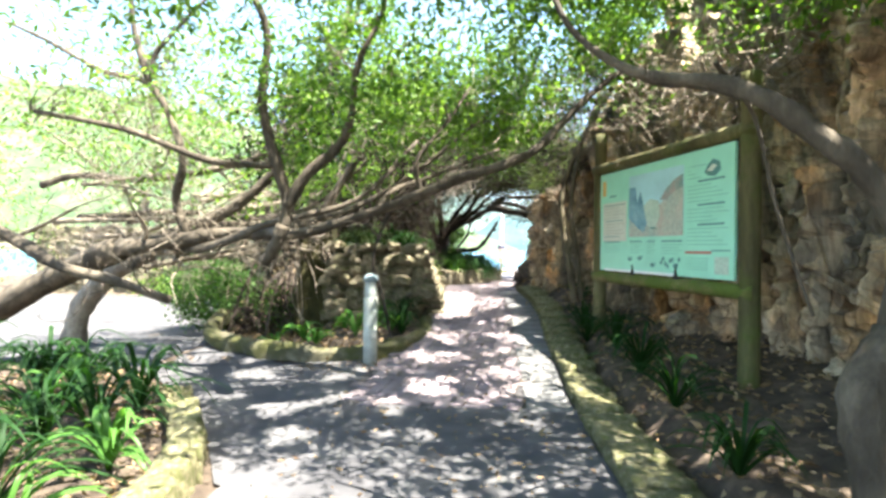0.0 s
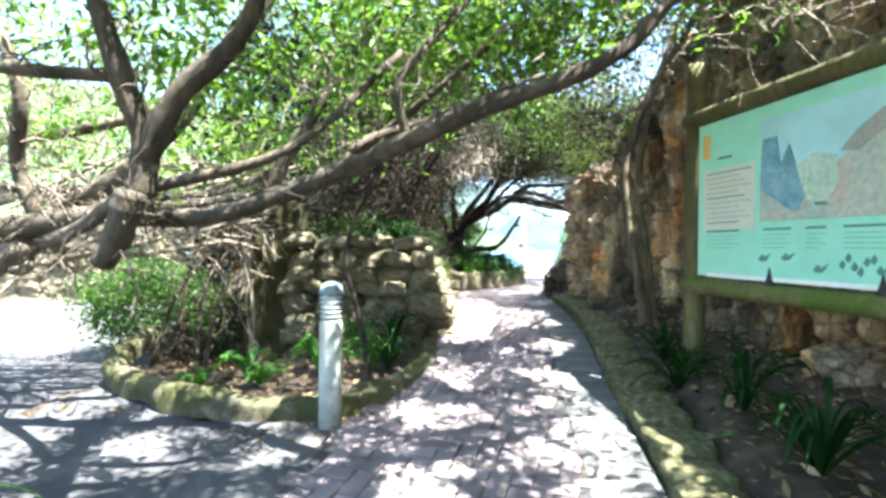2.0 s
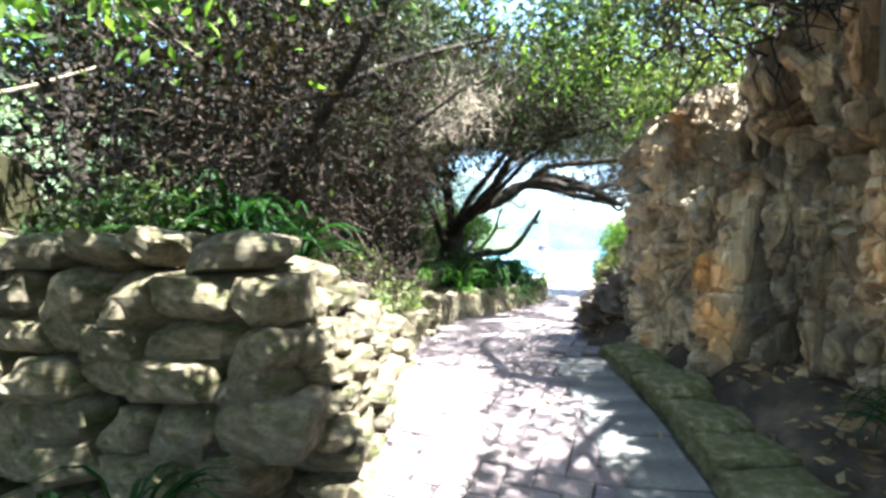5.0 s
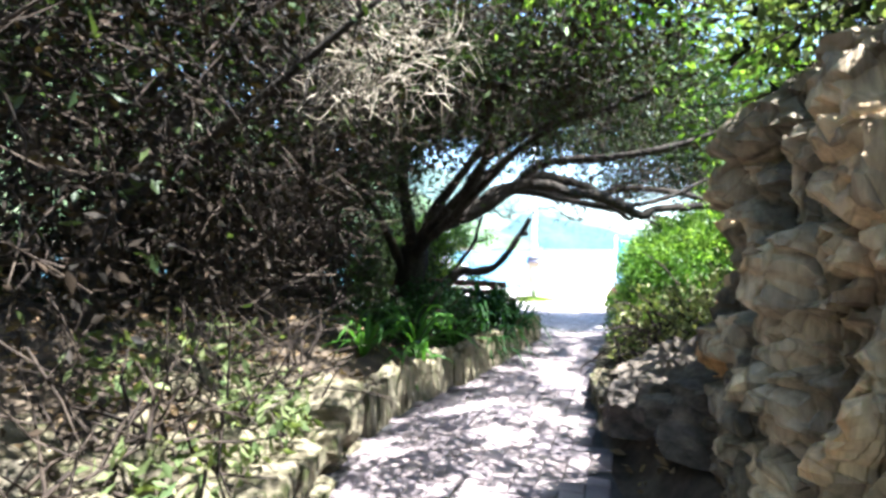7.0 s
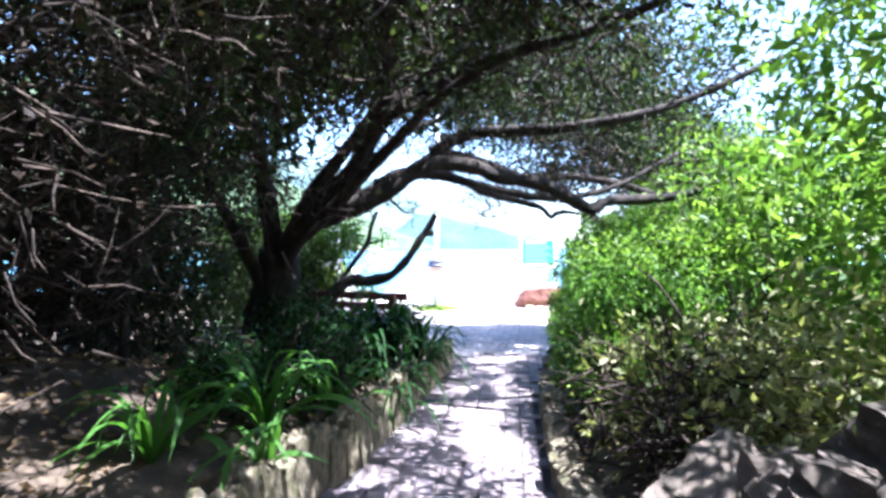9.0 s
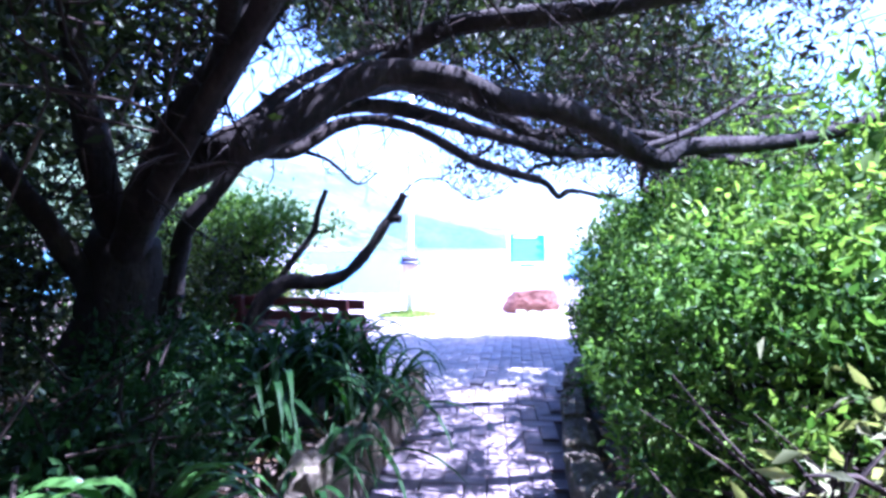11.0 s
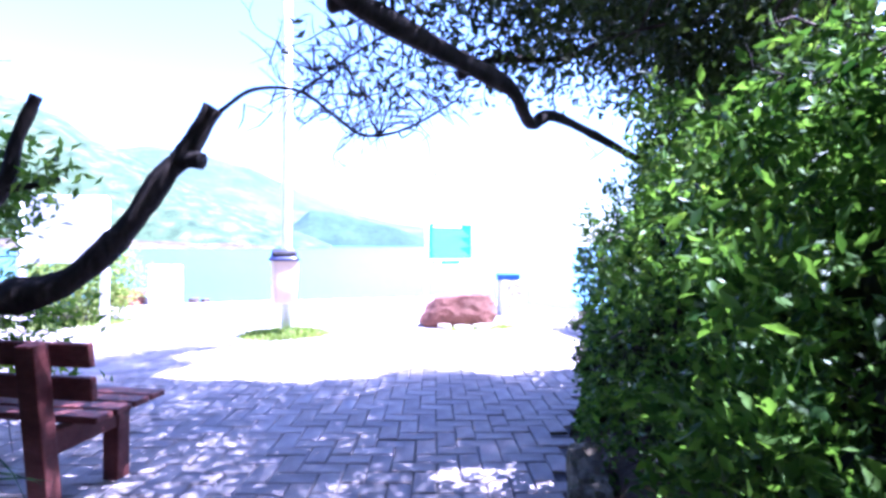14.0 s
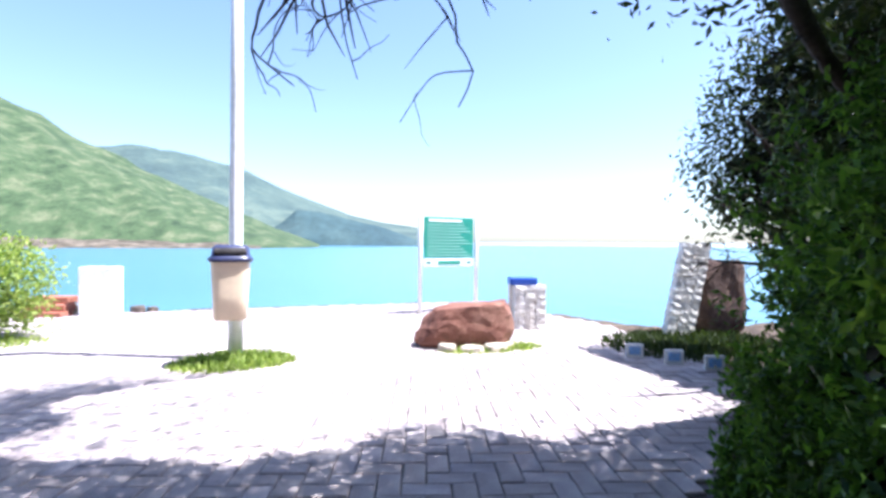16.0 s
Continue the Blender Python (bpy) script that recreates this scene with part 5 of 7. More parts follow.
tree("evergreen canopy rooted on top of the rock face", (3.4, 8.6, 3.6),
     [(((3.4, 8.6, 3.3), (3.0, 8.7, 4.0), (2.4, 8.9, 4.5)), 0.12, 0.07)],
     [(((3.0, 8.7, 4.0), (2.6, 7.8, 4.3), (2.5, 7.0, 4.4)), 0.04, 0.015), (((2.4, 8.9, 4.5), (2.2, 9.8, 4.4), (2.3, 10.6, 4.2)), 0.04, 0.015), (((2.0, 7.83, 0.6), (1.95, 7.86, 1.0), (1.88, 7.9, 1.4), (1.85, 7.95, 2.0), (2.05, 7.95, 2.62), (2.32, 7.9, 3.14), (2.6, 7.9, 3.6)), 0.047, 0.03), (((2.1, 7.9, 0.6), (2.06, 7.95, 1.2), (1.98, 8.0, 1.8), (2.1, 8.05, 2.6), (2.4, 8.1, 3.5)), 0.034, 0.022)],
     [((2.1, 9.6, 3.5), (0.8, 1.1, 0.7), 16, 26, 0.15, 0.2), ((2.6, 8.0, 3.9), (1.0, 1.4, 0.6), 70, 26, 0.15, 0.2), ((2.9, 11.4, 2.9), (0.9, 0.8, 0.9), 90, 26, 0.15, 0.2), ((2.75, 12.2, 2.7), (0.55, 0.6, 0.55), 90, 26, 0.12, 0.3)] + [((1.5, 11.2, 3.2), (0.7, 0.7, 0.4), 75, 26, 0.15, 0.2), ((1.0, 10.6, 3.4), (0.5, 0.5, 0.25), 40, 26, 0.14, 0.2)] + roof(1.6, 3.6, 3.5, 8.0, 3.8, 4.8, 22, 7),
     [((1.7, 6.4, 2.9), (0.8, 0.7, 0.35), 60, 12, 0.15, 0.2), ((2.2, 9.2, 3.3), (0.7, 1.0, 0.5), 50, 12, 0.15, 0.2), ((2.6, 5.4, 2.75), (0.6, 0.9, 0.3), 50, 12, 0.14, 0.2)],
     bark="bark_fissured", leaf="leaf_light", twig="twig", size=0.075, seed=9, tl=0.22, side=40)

tree("pale crooked branch leaning over the bed beside the board", (1.95, 2.7, 0.1),
     [(((2.0, 2.65, 0.0), (1.88, 2.7, 0.45), (1.84, 2.75, 0.82), (1.98, 2.8, 1.02)), 0.09, 0.06)],
     [(((1.98, 2.8, 1.02), (2.0, 2.8, 1.34), (1.86, 2.8, 1.57), (1.74, 2.85, 1.7), (1.62, 2.9, 1.82), (1.47, 3.0, 1.92), (1.3, 3.1, 1.97), (1.14, 3.2, 2.08), (1.0, 3.3, 2.26), (0.9, 3.35, 2.5)), 0.055, 0.01), (((1.62, 3.3, 2.1), (1.95, 3.6, 1.95), (2.05, 3.6, 1.55), (2.16, 3.6, 1.2), (2.24, 3.6, 0.98)), 0.012, 0.009)],
     [((1.7, 2.2, 2.9), (1.0, 1.0, 0.4), 30, 24, 0.14, 0.2)], [], bark="bark_warm", size=0.06, seed=11, category="branch", name="small_tree")

tree("sawn-off dark branch with a knobbly end", (0.2, 17.65, 0.4),
     [(((-0.1, 17.7, 0.2), (0.16, 17.65, 0.95), (0.43, 17.65, 1.2), (0.67, 17.65, 1.2), (0.99, 17.65, 1.27), (1.24, 17.65, 1.52), (1.41, 17.65, 1.79), (1.5, 17.65, 1.9), (1.62, 17.65, 2.13)), 0.085, 0.045)],
     [(((0.3, 17.8, 1.15), (0.4, 17.9, 1.34), (0.66, 17.9, 1.7), (0.72, 17.9, 1.95), (0.8, 17.9, 2.18)), 0.045, 0.025), (((1.46, 17.65, 1.86), (1.53, 17.62, 1.87), (1.58, 17.6, 1.86)), 0.05, 0.045), (((0.68, 17.9, 1.72), (0.8, 17.9, 1.74), (0.9, 17.9, 1.78)), 0.025, 0.01)],
     [((-0.5, 18.5, 1.75), (1.1, 0.6, 0.4), 420, 26, 0.1, 0.4), ((-0.9, 18.4, 1.0), (1.0, 0.5, 0.6), 420, 26, 0.11, 0.3), ((0.4, 18.3, 1.0), (0.5, 0.3, 0.4), 40, 24, 0.1, 0.3), ((0.88, 17.9, 1.8), (0.08, 0.06, 0.06), 4, 16, 0.05, 0.2)], [((-0.5, 18.5, 1.2), (0.9, 0.5, 0.5), 60, 12, 0.12, 0.2)], leaf="leaf", twig="twig_dark", size=0.075, seed=13, category="tree", name="small_tree", clear=None)


def tufts(blobs, seed, r=0.16, per=20):
    """Leafy tufts over the outside of large rounded masses, so that the outline is uneven and hollows stay between them."""
    g = np.random.default_rng(seed)
    out = []
    for centre, radii, n in blobs:
        for _ in range(n):
            d = g.normal(size=3)
            d /= np.linalg.norm(d)
            k = g.uniform(0.78, 1.16)
            q = r * g.uniform(0.5, 1.5)
            out.append((tuple(np.array(centre) + d * k * np.array(radii)), (q, q, q * 0.8), 8, per, 0.035, 0.4))
    return out


def shrub(label, at, leaves, twigs, leaf="leaf", size=0.06, seed=1, broad=False, name="shrub", clear=trim, lit_tufts=(), lit_leaf="leaf_light", lit_size=0.05):
    s = base(name, at, label, "shrub")
    if twigs:
        tagged(part("stem_tangle", twig_mesh("stem_tangle", twigs, "twig_dark", 0.35, 0.012, seed, 0.4, clear), s), "brown woody stems", kind="stuff")
    part("foliage", leaf_mesh("foliage", leaves, leaf, size, seed + 1, broad, 0.1, clear), s)
    # outer tufts in the lighter leaf colour, painting sun onto the shrub
    if lit_tufts:
        part("shoot_growth", leaf_mesh("shoot_growth", lit_tufts, lit_leaf, lit_size, seed + 2, False, -0.2, clear), s, "outer leaves in a lighter green painted for sunlight")
    return s


shrub("leafy green hedge in full growth beside the path", (3.2, 15.3, 0.4),
      tufts((((2.75, 13.9, 1.05), (0.5, 0.72, 0.58), 90), ((3.25, 15.2, 1.15), (0.65, 0.86, 0.72), 130), ((3.75, 16.6, 1.15), (0.6, 0.86, 0.78), 130), ((4.45, 17.4, 1.2), (0.5, 0.58, 0.8), 90), ((4.15, 17.75, 0.65), (0.4, 0.3, 0.35), 50), ((3.95, 17.7, 0.45), (0.3, 0.4, 0.16), 36)), 7, 0.19, 34),
      [((3.7, 15.3, 0.9), (0.35, 1.3, 0.4), 70, 10, 0.12, 0.2)], "hedge", 0.042, 21,
      lit_tufts=tufts((((2.8, 13.8, 1.35), (0.45, 0.6, 0.45), 26), ((2.5, 13.5, 0.95), (0.28, 0.5, 0.35), 26), ((3.25, 15.1, 1.5), (0.55, 0.8, 0.5), 34), ((3.75, 16.5, 1.55), (0.5, 0.8, 0.5), 24)), 8, 0.14, 26), lit_size=0.045)
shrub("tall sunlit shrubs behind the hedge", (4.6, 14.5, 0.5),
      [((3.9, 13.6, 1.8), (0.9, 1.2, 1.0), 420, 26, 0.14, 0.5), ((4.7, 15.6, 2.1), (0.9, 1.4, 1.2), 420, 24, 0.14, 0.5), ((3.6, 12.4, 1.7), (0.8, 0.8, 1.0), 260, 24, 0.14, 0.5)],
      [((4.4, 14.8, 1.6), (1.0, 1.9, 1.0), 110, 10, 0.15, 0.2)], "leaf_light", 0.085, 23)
shrub("low dry bush with pale twigs at the hedge's foot", (2.55, 12.9, 0.5),
      [((2.45, 12.9, 0.9), (0.45, 0.5, 0.42), 130, 20, 0.09, 0.4), ((2.75, 12.3, 1.1), (0.5, 0.4, 0.5), 110, 20, 0.1, 0.4)], [((2.45, 12.9, 0.85), (0.4, 0.45, 0.35), 60, 12, 0.1, 0.3)], "leaf_pale", 0.06, 25)
tree("dark evergreen tree overhanging the terrace", (6.9, 19.3, 0.4),
     [(((6.9, 19.3, 0.1), (6.8, 19.3, 0.9), (6.5, 19.3, 1.6), (6.2, 19.3, 2.3)), 0.1, 0.06)],
     [(((6.6, 19.3, 1.3), (6.1, 19.4, 1.5), (5.6, 19.5, 1.75)), 0.035, 0.012), (((6.5, 19.3, 1.6), (6.0, 19.2, 1.9), (5.5, 19.2, 2.3)), 0.035, 0.012), (((6.7, 19.3, 1.1), (6.4, 19.6, 1.25), (6.0, 19.9, 1.3)), 0.03, 0.01)],
     [((6.75, 20.0, 2.6), (0.85, 0.8, 1.1), 450, 26, 0.12, 0.3), ((6.4, 18.5, 2.9), (0.8, 0.7, 1.1), 420, 26, 0.12, 0.3), ((5.7, 18.3, 0.9), (0.7, 0.45, 0.6), 280, 24, 0.1, 0.4), ((5.6, 18.6, 2.0), (0.6, 0.5, 0.9), 320, 24, 0.11, 0.3), ((5.2, 17.5, 2.3), (0.7, 0.8, 1.0), 340, 24, 0.12, 0.4), ((6.9, 19.0, 1.0), (0.7, 0.5, 0.6), 160, 24, 0.1, 0.4)],
     [((6.2, 19.1, 1.8), (0.9, 0.8, 0.8), 90, 12, 0.15, 0.2)], leaf="leaf_dark", size=0.075, seed=27, clear=shade_edge, twig="twig_dark", tl=0.25)
shrub("rounded green bush at the end of the planting bed", (-2.95, 8.4, 0.0),
      [((-3.2, 8.6, 0.58), (0.7, 0.5, 0.5), 330, 24, 0.08, 0.5), ((-2.1, 8.35, 0.4), (0.4, 0.3, 0.35), 60, 22, 0.08, 0.3)], [((-2.2, 8.3, 0.4), (0.5, 0.3, 0.35), 30, 10, 0.1, 0.2)], "leaf_bush", 0.055, 29)
shrub("yellow-green bush at the terrace edge", (-0.8, 23.6, 0.25),
      [((-0.75, 23.6, 0.85), (0.75, 0.5, 0.65), 300, 24, 0.09, 0.4)], [((-0.75, 23.6, 0.6), (0.4, 0.3, 0.3), 20, 8, 0.1, 0.2)], "grass", 0.07, 31)
shrub("low green shrubs before the garden wall", (-5.2, 11.9, 0.0),
      [((-5.2, 11.8, 0.4), (1.3, 0.4, 0.45), 110, 22, 0.12, 0.5), ((-8.6, 9.5, 1.6), (1.6, 1.8, 1.5), 170, 22, 0.2, 0.5)], [((-5.0, 11.8, 0.4), (1.2, 0.4, 0.4), 30, 10, 0.1, 0.2)], "leaf_light", 0.08, 33)
tree("sunny leafy trees behind the garden wall", (-4.5, 13.4, 0.0),
     [(((-4.5, 13.4, -0.1), (-4.4, 13.3, 1.2), (-4.2, 13.2, 2.4)), 0.14, 0.08), (((-7.5, 13.6, -0.1), (-7.4, 13.5, 1.4), (-7.2, 13.3, 2.6)), 0.14, 0.08), (((-2.4, 13.4, -0.1), (-2.5, 13.3, 1.2), (-2.6, 13.2, 2.2)), 0.1, 0.06)],
     [(((-4.3, 13.2, 2.0), (-3.4, 12.8, 2.8), (-2.6, 12.4, 3.4)), 0.06, 0.02), (((-7.3, 13.4, 2.2), (-8.2, 12.8, 3.2), (-8.9, 12.2, 3.9)), 0.06, 0.02), (((-4.3, 13.2, 2.2), (-5.2, 12.7, 3.1), (-5.9, 12.2, 3.9)), 0.06, 0.02)],
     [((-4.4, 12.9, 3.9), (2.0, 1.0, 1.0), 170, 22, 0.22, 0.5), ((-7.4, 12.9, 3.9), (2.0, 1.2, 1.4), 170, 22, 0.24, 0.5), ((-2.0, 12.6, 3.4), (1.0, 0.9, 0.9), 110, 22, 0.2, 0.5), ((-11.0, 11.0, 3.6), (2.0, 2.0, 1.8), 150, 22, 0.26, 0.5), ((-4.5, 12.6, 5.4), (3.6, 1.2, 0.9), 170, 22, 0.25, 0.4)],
     [], bark="bark_sunlit", leaf="leaf_light", size=0.11, seed=17, clear=None)


def tangle():
    """Crooked limbs, paled for sunlight, that sprawl low over the sunny side path."""
    g = np.random.default_rng(23)
    t = base("tree", (-4.4, 7.4, 0.0), "sprawling tree of many crooked low limbs, sunlight paled into the bark", "tree")
    part("trunk", limb_mesh("trunk", ((-4.5, 7.5, -0.1), (-4.3, 7.4, 0.5), (-3.8, 7.3, 0.95), (-3.2, 7.2, 1.25)), 0.15, 0.1, "bark_sunlit", 12, 0.12, 3), t)
    for k in range(22):
        x, y, z = g.uniform(-4.6, -2.4), g.uniform(5.9, 8.2), g.uniform(1.0, 2.0)
        a = g.uniform(-0.5, 0.5)
        p = [np.array((x, y, z))]
        up = g.uniform(-0.06, 0.2)
        for j in range(5):
            a += g.normal(0, 0.35)
            up += g.normal(0.03, 0.12)
            p.append(p[-1] + np.array((math.cos(a) * 0.42, math.sin(a) * 0.3, up * 0.42)))
        r = g.uniform(0.018, 0.05)
        part("limb", limb_mesh("limb", p, r, r * 0.12, "bark_sunlit", 7, 0.13, 900 + k, 5), t)
    part("twig_tangle", twig_mesh("twig_tangle", [((-2.8, 7.2, 1.6), (1.5, 1.1, 0.6), 70, 12, 0.18, 0.2), ((-3.0, 7.0, 2.8), (1.5, 1.2, 0.8), 60, 12, 0.18, 0.2)], "twig", 0.32, 0.008, 41), t, "bare thin twigs")
    part("crown", leaf_mesh("crown", [((-2.6, 7.4, 1.95), (1.4, 0.9, 0.35), 40, 22, 0.13, 0.2), ((-3.2, 6.6, 3.2), (1.6, 1.3, 0.8), 70, 24, 0.15, 0.2), ((-1.2, 7.6, 2.1), (0.9, 0.5, 0.3), 40, 22, 0.12, 0.2)], "leaf_light", 0.085, 43), t, "sunny green leaves")


tangle()

sap = base("sapling", (-0.27, 7.0, 0.12), "slender dark sapling stem leaning before the wall", "tree")
part("stem", limb_mesh("stem", ((-0.25, 7.0, 0.05), (-0.34, 7.05, 0.45), (-0.42, 7.08, 0.76), (-0.52, 7.1, 1.12), (-0.46, 7.1, 1.4), (-0.32, 7.12, 1.75), (-0.2, 7.14, 2.06), (-0.15, 7.15, 2.6)), 0.022, 0.014, "bark", 8, 0.1, 71), sap)
part("side_shoot", limb_mesh("side_shoot", ((-0.46, 7.1, 1.4), (-0.62, 7.05, 1.62), (-0.7, 7.0, 1.95)), 0.01, 0.004, "bark", 6, 0.1, 72), sap)
part("side_shoot", limb_mesh("side_shoot", ((-0.25, 7.13, 1.95), (-0.1, 7.2, 2.2), (0.02, 7.2, 2.5)), 0.009, 0.004, "bark", 6, 0.1, 73), sap)
arcs = base("fallen_branch", (-2.3, 8.2, 0.1), "bundle of arching dead stems propped on the standing stone", "branch")
for k, pts in enumerate((((-2.54, 8.2, 0.1), (-2.5, 8.2, 0.61), (-2.38, 8.2, 1.16), (-2.01, 8.2, 1.55), (-1.6, 8.2, 1.68)), ((-2.3, 8.1, 0.1), (-2.27, 8.15, 0.62), (-2.11, 8.2, 1.06), (-1.75, 8.2, 1.42)), ((-2.7, 8.0, 0.05), (-2.45, 8.0, 0.75), (-2.1, 8.1, 1.2), (-1.75, 8.2, 1.5)), ((-2.15, 8.0, 0.05), (-2.1, 8.05, 0.5), (-1.95, 8.1, 0.95), (-1.72, 8.15, 1.2)))):
    part("stem", limb_mesh("stem", pts, 0.022, 0.012, "bark_warm", 7, 0.1, 80 + k), arcs)
for k in range(4):
    a = random.Random(k)
    part("frond", limb_mesh("frond", ((-1.78 + a.uniform(-0.03, 0.03), 8.08, 1.5), (-1.76 + a.uniform(-0.06, 0.06), 8.03, 1.1), (-1.7 + a.uniform(-0.1, 0.1), 8.0 + a.uniform(-0.05, 0.03), 0.6), (-1.66 + a.uniform(-0.15, 0.15), 7.98, 0.2)), 0.014, 0.006, "twig", 5, 0.1, 95 + k, 4), arcs, "bleached hanging frond")

shrub("bank of mixed undergrowth on the slope", (-0.6, 15.6, 0.6),
      [((-1.2, 16.0, 1.2), (1.0, 1.1, 0.9), 420, 22, 0.14, 0.4), ((-0.9, 17.6, 1.2), (0.9, 0.5, 0.8), 260, 22, 0.12, 0.4), ((-1.2, 16.8, 2.2), (1.1, 1.2, 0.9), 420, 22, 0.14, 0.4), ((-1.9, 13.2, 1.9), (0.8, 1.4, 1.0), 120, 22, 0.15, 0.3)], [((-1.4, 13.6, 1.6), (0.9, 1.4, 0.9), 120, 14, 0.15, 0.2)], "leaf_dark", 0.06, 35)

# added leaf masses, mostly hidden, that keep skylight out of the thicket
shrub("added near-black leaf mass that blocks the sky behind the thicket", (-3.0, 12.0, 0.2),
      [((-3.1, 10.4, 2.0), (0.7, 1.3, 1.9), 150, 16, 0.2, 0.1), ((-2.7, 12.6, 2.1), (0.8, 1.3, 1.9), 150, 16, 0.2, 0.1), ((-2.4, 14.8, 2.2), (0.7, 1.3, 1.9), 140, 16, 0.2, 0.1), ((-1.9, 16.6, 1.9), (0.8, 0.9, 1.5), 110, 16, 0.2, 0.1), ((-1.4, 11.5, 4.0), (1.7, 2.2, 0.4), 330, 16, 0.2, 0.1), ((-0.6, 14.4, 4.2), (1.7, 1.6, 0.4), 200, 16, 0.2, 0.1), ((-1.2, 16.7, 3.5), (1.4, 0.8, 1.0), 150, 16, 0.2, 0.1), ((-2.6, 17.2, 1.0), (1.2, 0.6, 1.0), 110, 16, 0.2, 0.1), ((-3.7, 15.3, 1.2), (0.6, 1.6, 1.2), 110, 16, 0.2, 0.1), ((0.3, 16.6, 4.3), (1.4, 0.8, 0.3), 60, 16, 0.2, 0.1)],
      [((-2.7, 12.6, 1.2), (0.6, 3.0, 1.0), 60, 10, 0.2, 0.1)], "leaf_shade", 0.19, 51)

# high leaf cover, added only to darken the rock and bed below
shrub("added leaf mass on the cliff top that shades the rock and bed", (3.6, 2.5, 4.2),
      [((3.3, 2.6, 4.3), (1.0, 2.6, 0.5), 190, 16, 0.2, 0.1), ((2.4, 0.5, 3.6), (1.2, 1.6, 0.3), 110, 16, 0.2, 0.1)], [((3.4, 2.6, 4.1), (0.9, 2.4, 0.4), 30, 8, 0.2, 0.1)], "leaf_shade", 0.17, 55)
# big near-black leaves fill the crown so its inside reads as shade
shrub("near-black leaf core painting the shade inside the terrace tree", (6.7, 19.2, 0.4),
      [((6.7, 19.4, 2.7), (0.75, 0.75, 1.15), 460, 16, 0.15, 0.1), ((5.8, 18.5, 2.0), (0.5, 0.4, 0.9), 200, 16, 0.13, 0.1), ((6.2, 18.2, 1.0), (0.5, 0.4, 0.6), 80, 16, 0.12, 0.1)], [((6.6, 19.2, 1.2), (0.3, 0.3, 0.8), 30, 8, 0.1, 0.1)], "leaf_shade", 0.12, 57, clear=shade_edge)
# shade within the bush, put in as a core of near-black leaves
shrub("near-black leaf core painting the shade inside the bush by the bench", (-0.7, 18.5, 0.4),
      [((-0.8, 18.55, 1.2), (0.95, 0.35, 0.65), 230, 16, 0.1, 0.1)], [((-0.7, 18.5, 0.7), (0.5, 0.3, 0.4), 30, 8, 0.1, 0.1)], "leaf_shade", 0.1, 63, clear=None)
shrub("grey-green scrub with dry twigs draped over the rock top", (2.4, 9.9, 2.4),
      [((2.45, 9.3, 2.75), (0.45, 0.7, 0.22), 60, 24, 0.1, 0.2), ((2.25, 10.5, 2.5), (0.5, 0.6, 0.22), 70, 24, 0.1, 0.2), ((2.75, 8.2, 3.3), (0.4, 0.8, 0.3), 60, 24, 0.1, 0.2), ((2.0, 10.0, 2.9), (0.5, 0.9, 0.3), 40, 22, 0.12, 0.2)],
      [((2.3, 9.8, 2.7), (0.6, 1.2, 0.35), 70, 12, 0.12, 0.2)], "leaf_scrub", 0.06, 67)
# added cover that keeps skylight off the rock end
shrub("near-black leaves added on the rock end to shade it", (2.4, 10.7, 2.3),
      [((2.6, 10.7, 2.42), (0.7, 0.5, 0.1), 80, 16, 0.1, 0.1)], [((2.6, 10.7, 2.4), (0.5, 0.4, 0.1), 16, 8, 0.1, 0.1)], "leaf_shade", 0.07, 65, clear=in_way)
# near-black filling gives the hedge its shaded hollows by colour
shrub("near-black leaf core painting the shade in the hedge's hollows", (3.3, 15.3, 0.4),
      [((2.85, 13.9, 0.95), (0.36, 0.55, 0.4), 60, 16, 0.1, 0.1), ((3.35, 15.2, 1.0), (0.4, 0.65, 0.5), 130, 16, 0.1, 0.1), ((3.85, 16.6, 1.05), (0.42, 0.7, 0.55), 100, 16, 0.1, 0.1), ((4.5, 17.4, 1.1), (0.36, 0.42, 0.6), 70, 16, 0.1, 0.1)], [((3.9, 15.6, 0.7), (0.3, 1.3, 0.4), 30, 8, 0.1, 0.1)], "leaf_shade", 0.1, 59)

shrub("low dark ivy-like groundcover in the planting bed", (0.4, 14.1, 0.6),
      [((0.35, 14.2, 0.85), (0.4, 0.5, 0.2), 200, 20, 0.07, 0.3), ((0.0, 13.7, 0.85), (0.4, 0.5, 0.2), 160, 20, 0.07, 0.3), ((0.2, 15.0, 0.95), (0.4, 0.4, 0.25), 160, 20, 0.07, 0.3)], [((0.2, 14.2, 0.75), (0.4, 0.8, 0.15), 40, 8, 0.1, 0.2)], "leaf_ivy", 0.05, 69)
# added pale leaves whose colour stands for sun flecks on the bank
shrub("pale leaf tufts added as sunlit streaks on the stony bank", (-0.2, 10.6, 0.7),
      [((-0.2, 9.9, 0.85), (0.2, 0.9, 0.14), 22, 12, 0.05, 0.2), ((-0.15, 11.1, 0.85), (0.25, 0.6, 0.16), 30, 12, 0.05, 0.2), ((-0.6, 11.2, 1.1), (0.4, 0.8, 0.15), 26, 12, 0.06, 0.2)], [((-0.3, 10.8, 0.9), (0.3, 1.0, 0.15), 24, 8, 0.1, 0.2)], "leaf_scrub", 0.075, 75)
pale = base("dead_shrub", (-0.6, 13.6, 1.0), "bleached dead twigs caught by the sun in the thicket", "shrub")
part("stem", limb_mesh("stem", ((-0.6, 13.6, 0.8), (-0.55, 13.6, 1.8), (-0.4, 13.5, 2.8)), 0.025, 0.012, "bark", 7, 0.1, 5), pale)
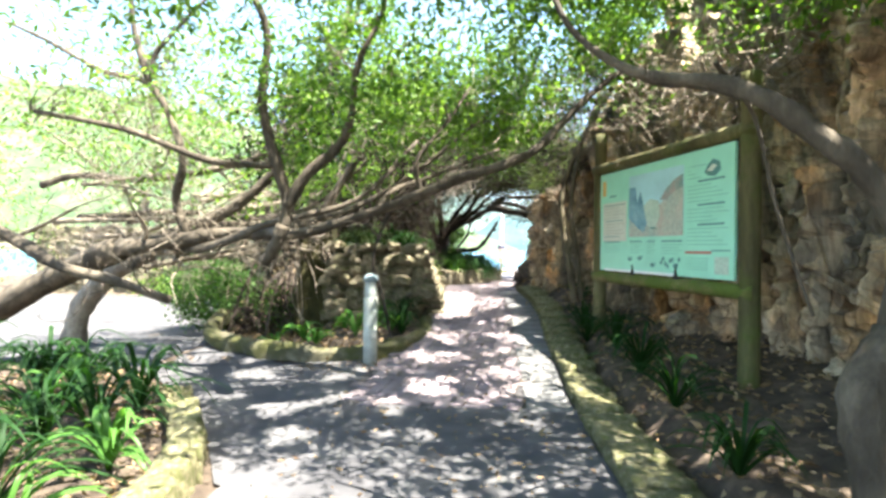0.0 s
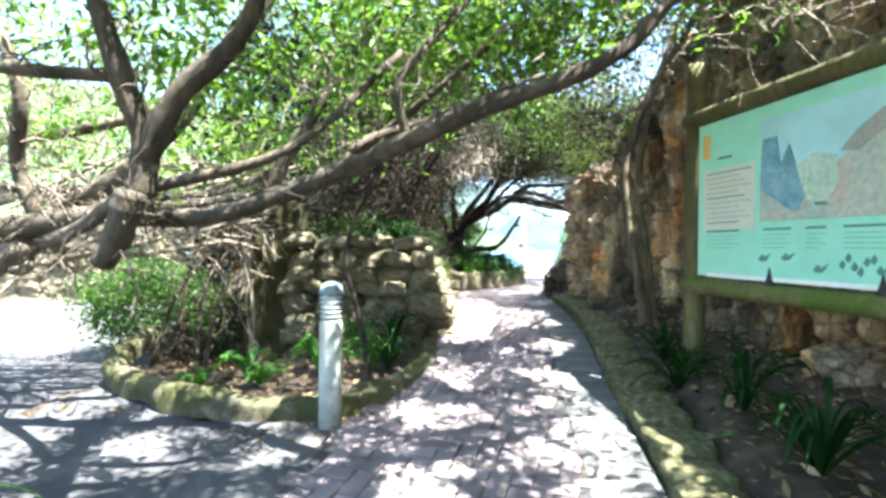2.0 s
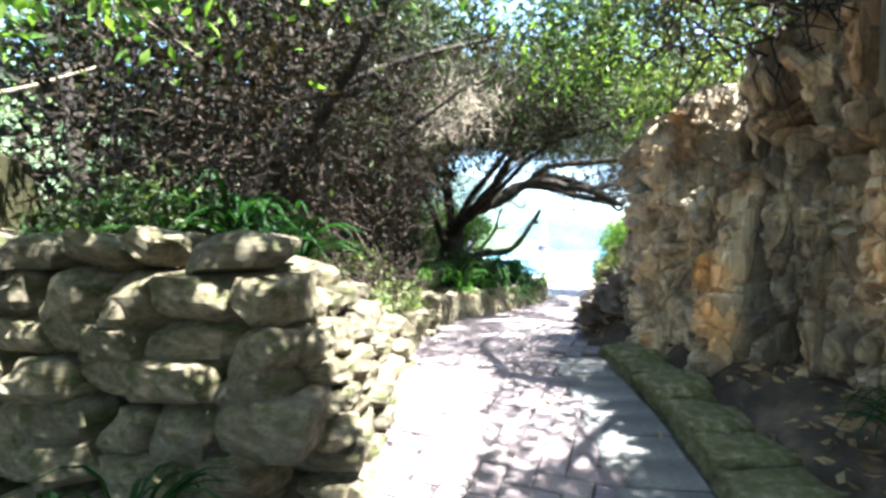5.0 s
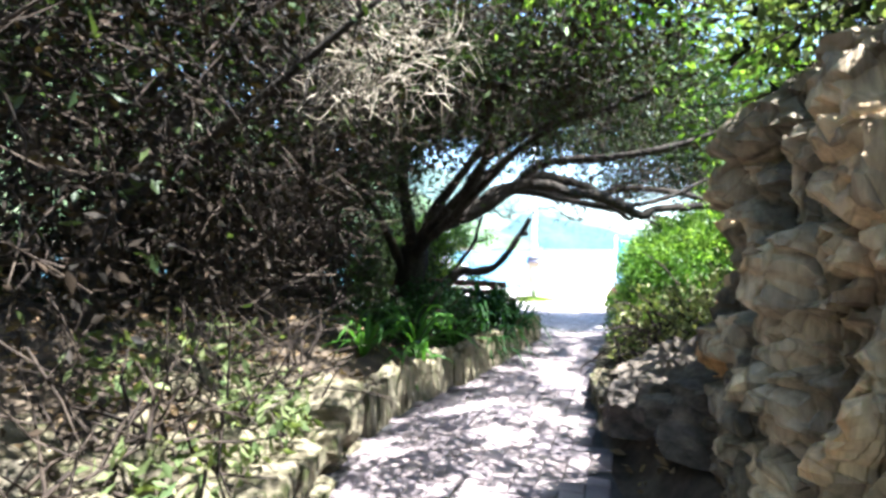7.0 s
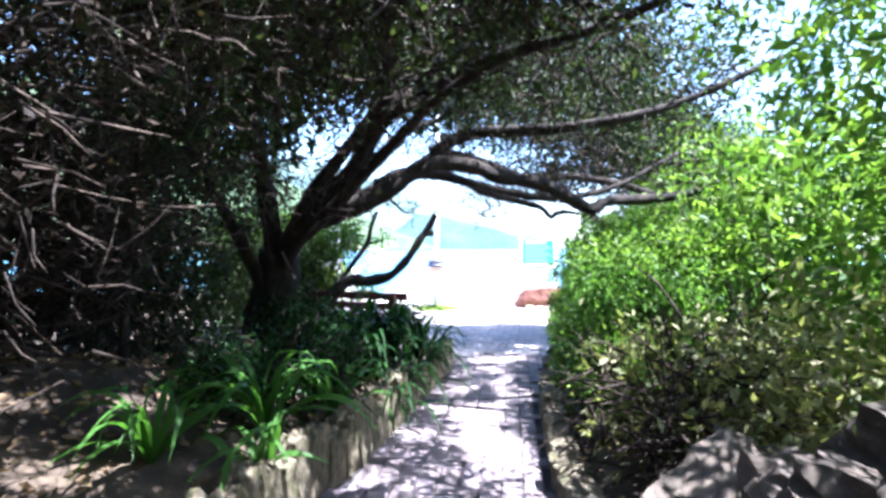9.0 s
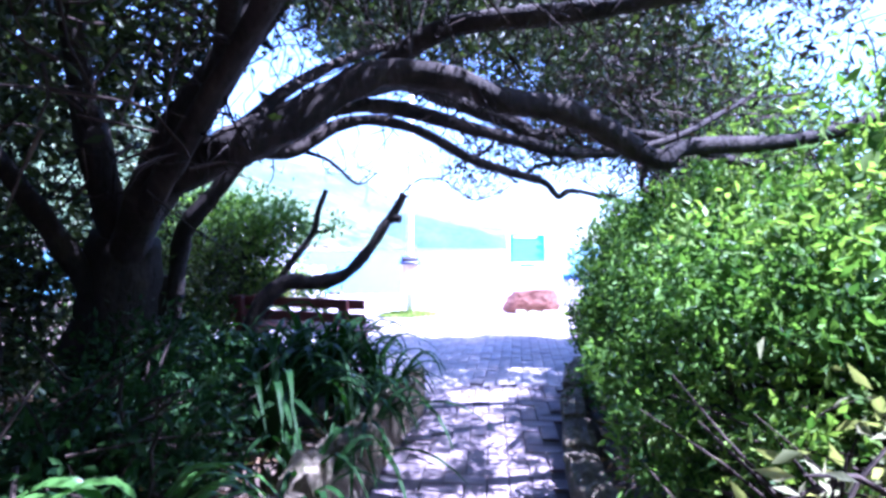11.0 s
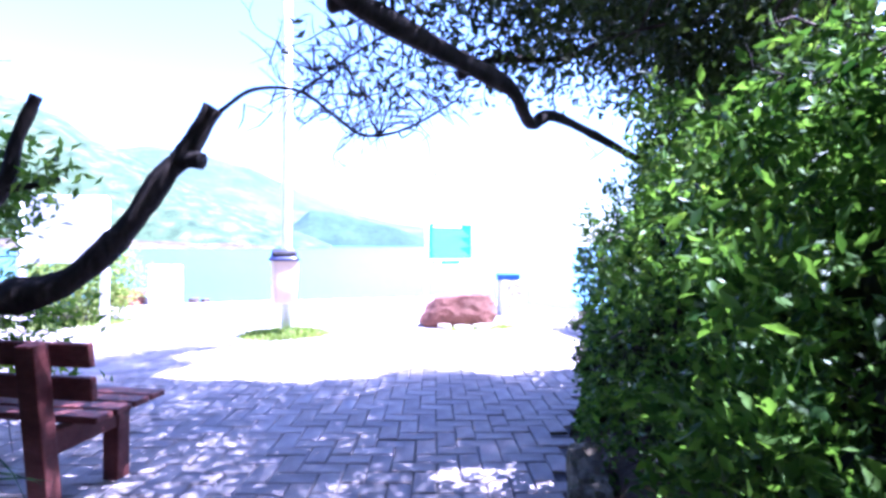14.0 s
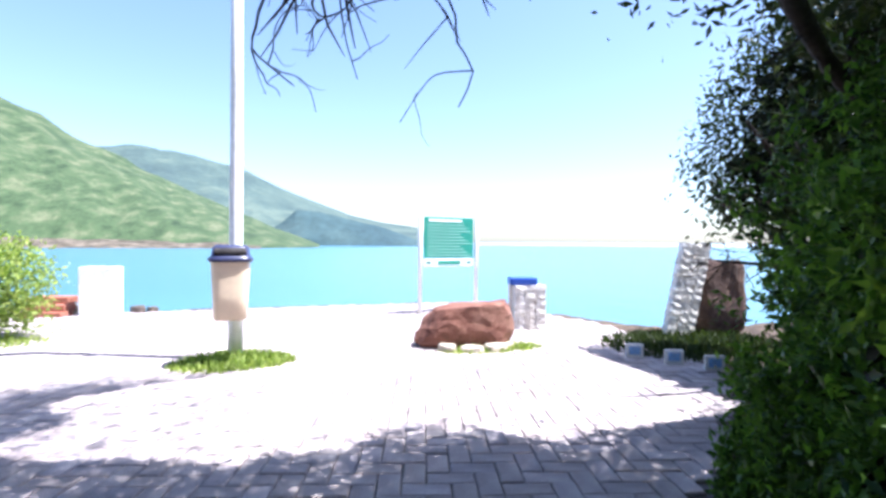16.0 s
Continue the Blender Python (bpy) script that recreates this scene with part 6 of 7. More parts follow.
tagged(part("twig_tangle", twig_mesh("twig_tangle", [((-0.35, 13.35, 3.0), (0.5, 0.5, 0.4), 60, 14, 0.12, 0.2)], "twig", 0.22, 0.007, 91, clear=in_way), pale), "bleached thin twigs", kind="stuff")


# ---- strap-leaved plants ----
def strap_leaf(name, mat, length, width, rise_, seed):
    rng = np.random.default_rng(seed)
    n = 7
    verts, faces = [], []
    for i in range(n + 1):
        f = i / n
        y = length * (f * 0.75 + 0.1 * f * f)
        z = rise_ * length * (1.5 * f - 1.25 * f * f)
        w = width * (0.75 + 0.5 * f) * (1 - f ** 3.0)
        verts += [(-w / 2, y, z + 0.25 * w), (0, y, z), (w / 2, y, z + 0.25 * w)]
    for i in range(n):
        a = i * 3
        faces += [(a, a + 1, a + 4, a + 3), (a + 1, a + 2, a + 5, a + 4)]
    return mesh_of(name, verts, faces, mat)


def strap_clump(mat, label, n, length, seed, width=0.035, group="strap-leaved plants"):
    rng = np.random.default_rng(seed)
    c = base("strap_leaf_plant", (0, 0, 0), label, "plant", group)
    kinds = [strap_leaf("leaf", mat, length * k, width, r, seed + j) for j, (k, r) in enumerate(((1.0, 1.0), (0.85, 1.4), (0.75, 1.75), (1.0, 0.7)))]
    for k in range(n):
        ob = part("leaf", kinds[rng.integers(4)], c, "", True)
        ob.matrix_basis = Matrix.LocRotScale((0, 0, 0), Euler((rng.normal(0.12, 0.15), rng.normal(0, 0.2), rng.uniform(0, 6.28))), [rng.uniform(0.8, 1.15)] * 3)
    return c


dark_clump = strap_clump("strap", "clump of dark green strap leaves", 34, 0.66, 1, 0.032)
light_clump = strap_clump("strap_young", "clump of bright green young strap leaves", 20, 0.5, 2, 0.036)
broad_clump = strap_clump("strap_young", "tuft of short broad green leaves", 11, 0.38, 3, 0.07)


def plant(kind, x, y, s, z=None):
    rngp = random.Random(int(x * 1000) + int(y * 77))
    ob = copy_thing(kind, pose(0, 0, 0))
    ob.matrix_basis = Matrix.LocRotScale((x, y, lie(x, y) - 0.01 if z is None else z), Euler((0, 0, rngp.uniform(0, 6.28))), (s, s, s))
    return ob


for x, y, s in ((0.95, 14.35, 1.0), (1.15, 15.0, 1.05), (0.75, 14.9, 1.1), (1.32, 15.55, 0.95), (0.85, 15.6, 1.1), (0.4, 15.4, 1.0), (1.0, 16.1, 0.75), (0.5, 16.3, 1.0), (0.1, 15.9, 1.0), (0.65, 16.8, 0.9), (1.25, 15.85, 0.75), (0.7, 15.3, 1.1), (1.0, 15.7, 1.1), (0.2, 16.6, 1.0), (0.05, 15.2, 1.0)):
    plant(dark_clump, x, y, s * (1.2 if x > 0.6 and y > 15.2 else 1.0))
for x, y, s in ((0.35, 12.95, 1.0), (0.25, 13.35, 1.1), (-0.1, 12.8, 0.9), (0.6, 13.75, 1.0)):
    plant(light_clump, x, y, s * 1.15)
for x, y, s in ((-2.4, 3.9, 1.0), (-2.9, 4.4, 1.0), (-1.9, 4.4, 0.9), (-3.3, 3.8, 1.1), (-2.6, 5.1, 1.0), (-3.6, 4.9, 1.1), (-1.7, 3.4, 0.9), (-2.3, 3.0, 1.0), (-1.5, 2.6, 0.9), (-2.0, 5.0, 1.0), (-2.75, 5.4, 1.0), (-1.5, 3.95, 0.9), (-2.2, 4.3, 1.0), (-3.1, 5.4, 1.0), (-2.9, 3.4, 1.0), (-3.9, 5.6, 1.0), (-1.45, 3.2, 0.8)):
    plant(dark_clump if (x * 7) % 2 < 1 else light_clump, x, y, s * 1.1)
for x, y, s in ((-1.75, 7.2, 0.9), (-1.2, 7.1, 0.9), (-0.75, 7.2, 1.0), (-0.35, 7.3, 0.9), (-0.55, 7.65, 1.0), (-1.0, 7.7, 0.8)):
    plant(broad_clump if x < -0.9 else light_clump, x, y, s * 0.85)
for x, y, s in ((-0.25, 7.7, 0.9), (-0.2, 7.25, 0.8), (1.95, 6.9, 0.9), (2.1, 6.3, 1.0), (2.1, 5.6, 1.0), (2.0, 7.3, 0.8), (2.0, 4.6, 0.9), (2.2, 8.3, 0.7), (1.9, 3.6, 0.8)):
    plant(dark_clump, x, y, s * 0.85)
for x, y, s in ((-1.2, 8.4, 0.45), (-0.9, 8.78, 0.8), (-0.5, 8.75, 0.8), (-0.3, 8.55, 0.6), (-0.62, 8.42, 0.5), (-0.25, 8.95, 0.6), (-0.75, 9.0, 0.8)):
    plant(dark_clump, x, y, s * 1.15, 1.17)
for c in (dark_clump, light_clump, broad_clump):
    c.matrix_basis = Matrix.Translation({dark_clump: (-1.3, 16.6, lie(-1.3, 16.6)), light_clump: (-3.2, 3.1, lie(-3.2, 3.1)), broad_clump: (-1.45, 7.45, lie(-1.45, 7.45))}[c])


# ---- bollard light ----
boll = base("bollard_light", (-0.42, 6.39, 0.0), "pale grey round bollard light with a domed blue-grey cap", "bollard")
part("post", lathe("post", ((0.073, -0.02), (0.073, 0.4), (0.073, 0.755), (0.069, 0.765), (0.062, 0.77)), "bollard", 24, (-0.42, 6.39, 0)), boll)
lens = part("lens", lathe("lens", ((0.056, 0.765), (0.056, 0.93)), "lamp_glass", 24, (-0.42, 6.39, 0)), boll, "frosted lamp lens")
for k in range(5):
    z = 0.785 + k * 0.03
    part("louvre", lathe("louvre", ((0.057, z), (0.072, z + 0.002), (0.072, z + 0.008), (0.057, z + 0.012)), "bollard", 24, (-0.42, 6.39, 0)), lens)
part("cap", lathe("cap", ((0.074, 0.93), (0.078, 0.94), (0.076, 0.965), (0.062, 0.992), (0.033, 1.008), (0.004, 1.013)), "cap", 24, (-0.42, 6.39, 0)), boll, "domed blue-grey cap")

# ---- information board ----
P0, P1 = Vector((2.13, 7.0, 0)), Vector((2.63, 5.06, 0))
run = (P1 - P0).normalized()
face = Vector((-run.y, run.x, 0)) * -1
if face.x > 0:
    face = -face
BW = (P1 - P0).length
frame_b = Matrix((( run.x, face.x, 0, P0.x), (run.y, face.y, 0, P0.y), (0, 0, 1, 0), (0, 0, 0, 1)))
info = base("information_board", (2.38, 6.03, 0.2), "mint green information board in a mossy timber pole frame", "sign")


def bx(name, s0, s1, z0, z1, d0, d1, mat, parent, label="", bevel=0.002):
    me = box_mesh(name, (s1 - s0, d1 - d0, z1 - z0), mat, bevel, frame_b @ Matrix.Translation(((s0 + s1) / 2, (d0 + d1) / 2, (z0 + z1) / 2)), 1)
    return part(name, me, parent, label)


for s in (-0.1, BW + 0.1):
    q = frame_b @ Vector((s, -0.03, 0))
    part("post", limb_mesh("post", [(q.x, q.y, 0.1), (q.x, q.y, 1.0), (q.x, q.y, 1.9), (q.x, q.y, 2.62)], 0.075, 0.07, "pole_wood", 12, 0.02, 5), info, "round mossy timber post")
for z, m in ((2.2, "pole_wood"), (0.98, "rail_wood")):
    a, b = frame_b @ Vector((-0.16, -0.01, z)), frame_b @ Vector((BW + 0.16, -0.01, z))
    part("rail", limb_mesh("rail", [a, a.lerp(b, 0.33), a.lerp(b, 0.66), b], 0.065, 0.06, m, 12, 0.03, 6), info, "round mossy timber rail")
panel = bx("panel", 0.0, BW, 1.06, 2.13, -0.01, 0.02, "board", info, "mint green printed panel")
U = BW / 2.0


def ink(s0, s1, z0, z1, mat, name="print", d=0.024):
    bx(name, s0 * U, s1 * U, z0, z1, 0.018, d, mat, panel, bevel=0)


# left column: orange mark, pale text block; middle: painted view; right: text; strip of notes below
ink(0.05, 0.12, 1.88, 2.05, "board_orange")
ink(0.06, 0.53, 1.38, 1.80, "board_pale")
for k in range(11):
    ink(0.1, 0.5 - 0.05 * ((k * 5) % 3), 1.765 - k * 0.034, 1.773 - k * 0.034, "board_ink" if k % 5 == 0 else "board_tan", d=0.027)
ink(0.2, 0.33, 1.86, 1.875, "board_ink")
ink(0.58, 1.42, 1.42, 2.04, "board_sky")


def shape(pts, mat, d):
    me = poly_mesh("print", [(x * U, z) for x, z in pts], mat, frame_b @ Matrix.Translation((0, d, 0)))
    part("print", me, panel)


shape(((0.58, 1.42), (1.42, 1.42), (1.42, 1.86), (1.3, 1.84), (1.2, 1.78), (1.1, 1.72), (0.95, 1.74), (0.85, 1.7), (0.58, 1.62)), "board_map", 0.025)
shape(((0.58, 1.62), (0.6, 1.92), (0.7, 1.92), (0.73, 1.75), (0.79, 1.86), (0.84, 1.72), (0.9, 1.55), (0.84, 1.46), (0.76, 1.5)), "board_blue", 0.029)
shape(((0.84, 1.72), (0.95, 1.78), (1.08, 1.75), (1.1, 1.6), (1.03, 1.5), (0.96, 1.48), (0.9, 1.55)), "board_valley", 0.029)
shape(((1.1, 1.76), (1.2, 1.86), (1.32, 1.93), (1.42, 1.96), (1.42, 1.84), (1.3, 1.82), (1.2, 1.75)), "board_ridge", 0.029)
ink(0.96, 1.03, 1.49, 1.51, "board_ink", d=0.034)
for a, b in ((0.1, 0.4), (0.6, 0.8), (0.9, 1.02), (1.12, 1.4)):
    ink(a, b, 1.365, 1.378, "board_ink")
    for j in range(4):
        ink(a, b - 0.04 * (j % 2), 1.335 - j * 0.026, 1.342 - j * 0.026, "board_green")
for a, z in ((0.74, 1.2), (0.95, 1.14), (0.57, 1.19)):
    shape(((a, z), (a + 0.03, z + 0.03), (a + 0.05, z + 0.012), (a + 0.09, z + 0.035), (a + 0.06, z - 0.01), (a + 0.02, z - 0.015)), "board_ink", 0.025)
for k in range(9):
    a, z = 1.1 + 0.032 * k, 1.17 + 0.035 * math.sin(k * 1.7)
    shape(((a, z), (a + 0.02, z + 0.03), (a + 0.035, z + 0.005), (a + 0.02, z - 0.02)), "board_ink", 0.025)
for k in range(22):
    z = 2.0 - k * 0.033
    if k in (4, 10, 15):
        ink(1.6, 1.9, z - 0.008, z + 0.008, "board_ink")
    elif z > 1.32:
        ink(1.47, 1.94 - 0.06 * ((k * 7) % 4) - (0.25 if z > 1.86 else 0), z - 0.004, z + 0.004, "board_green")
ink(1.45, 1.76, 1.262, 1.282, "board_red", d=0.026)
ink(1.76, 1.96, 1.285, 1.295, "board_ink", d=0.026)
for k in range(5):
    ink(1.47, 1.72, 1.22 - k * 0.024, 1.227 - k * 0.024, "board_green")
ink(1.8, 1.95, 1.1, 1.24, "board_valley")
shape(((1.68, 1.93), (1.72, 1.99), (1.78, 2.03), (1.85, 2.0), (1.86, 1.93), (1.8, 1.89), (1.73, 1.9)), "board_ink", 0.025)
shape(((1.71, 1.94), (1.78, 1.99), (1.83, 1.97), (1.77, 1.93)), "board_pale", 0.03)
bx("notice_strip", 0.1 * U, 1.3 * U, 1.055, 1.082, 0.02, 0.026, "white", info, "torn white strip")
for s in (0.66, 1.33):
    shape_me = poly_mesh("clip", [(s * U - 0.035, 1.03), (s * U + 0.035, 1.03), (s * U + 0.012, 1.09), (s * U, 1.14), (s * U - 0.012, 1.09)], "mortar", frame_b @ Matrix.Translation((0, 0.028, 0)), 0.008)
    part("clip", shape_me, info, "dark pointed bracket")

# ---- bench ----
bench = base("park_bench", (1.24, 17.3, rise(17.3)), "red-brown slatted timber bench seen from behind", "bench")
bf = Matrix.Translation((1.2, 17.3, rise(17.4) - 0.02)) @ Matrix.Rotation(math.atan2(0.42, -0.9), 4, "Z")
# local x runs along the bench away from its end, local -y is forward


def bb(name, size, at, parent=bench, label="", tilt=0.0, mat="bench_wood"):
    return part(name, box_mesh(name, size, mat, 0.008, bf @ Matrix.Translation(at) @ Matrix.Rotation(tilt, 4, "X")), parent, label)


for s in (0.17, 1.35):
    bb("leg", (0.09, 0.07, 0.78), (s, 0.05, 0.37), tilt=-0.1)
    bb("leg", (0.08, 0.08, 0.4), (s, -0.36, 0.2))
    bb("arm_support", (0.07, 0.46, 0.1), (s, -0.17, 0.34))
for z, d in ((0.70, 0.0), (0.56, -0.015)):
    bb("back_slat", (1.55, 0.032, 0.1), (0.76, d, z), tilt=-0.1)
for k in range(4):
    bb("seat_slat", (1.55, 0.095, 0.03), (0.76, -0.07 - 0.112 * k, 0.425))

# ---- lamp post with bin, ringed by grass ----
lamp = base("lamp_post", (2.06, 21.78, 0.28), "tall white lamp post with a small lamp head", "lamp post")
part("pole", lathe("pole", ((0.068, 0.0), (0.068, 0.9), (0.062, 1.0), (0.057, 2.6), (0.05, 4.62), (0.02, 4.65)), "white", 20, (2.06, 21.78, 0.26)), lamp)
part("lamp_head", box_mesh("lamp_head", (0.46, 0.16, 0.09), "steel", 0.03, Matrix.Translation((1.88, 21.78, 4.9))), lamp, "grey lamp head")
bin_ = base("litter_bin", (2.0, 21.52, 0.5), "cream plastic litter bin with a navy hood, fixed to the post", "bin")


def loft(name, sections, mat, segs=28, sq=4.0, at=(0, 0, 0)):
    """Rounded-square sections (half width, half depth, z, shift in y)."""
    verts, faces = [], []
    for hw, hd, z, sh in sections:
        for k in range(segs):
            a = 2 * math.pi * k / segs
            c, s = math.cos(a), math.sin(a)
            verts.append((at[0] + hw * math.copysign(abs(c) ** (2 / sq), c), at[1] + sh + hd * math.copysign(abs(s) ** (2 / sq), s), at[2] + z))
    for i in range(len(sections) - 1):
        for k in range(segs):
            k2 = (k + 1) % segs
            faces.append((i * segs + k, i * segs + k2, (i + 1) * segs + k2, (i + 1) * segs + k))
    faces.append(tuple(range(segs))[::-1])
    faces.append(tuple((len(sections) - 1) * segs + k for k in range(segs)))
    return mesh_of(name, verts, faces, mat)


BA = (2.03, 21.5, 0.05)
part("body", loft("body", ((0.125, 0.105, 0.68, 0), (0.142, 0.12, 0.695, 0), (0.15, 0.13, 0.9, 0), (0.165, 0.145, 1.2, 0), (0.165, 0.145, 1.21, 0)), "cream", at=BA), bin_)
hood = part("hood", loft("hood", ((0.17, 0.15, 1.2, 0), (0.188, 0.165, 1.205, 0), (0.188, 0.165, 1.235, 0), (0.165, 0.145, 1.25, 0.01), (0.152, 0.125, 1.33, 0.02), (0.125, 0.09, 1.35, 0.03)), "navy", at=BA), bin_, "navy blue hood")
# no hollow is cut; a solid dark piece shows the slot's shade
part("opening", loft("opening", ((0.13, 0.03, 1.262, -0.105), (0.14, 0.035, 1.29, -0.1), (0.125, 0.03, 1.325, -0.09)), "mortar", at=BA), hood, "solid dark insert painting the shade inside the slot")
part("bracket", box_mesh("bracket", (0.1, 0.14, 0.05), "steel", 0.004, Matrix.Translation((2.04, 21.68, 0.9))), bin_, "steel bracket")


def grass(name, label, at, radii, n, h, seed, mat="grass"):
    rng = np.random.default_rng(seed)
    r, a = np.sqrt(rng.random(n)), rng.uniform(0, 6.283, n)
    x, y = at[0] + radii[0] * r * np.cos(a), at[1] + radii[1] * r * np.sin(a)
    z = np.array([lie(float(i), float(j)) for i, j in zip(x, y)])
    pos = np.stack([x, y, z], 1)
    w = np.stack([rng.normal(0, 0.5, n), rng.normal(0, 0.5, n), np.ones(n)], 1)
    s = h * rng.uniform(0.5, 1.3, n) * (1 - 0.5 * r ** 3)
    v, f = strew(LEAF_V, LEAF_F, pos, w, s, s * 0.6, rng)
    return tagged(new(name, mesh_of(name, v, f, mat, False)), label, "grass", kind="stuff")


grass("grass", "ring of low green groundcover round the post", (2.05, 21.62), (0.56, 0.42), 2600, 0.11, 3)
grass("grass", "sunny yellow-green grass at the boulder's foot", (4.62, 21.5), (0.62, 0.26), 1900, 0.08, 4)
grass("grass", "green verge under the terrace bush", (-0.9, 23.3), (1.0, 0.5), 1800, 0.1, 5)
grass("grass", "shaded groundcover by the standing stones", (6.9, 21.0), (1.1, 0.9), 3000, 0.14, 6, "leaf_dark")


def boulder(name, mat, size, at, turn, seed, label, lean=0.0):
    bm = bmesh.new()
    bmesh.ops.create_icosphere(bm, subdivisions=4, radius=1)
    for v in bm.verts:
        q = v.co.copy()
        k = (abs(q.x) ** 3.5 + abs(q.y) ** 3.5 + abs(q.z) ** 3.5) ** (1 / 3.5)
        q = q / k
        n = noise.fractal(q * 1.3 + Vector((seed, 0, 0)), 0.8, 2.1, 5)
        q *= 1 + 0.12 * n
        tail = max(0.0, -q.x) * lean
        q.z = min(q.z, 0.72 + 0.1 * n)
        v.co = Vector((q.x * size[0] - tail * size[0] * (0.7 - q.z), q.y * size[1], q.z * size[2] * (1 + 0.5 * lean * q.x) - tail * 0.1))
    ob = new(name, bm_mesh(name, bm, mat))
    ob.matrix_basis = pose(*at, 0, 0, turn)
    return tagged(ob, label, "rock")


boulder("boulder", "redrock", (0.45, 0.24, 0.3), (4.46, 21.75, 0.55), -14, 2.0, "red-brown boulder lying in grass", 0.28)
boulder("standing_stone", "slab_dark", (0.36, 0.28, 0.58), (7.72, 21.55, 0.82), -20, 6.0, "dark red-brown standing rock in shade")
for x, y, w, h, k in ((4.12, 21.52, 0.2, 0.12, 3), (4.36, 21.42, 0.24, 0.1, 4), (4.62, 21.4, 0.26, 0.12, 5), (4.82, 21.5, 0.16, 0.1, 6), (-1.15, 26.0, 0.3, 0.22, 7), (-0.75, 26.1, 0.36, 0.26, 8), (-0.42, 26.05, 0.26, 0.2, 9)):
    boulder("rock", "sandy_rock", (w * 0.5, w * 0.35, h * 0.6), (x, y, lie(x, y) + h * 0.3), 40 * k, float(k), "pale sandy rock at the edge of the paving")
for x, y, w, h, k in ((0.42, 25.95, 0.26, 0.16, 11), (0.62, 26.0, 0.2, 0.12, 12)):
    boulder("rock", "rubble", (w * 0.5, w * 0.35, h * 0.6), (x, y, lie(x, y) + h * 0.3), 40 * k, float(k), "brown rock beside the concrete block")
cairn = base("memorial_slab", (7.1, 21.5, 0.3), "leaning slab of small white stones against a dark rock", "monument")
rngm = np.random.default_rng(8)
for r in range(13):
    for c in range(3):
        z = 0.3 + r * 0.09
        lay("stone", WHITES[rngm.integers(4)], cairn, (6.93 + c * 0.11 + r * 0.022, 21.45 - c * 0.035, z + 0.04), (0.115 * rngm.uniform(0.85, 1.1), 0.14, 0.088), -0.33, (0, 0.24))

tiles = base("tile_marker", (0, 0, 0), "small painted tile set on the ground by the stones", "marker", "painted tiles")
part("tile", box_mesh("tile", (0.17, 0.03, 0.15), "white", 0.006, Matrix.Translation((0, 0, 0.09))), tiles)
part("picture", box_mesh("picture", (0.11, 0.006, 0.08), "tile_blue", 0, Matrix.Translation((0, -0.017, 0.1))), tiles, "small blue painted picture")
part("foot", box_mesh("foot", (0.19, 0.08, 0.03), "concrete", 0.004, Matrix.Translation((0, 0.01, 0.015))), tiles)
tiles.matrix_basis = pose(5.78, 20.66, 0.29, 0, 0, -25)
for x, y in ((5.94, 20.31), (6.1, 20.0)):
    copy_thing(tiles, pose(x, y, 0.29, 0, 0, -25))

# ---- beach notice board, plinths ----
sign = base("notice_sign", (5.15, 24.5, 0.27), "teal green notice sign between two white posts facing the terrace", "sign")
sa, sb = Vector((4.7, 24.42, 0)), Vector((5.76, 24.62, 0))
sr = (sb - sa).normalized()
sm = Matrix(((sr.x, -sr.y, 0, sa.x), (sr.y, sr.x, 0, sa.y), (0, 0, 1, 0), (0, 0, 0, 1)))
SW = (sb - sa).length


def sg(name, s0, s1, z0, z1, d0, d1, mat, parent, label="", bevel=0.003):
    return part(name, box_mesh(name, (s1 - s0, d1 - d0, z1 - z0), mat, bevel, sm @ Matrix.Translation(((s0 + s1) / 2, (d0 + d1) / 2, (z0 + z1) / 2)), 1), parent, label)


for s in (0.0, SW):
    q = sm @ Vector((s, 0, 0.26))
    part("post", lathe("post", ((0.036, 0), (0.036, 1.7), (0.015, 1.72)), "white", 14, q), sign, "white post")
plate = sg("plate", 0.07, SW - 0.07, 1.2, 1.87, -0.015, 0.015, "teal", sign, "teal printed plate")
low_plate = sg("plate", 0.07, SW - 0.07, 1.06, 1.185, -0.012, 0.012, "print_white", sign, "pale lower plate")
sg("print", 0.32, SW - 0.32, 1.09, 1.155, -0.018, -0.011, "teal", low_plate)
for a in (0.1, SW - 0.2):
    sg("print", a, a + 0.1, 1.1, 1.145, -0.016, -0.011, "board_ink", low_plate)
sg("print", 0.14, SW - 0.3, 1.795, 1.835, -0.02, -0.014, "print_white", plate, bevel=0)
for k in range(11):
    sg("print", 0.12, SW - 0.12 - 0.07 * ((k * 5) % 4), 1.235 + k * 0.05, 1.249 + k * 0.05, -0.02, -0.014, "print_pale", plate, bevel=0)
pl = base("plinth", (5.6, 22.7, 0.28), "whitewashed stone plinth with a blue lid", "plinth")
rngp2 = np.random.default_rng(9)
for r in range(6):
    for c in range(3):
        for d in range(2):
            lay("stone", WHITES[rngp2.integers(4)], pl, (5.53 + c * 0.13 + d * 0.03, 22.62 - c * 0.043 + d * 0.2, 0.32 + r * 0.103), (0.14, 0.2, 0.106), -0.32)
part("lid", box_mesh("lid", (0.36, 0.32, 0.1), "blue", 0.02, Matrix.Translation((5.61, 22.68, 0.94)) @ Matrix.Rotation(-0.32, 4, "Z")), pl, "blue lid")
slabw = base("concrete_block", (0.0, 25.6, 0.27), "white concrete block standing at the terrace edge", "block")
part("block", box_mesh("block", (0.5, 0.3, 0.76), "white", 0.012, Matrix.Translation((-0.03, 25.7, 0.65)) @ Matrix.Rotation(-0.27, 4, "Z")), slabw)
redw = base("brick_pier", (-0.9, 26.0, 0.2), "low red masonry steps beyond the terrace", "steps")
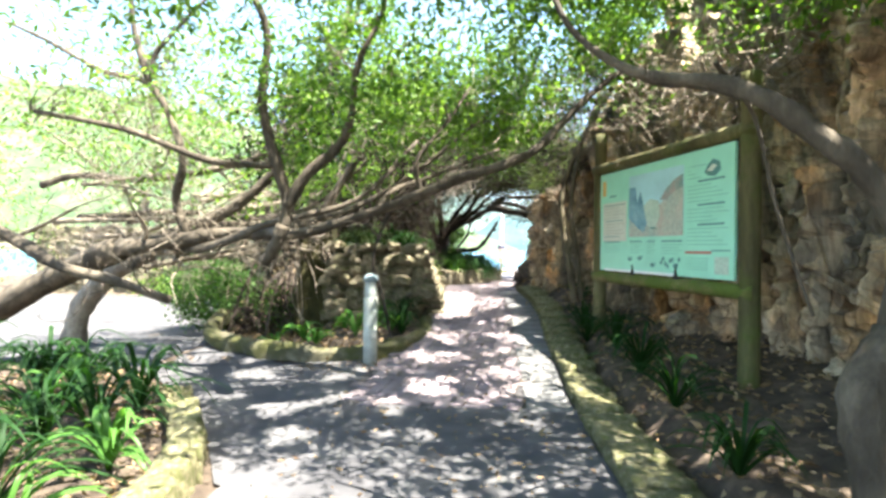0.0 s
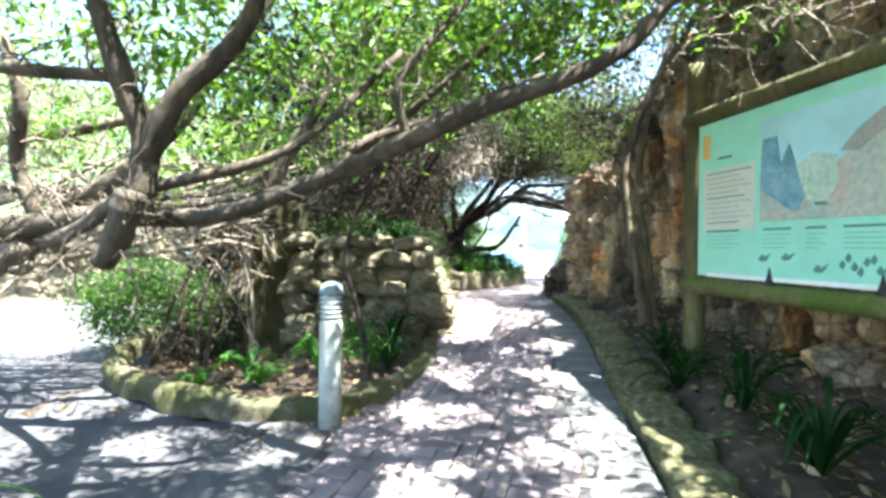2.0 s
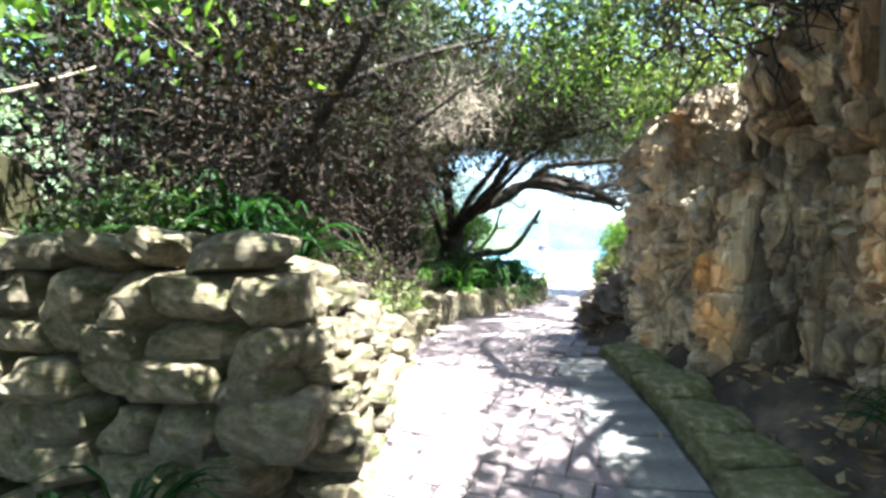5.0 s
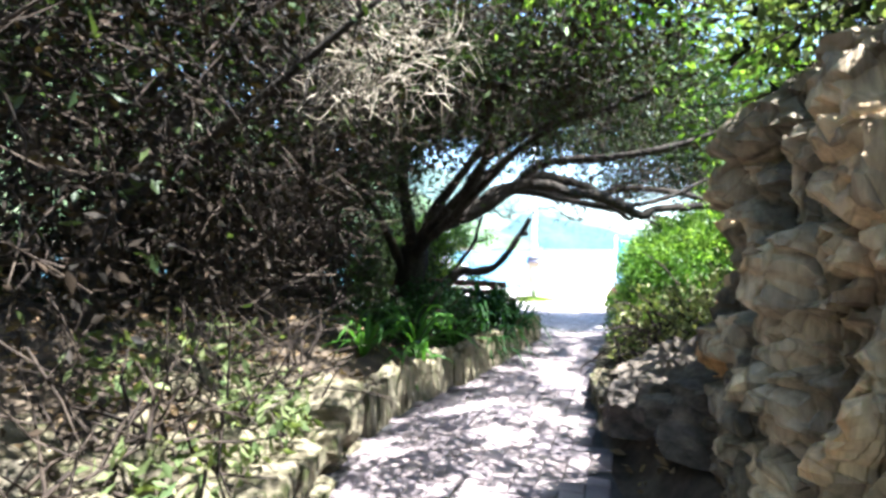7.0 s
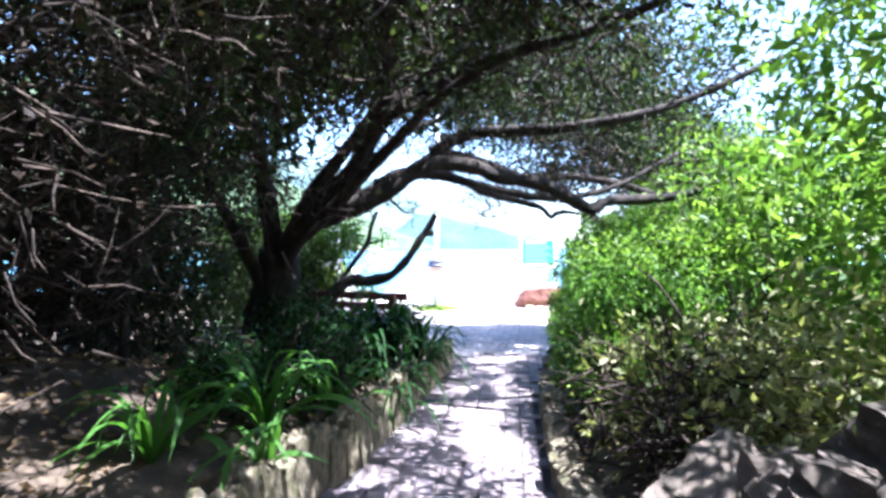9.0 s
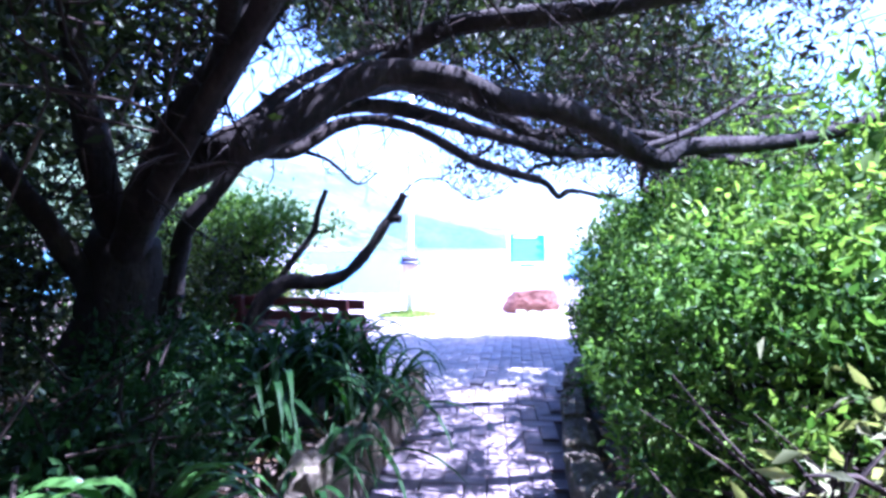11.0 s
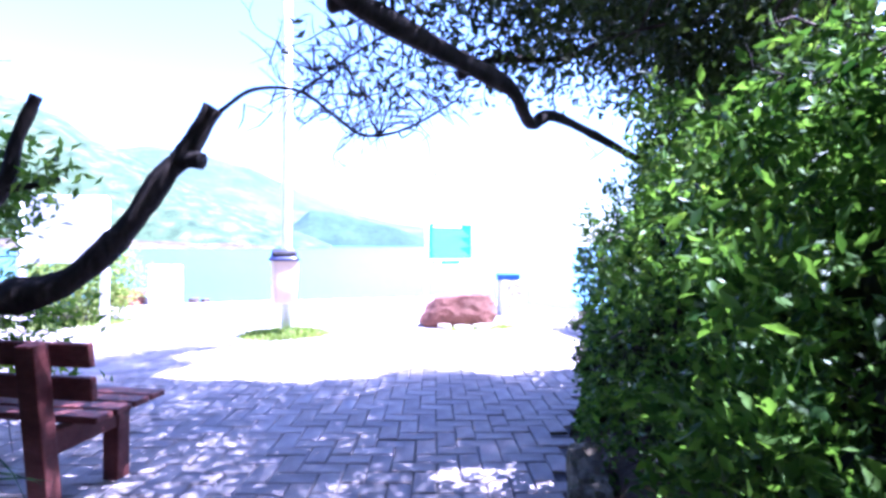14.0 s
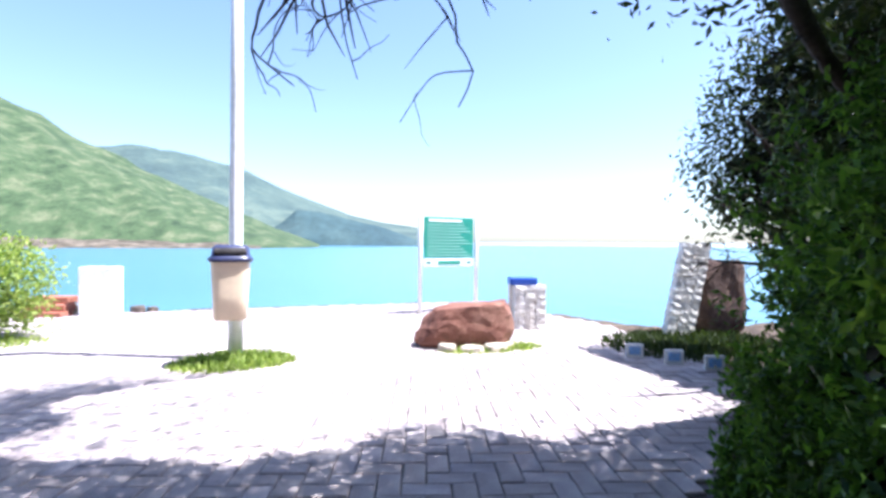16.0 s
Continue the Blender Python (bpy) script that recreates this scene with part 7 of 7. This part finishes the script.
for k in range(3):
    part("step", box_mesh("step", (0.6, 0.3, 0.1), "redbrick", 0.008, Matrix.Translation((-0.75, 25.75 + 0.15 * k, 0.31 + 0.1 * k)) @ Matrix.Rotation(-0.27, 4, "Z")), redw)
wb = base("white_notice_board", (-0.6, 22.5, 0.27), "white notice board on two white posts", "sign")
part("panel", box_mesh("panel", (1.1, 0.04, 0.85), "white", 0.01, Matrix.Translation((-0.62, 22.5, 1.62)) @ Matrix.Rotation(-0.3, 4, "Z")), wb)
for x, y in ((-0.12, 22.38), (-1.1, 22.65)):
    part("post", lathe("post", ((0.05, 0), (0.05, 1.75)), "white", 14, (x, y, 0.26)), wb)

# ---- leaf litter ----
rngl = np.random.default_rng(77)


def litter(name, label, n, box, size, mat, keep):
    x, y = rngl.uniform(box[0], box[1], n), rngl.uniform(box[2], box[3], n)
    ok = np.array([keep(float(a), float(b)) for a, b in zip(x, y)])
    x, y = x[ok], y[ok]
    z = np.array([lie(float(a), float(b)) for a, b in zip(x, y)]) + 0.012
    w = np.stack([rngl.normal(size=len(x)), rngl.normal(size=len(x)), rngl.normal(0, 0.25, len(x))], 1)
    s = size * rngl.uniform(0.5, 1.4, len(x))
    v, f = strew(LEAF_V, LEAF_F, np.stack([x, y, z], 1), w, s, s, rngl)
    return tagged(new(name, mesh_of(name, v, f, mat, False)), label, "leaves", kind="stuff")


litter("leaf_litter", "dry brown fallen leaves on the soil of the beds", 24000, (-4, 4.2, 1.5, 16.5), 0.07, "leaf_dry", lambda x, y: (x < left_edge(min(y, 16.6)) - 0.2 and not (y < side_top(max(-14, min(x, -0.4))) and y > side_low(max(-14, min(x, -0.4))))) or x > right_edge(min(y, 18)) + 0.1)
litter("leaf_litter", "scattered fallen leaves on the path", 1500, (-1.5, 1.6, 2.0, 10.0), 0.045, "leaf_dry", lambda x, y: left_edge(y) < x < right_edge(y))

litter("leaf_litter", "fine brown debris swept against the bed's kerb", 2600, (-1.2, 0.6, 5.9, 7.6), 0.03, "leaf_dry", lambda x, y: y < side_top(max(-14.0, min(x, -0.4))) + max(0.0, x + 0.4) * 1.6 - 0.08 and rngl.random() < 0.9 * max(0.0, 1 - (side_top(max(-14.0, min(x, -0.4))) + max(0.0, x + 0.4) * 1.6 - y) / 0.55))

# ---- paving bricks ----
BL, BWD, GAP = 0.222, 0.109, 0.006


def brick_shape(lx, ly, h=0.03, b=0.006):
    x, y = lx / 2, ly / 2
    v = [(-x, -y, -h), (x, -y, -h), (x, y, -h), (-x, y, -h), (-x, -y, -b), (x, -y, -b), (x, y, -b), (-x, y, -b), (-x + b, -y + b, 0), (x - b, -y + b, 0), (x - b, y - b, 0), (-x + b, y - b, 0)]
    f = [(0, 1, 5, 4), (1, 2, 6, 5), (2, 3, 7, 6), (3, 0, 4, 7), (4, 5, 9, 8), (5, 6, 10, 9), (6, 7, 11, 10), (7, 4, 8, 11), (8, 9, 10, 11)]
    return np.array(v), f


def weave(inside, box, turn):
    """Herringbone places (x, y, angle) of bricks over a box, turned in plan."""
    out = []
    c, s = math.cos(turn), math.sin(turn)
    cx, cy = (box[0] + box[1]) / 2, (box[2] + box[3]) / 2
    R = max(box[1] - box[0], box[3] - box[2]) * 0.75
    u = (BL + GAP) / 2
    n = int(R / u) + 2
    for j in range(-n, n):
        for i in range(-n, n):
            k = (i - j) % 4
            if k == 0:
                px, py, a = (i + 1) * u, (j + 0.5) * u, 0.0
            elif k == 3:
                px, py, a = (i + 0.5) * u, (j + 1) * u, math.pi / 2
            else:
                continue
            x, y = cx + px * c - py * s, cy + px * s + py * c
            if box[0] < x < box[1] and box[2] < y < box[3] and inside(x, y):
                out.append((x, y, a + turn))
    return out


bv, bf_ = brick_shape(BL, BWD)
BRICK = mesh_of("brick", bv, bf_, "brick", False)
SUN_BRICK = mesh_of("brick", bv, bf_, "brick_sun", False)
rngb = np.random.default_rng(31)


def pave(places, parent, single, piece, rest):
    vs, fs = [], []
    for x, y, a in places:
        z = lie(x, y) + 0.022 + rngb.normal(0, 0.0018)
        sl = (lie(x, y + 0.1) - lie(x, y - 0.1)) / 0.2
        tx, ty = math.atan(sl) + rngb.normal(0, 0.012), rngb.normal(0, 0.012)
        m = Matrix.LocRotScale((x, y, z), Euler((tx, ty, 0)), None) @ Matrix.Rotation(a + rngb.normal(0, 0.012), 4, "Z")
        if single(x, y):
            ob = new("brick", piece)
            ob.matrix_basis = m
            hold(ob, parent)
        else:
            k = len(vs) * 12
            vs.append(np.array([m @ Vector(q) for q in bv]))
            fs += [tuple(i + k for i in f) for f in bf_]
    if vs:
        tagged(part("bricks", mesh_of("bricks", np.concatenate(vs), fs, rest, False), parent), kind="stuff")


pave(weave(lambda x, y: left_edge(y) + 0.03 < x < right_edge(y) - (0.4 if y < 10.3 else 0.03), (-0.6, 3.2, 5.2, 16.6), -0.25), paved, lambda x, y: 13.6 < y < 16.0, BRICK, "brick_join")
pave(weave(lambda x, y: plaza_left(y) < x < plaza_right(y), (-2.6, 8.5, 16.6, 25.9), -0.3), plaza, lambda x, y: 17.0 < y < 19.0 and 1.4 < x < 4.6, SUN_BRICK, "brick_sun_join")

# a strip of broad slabs along the kerb
SLAB = []
for k in range(3):
    v, f = brick_shape(0.37, 0.2, 0.04, 0.01)
    SLAB.append(mesh_of("slab", v, f, "slab_grey", False))
y = 5.25
while y < 10.2:
    x = right_edge(y) - 0.2
    ob = new("slab", SLAB[int(y * 10) % 3])
    ob.matrix_basis = Matrix.LocRotScale((x, y, lie(x, y) + 0.02), Euler((math.atan((rise(y + 0.1) - rise(y - 0.1)) / 0.2), rngb.normal(0, 0.02), -math.atan((right_edge(y + 0.1) - right_edge(y - 0.1)) / 0.2))), None)
    hold(ob, paved)
    y += 0.207
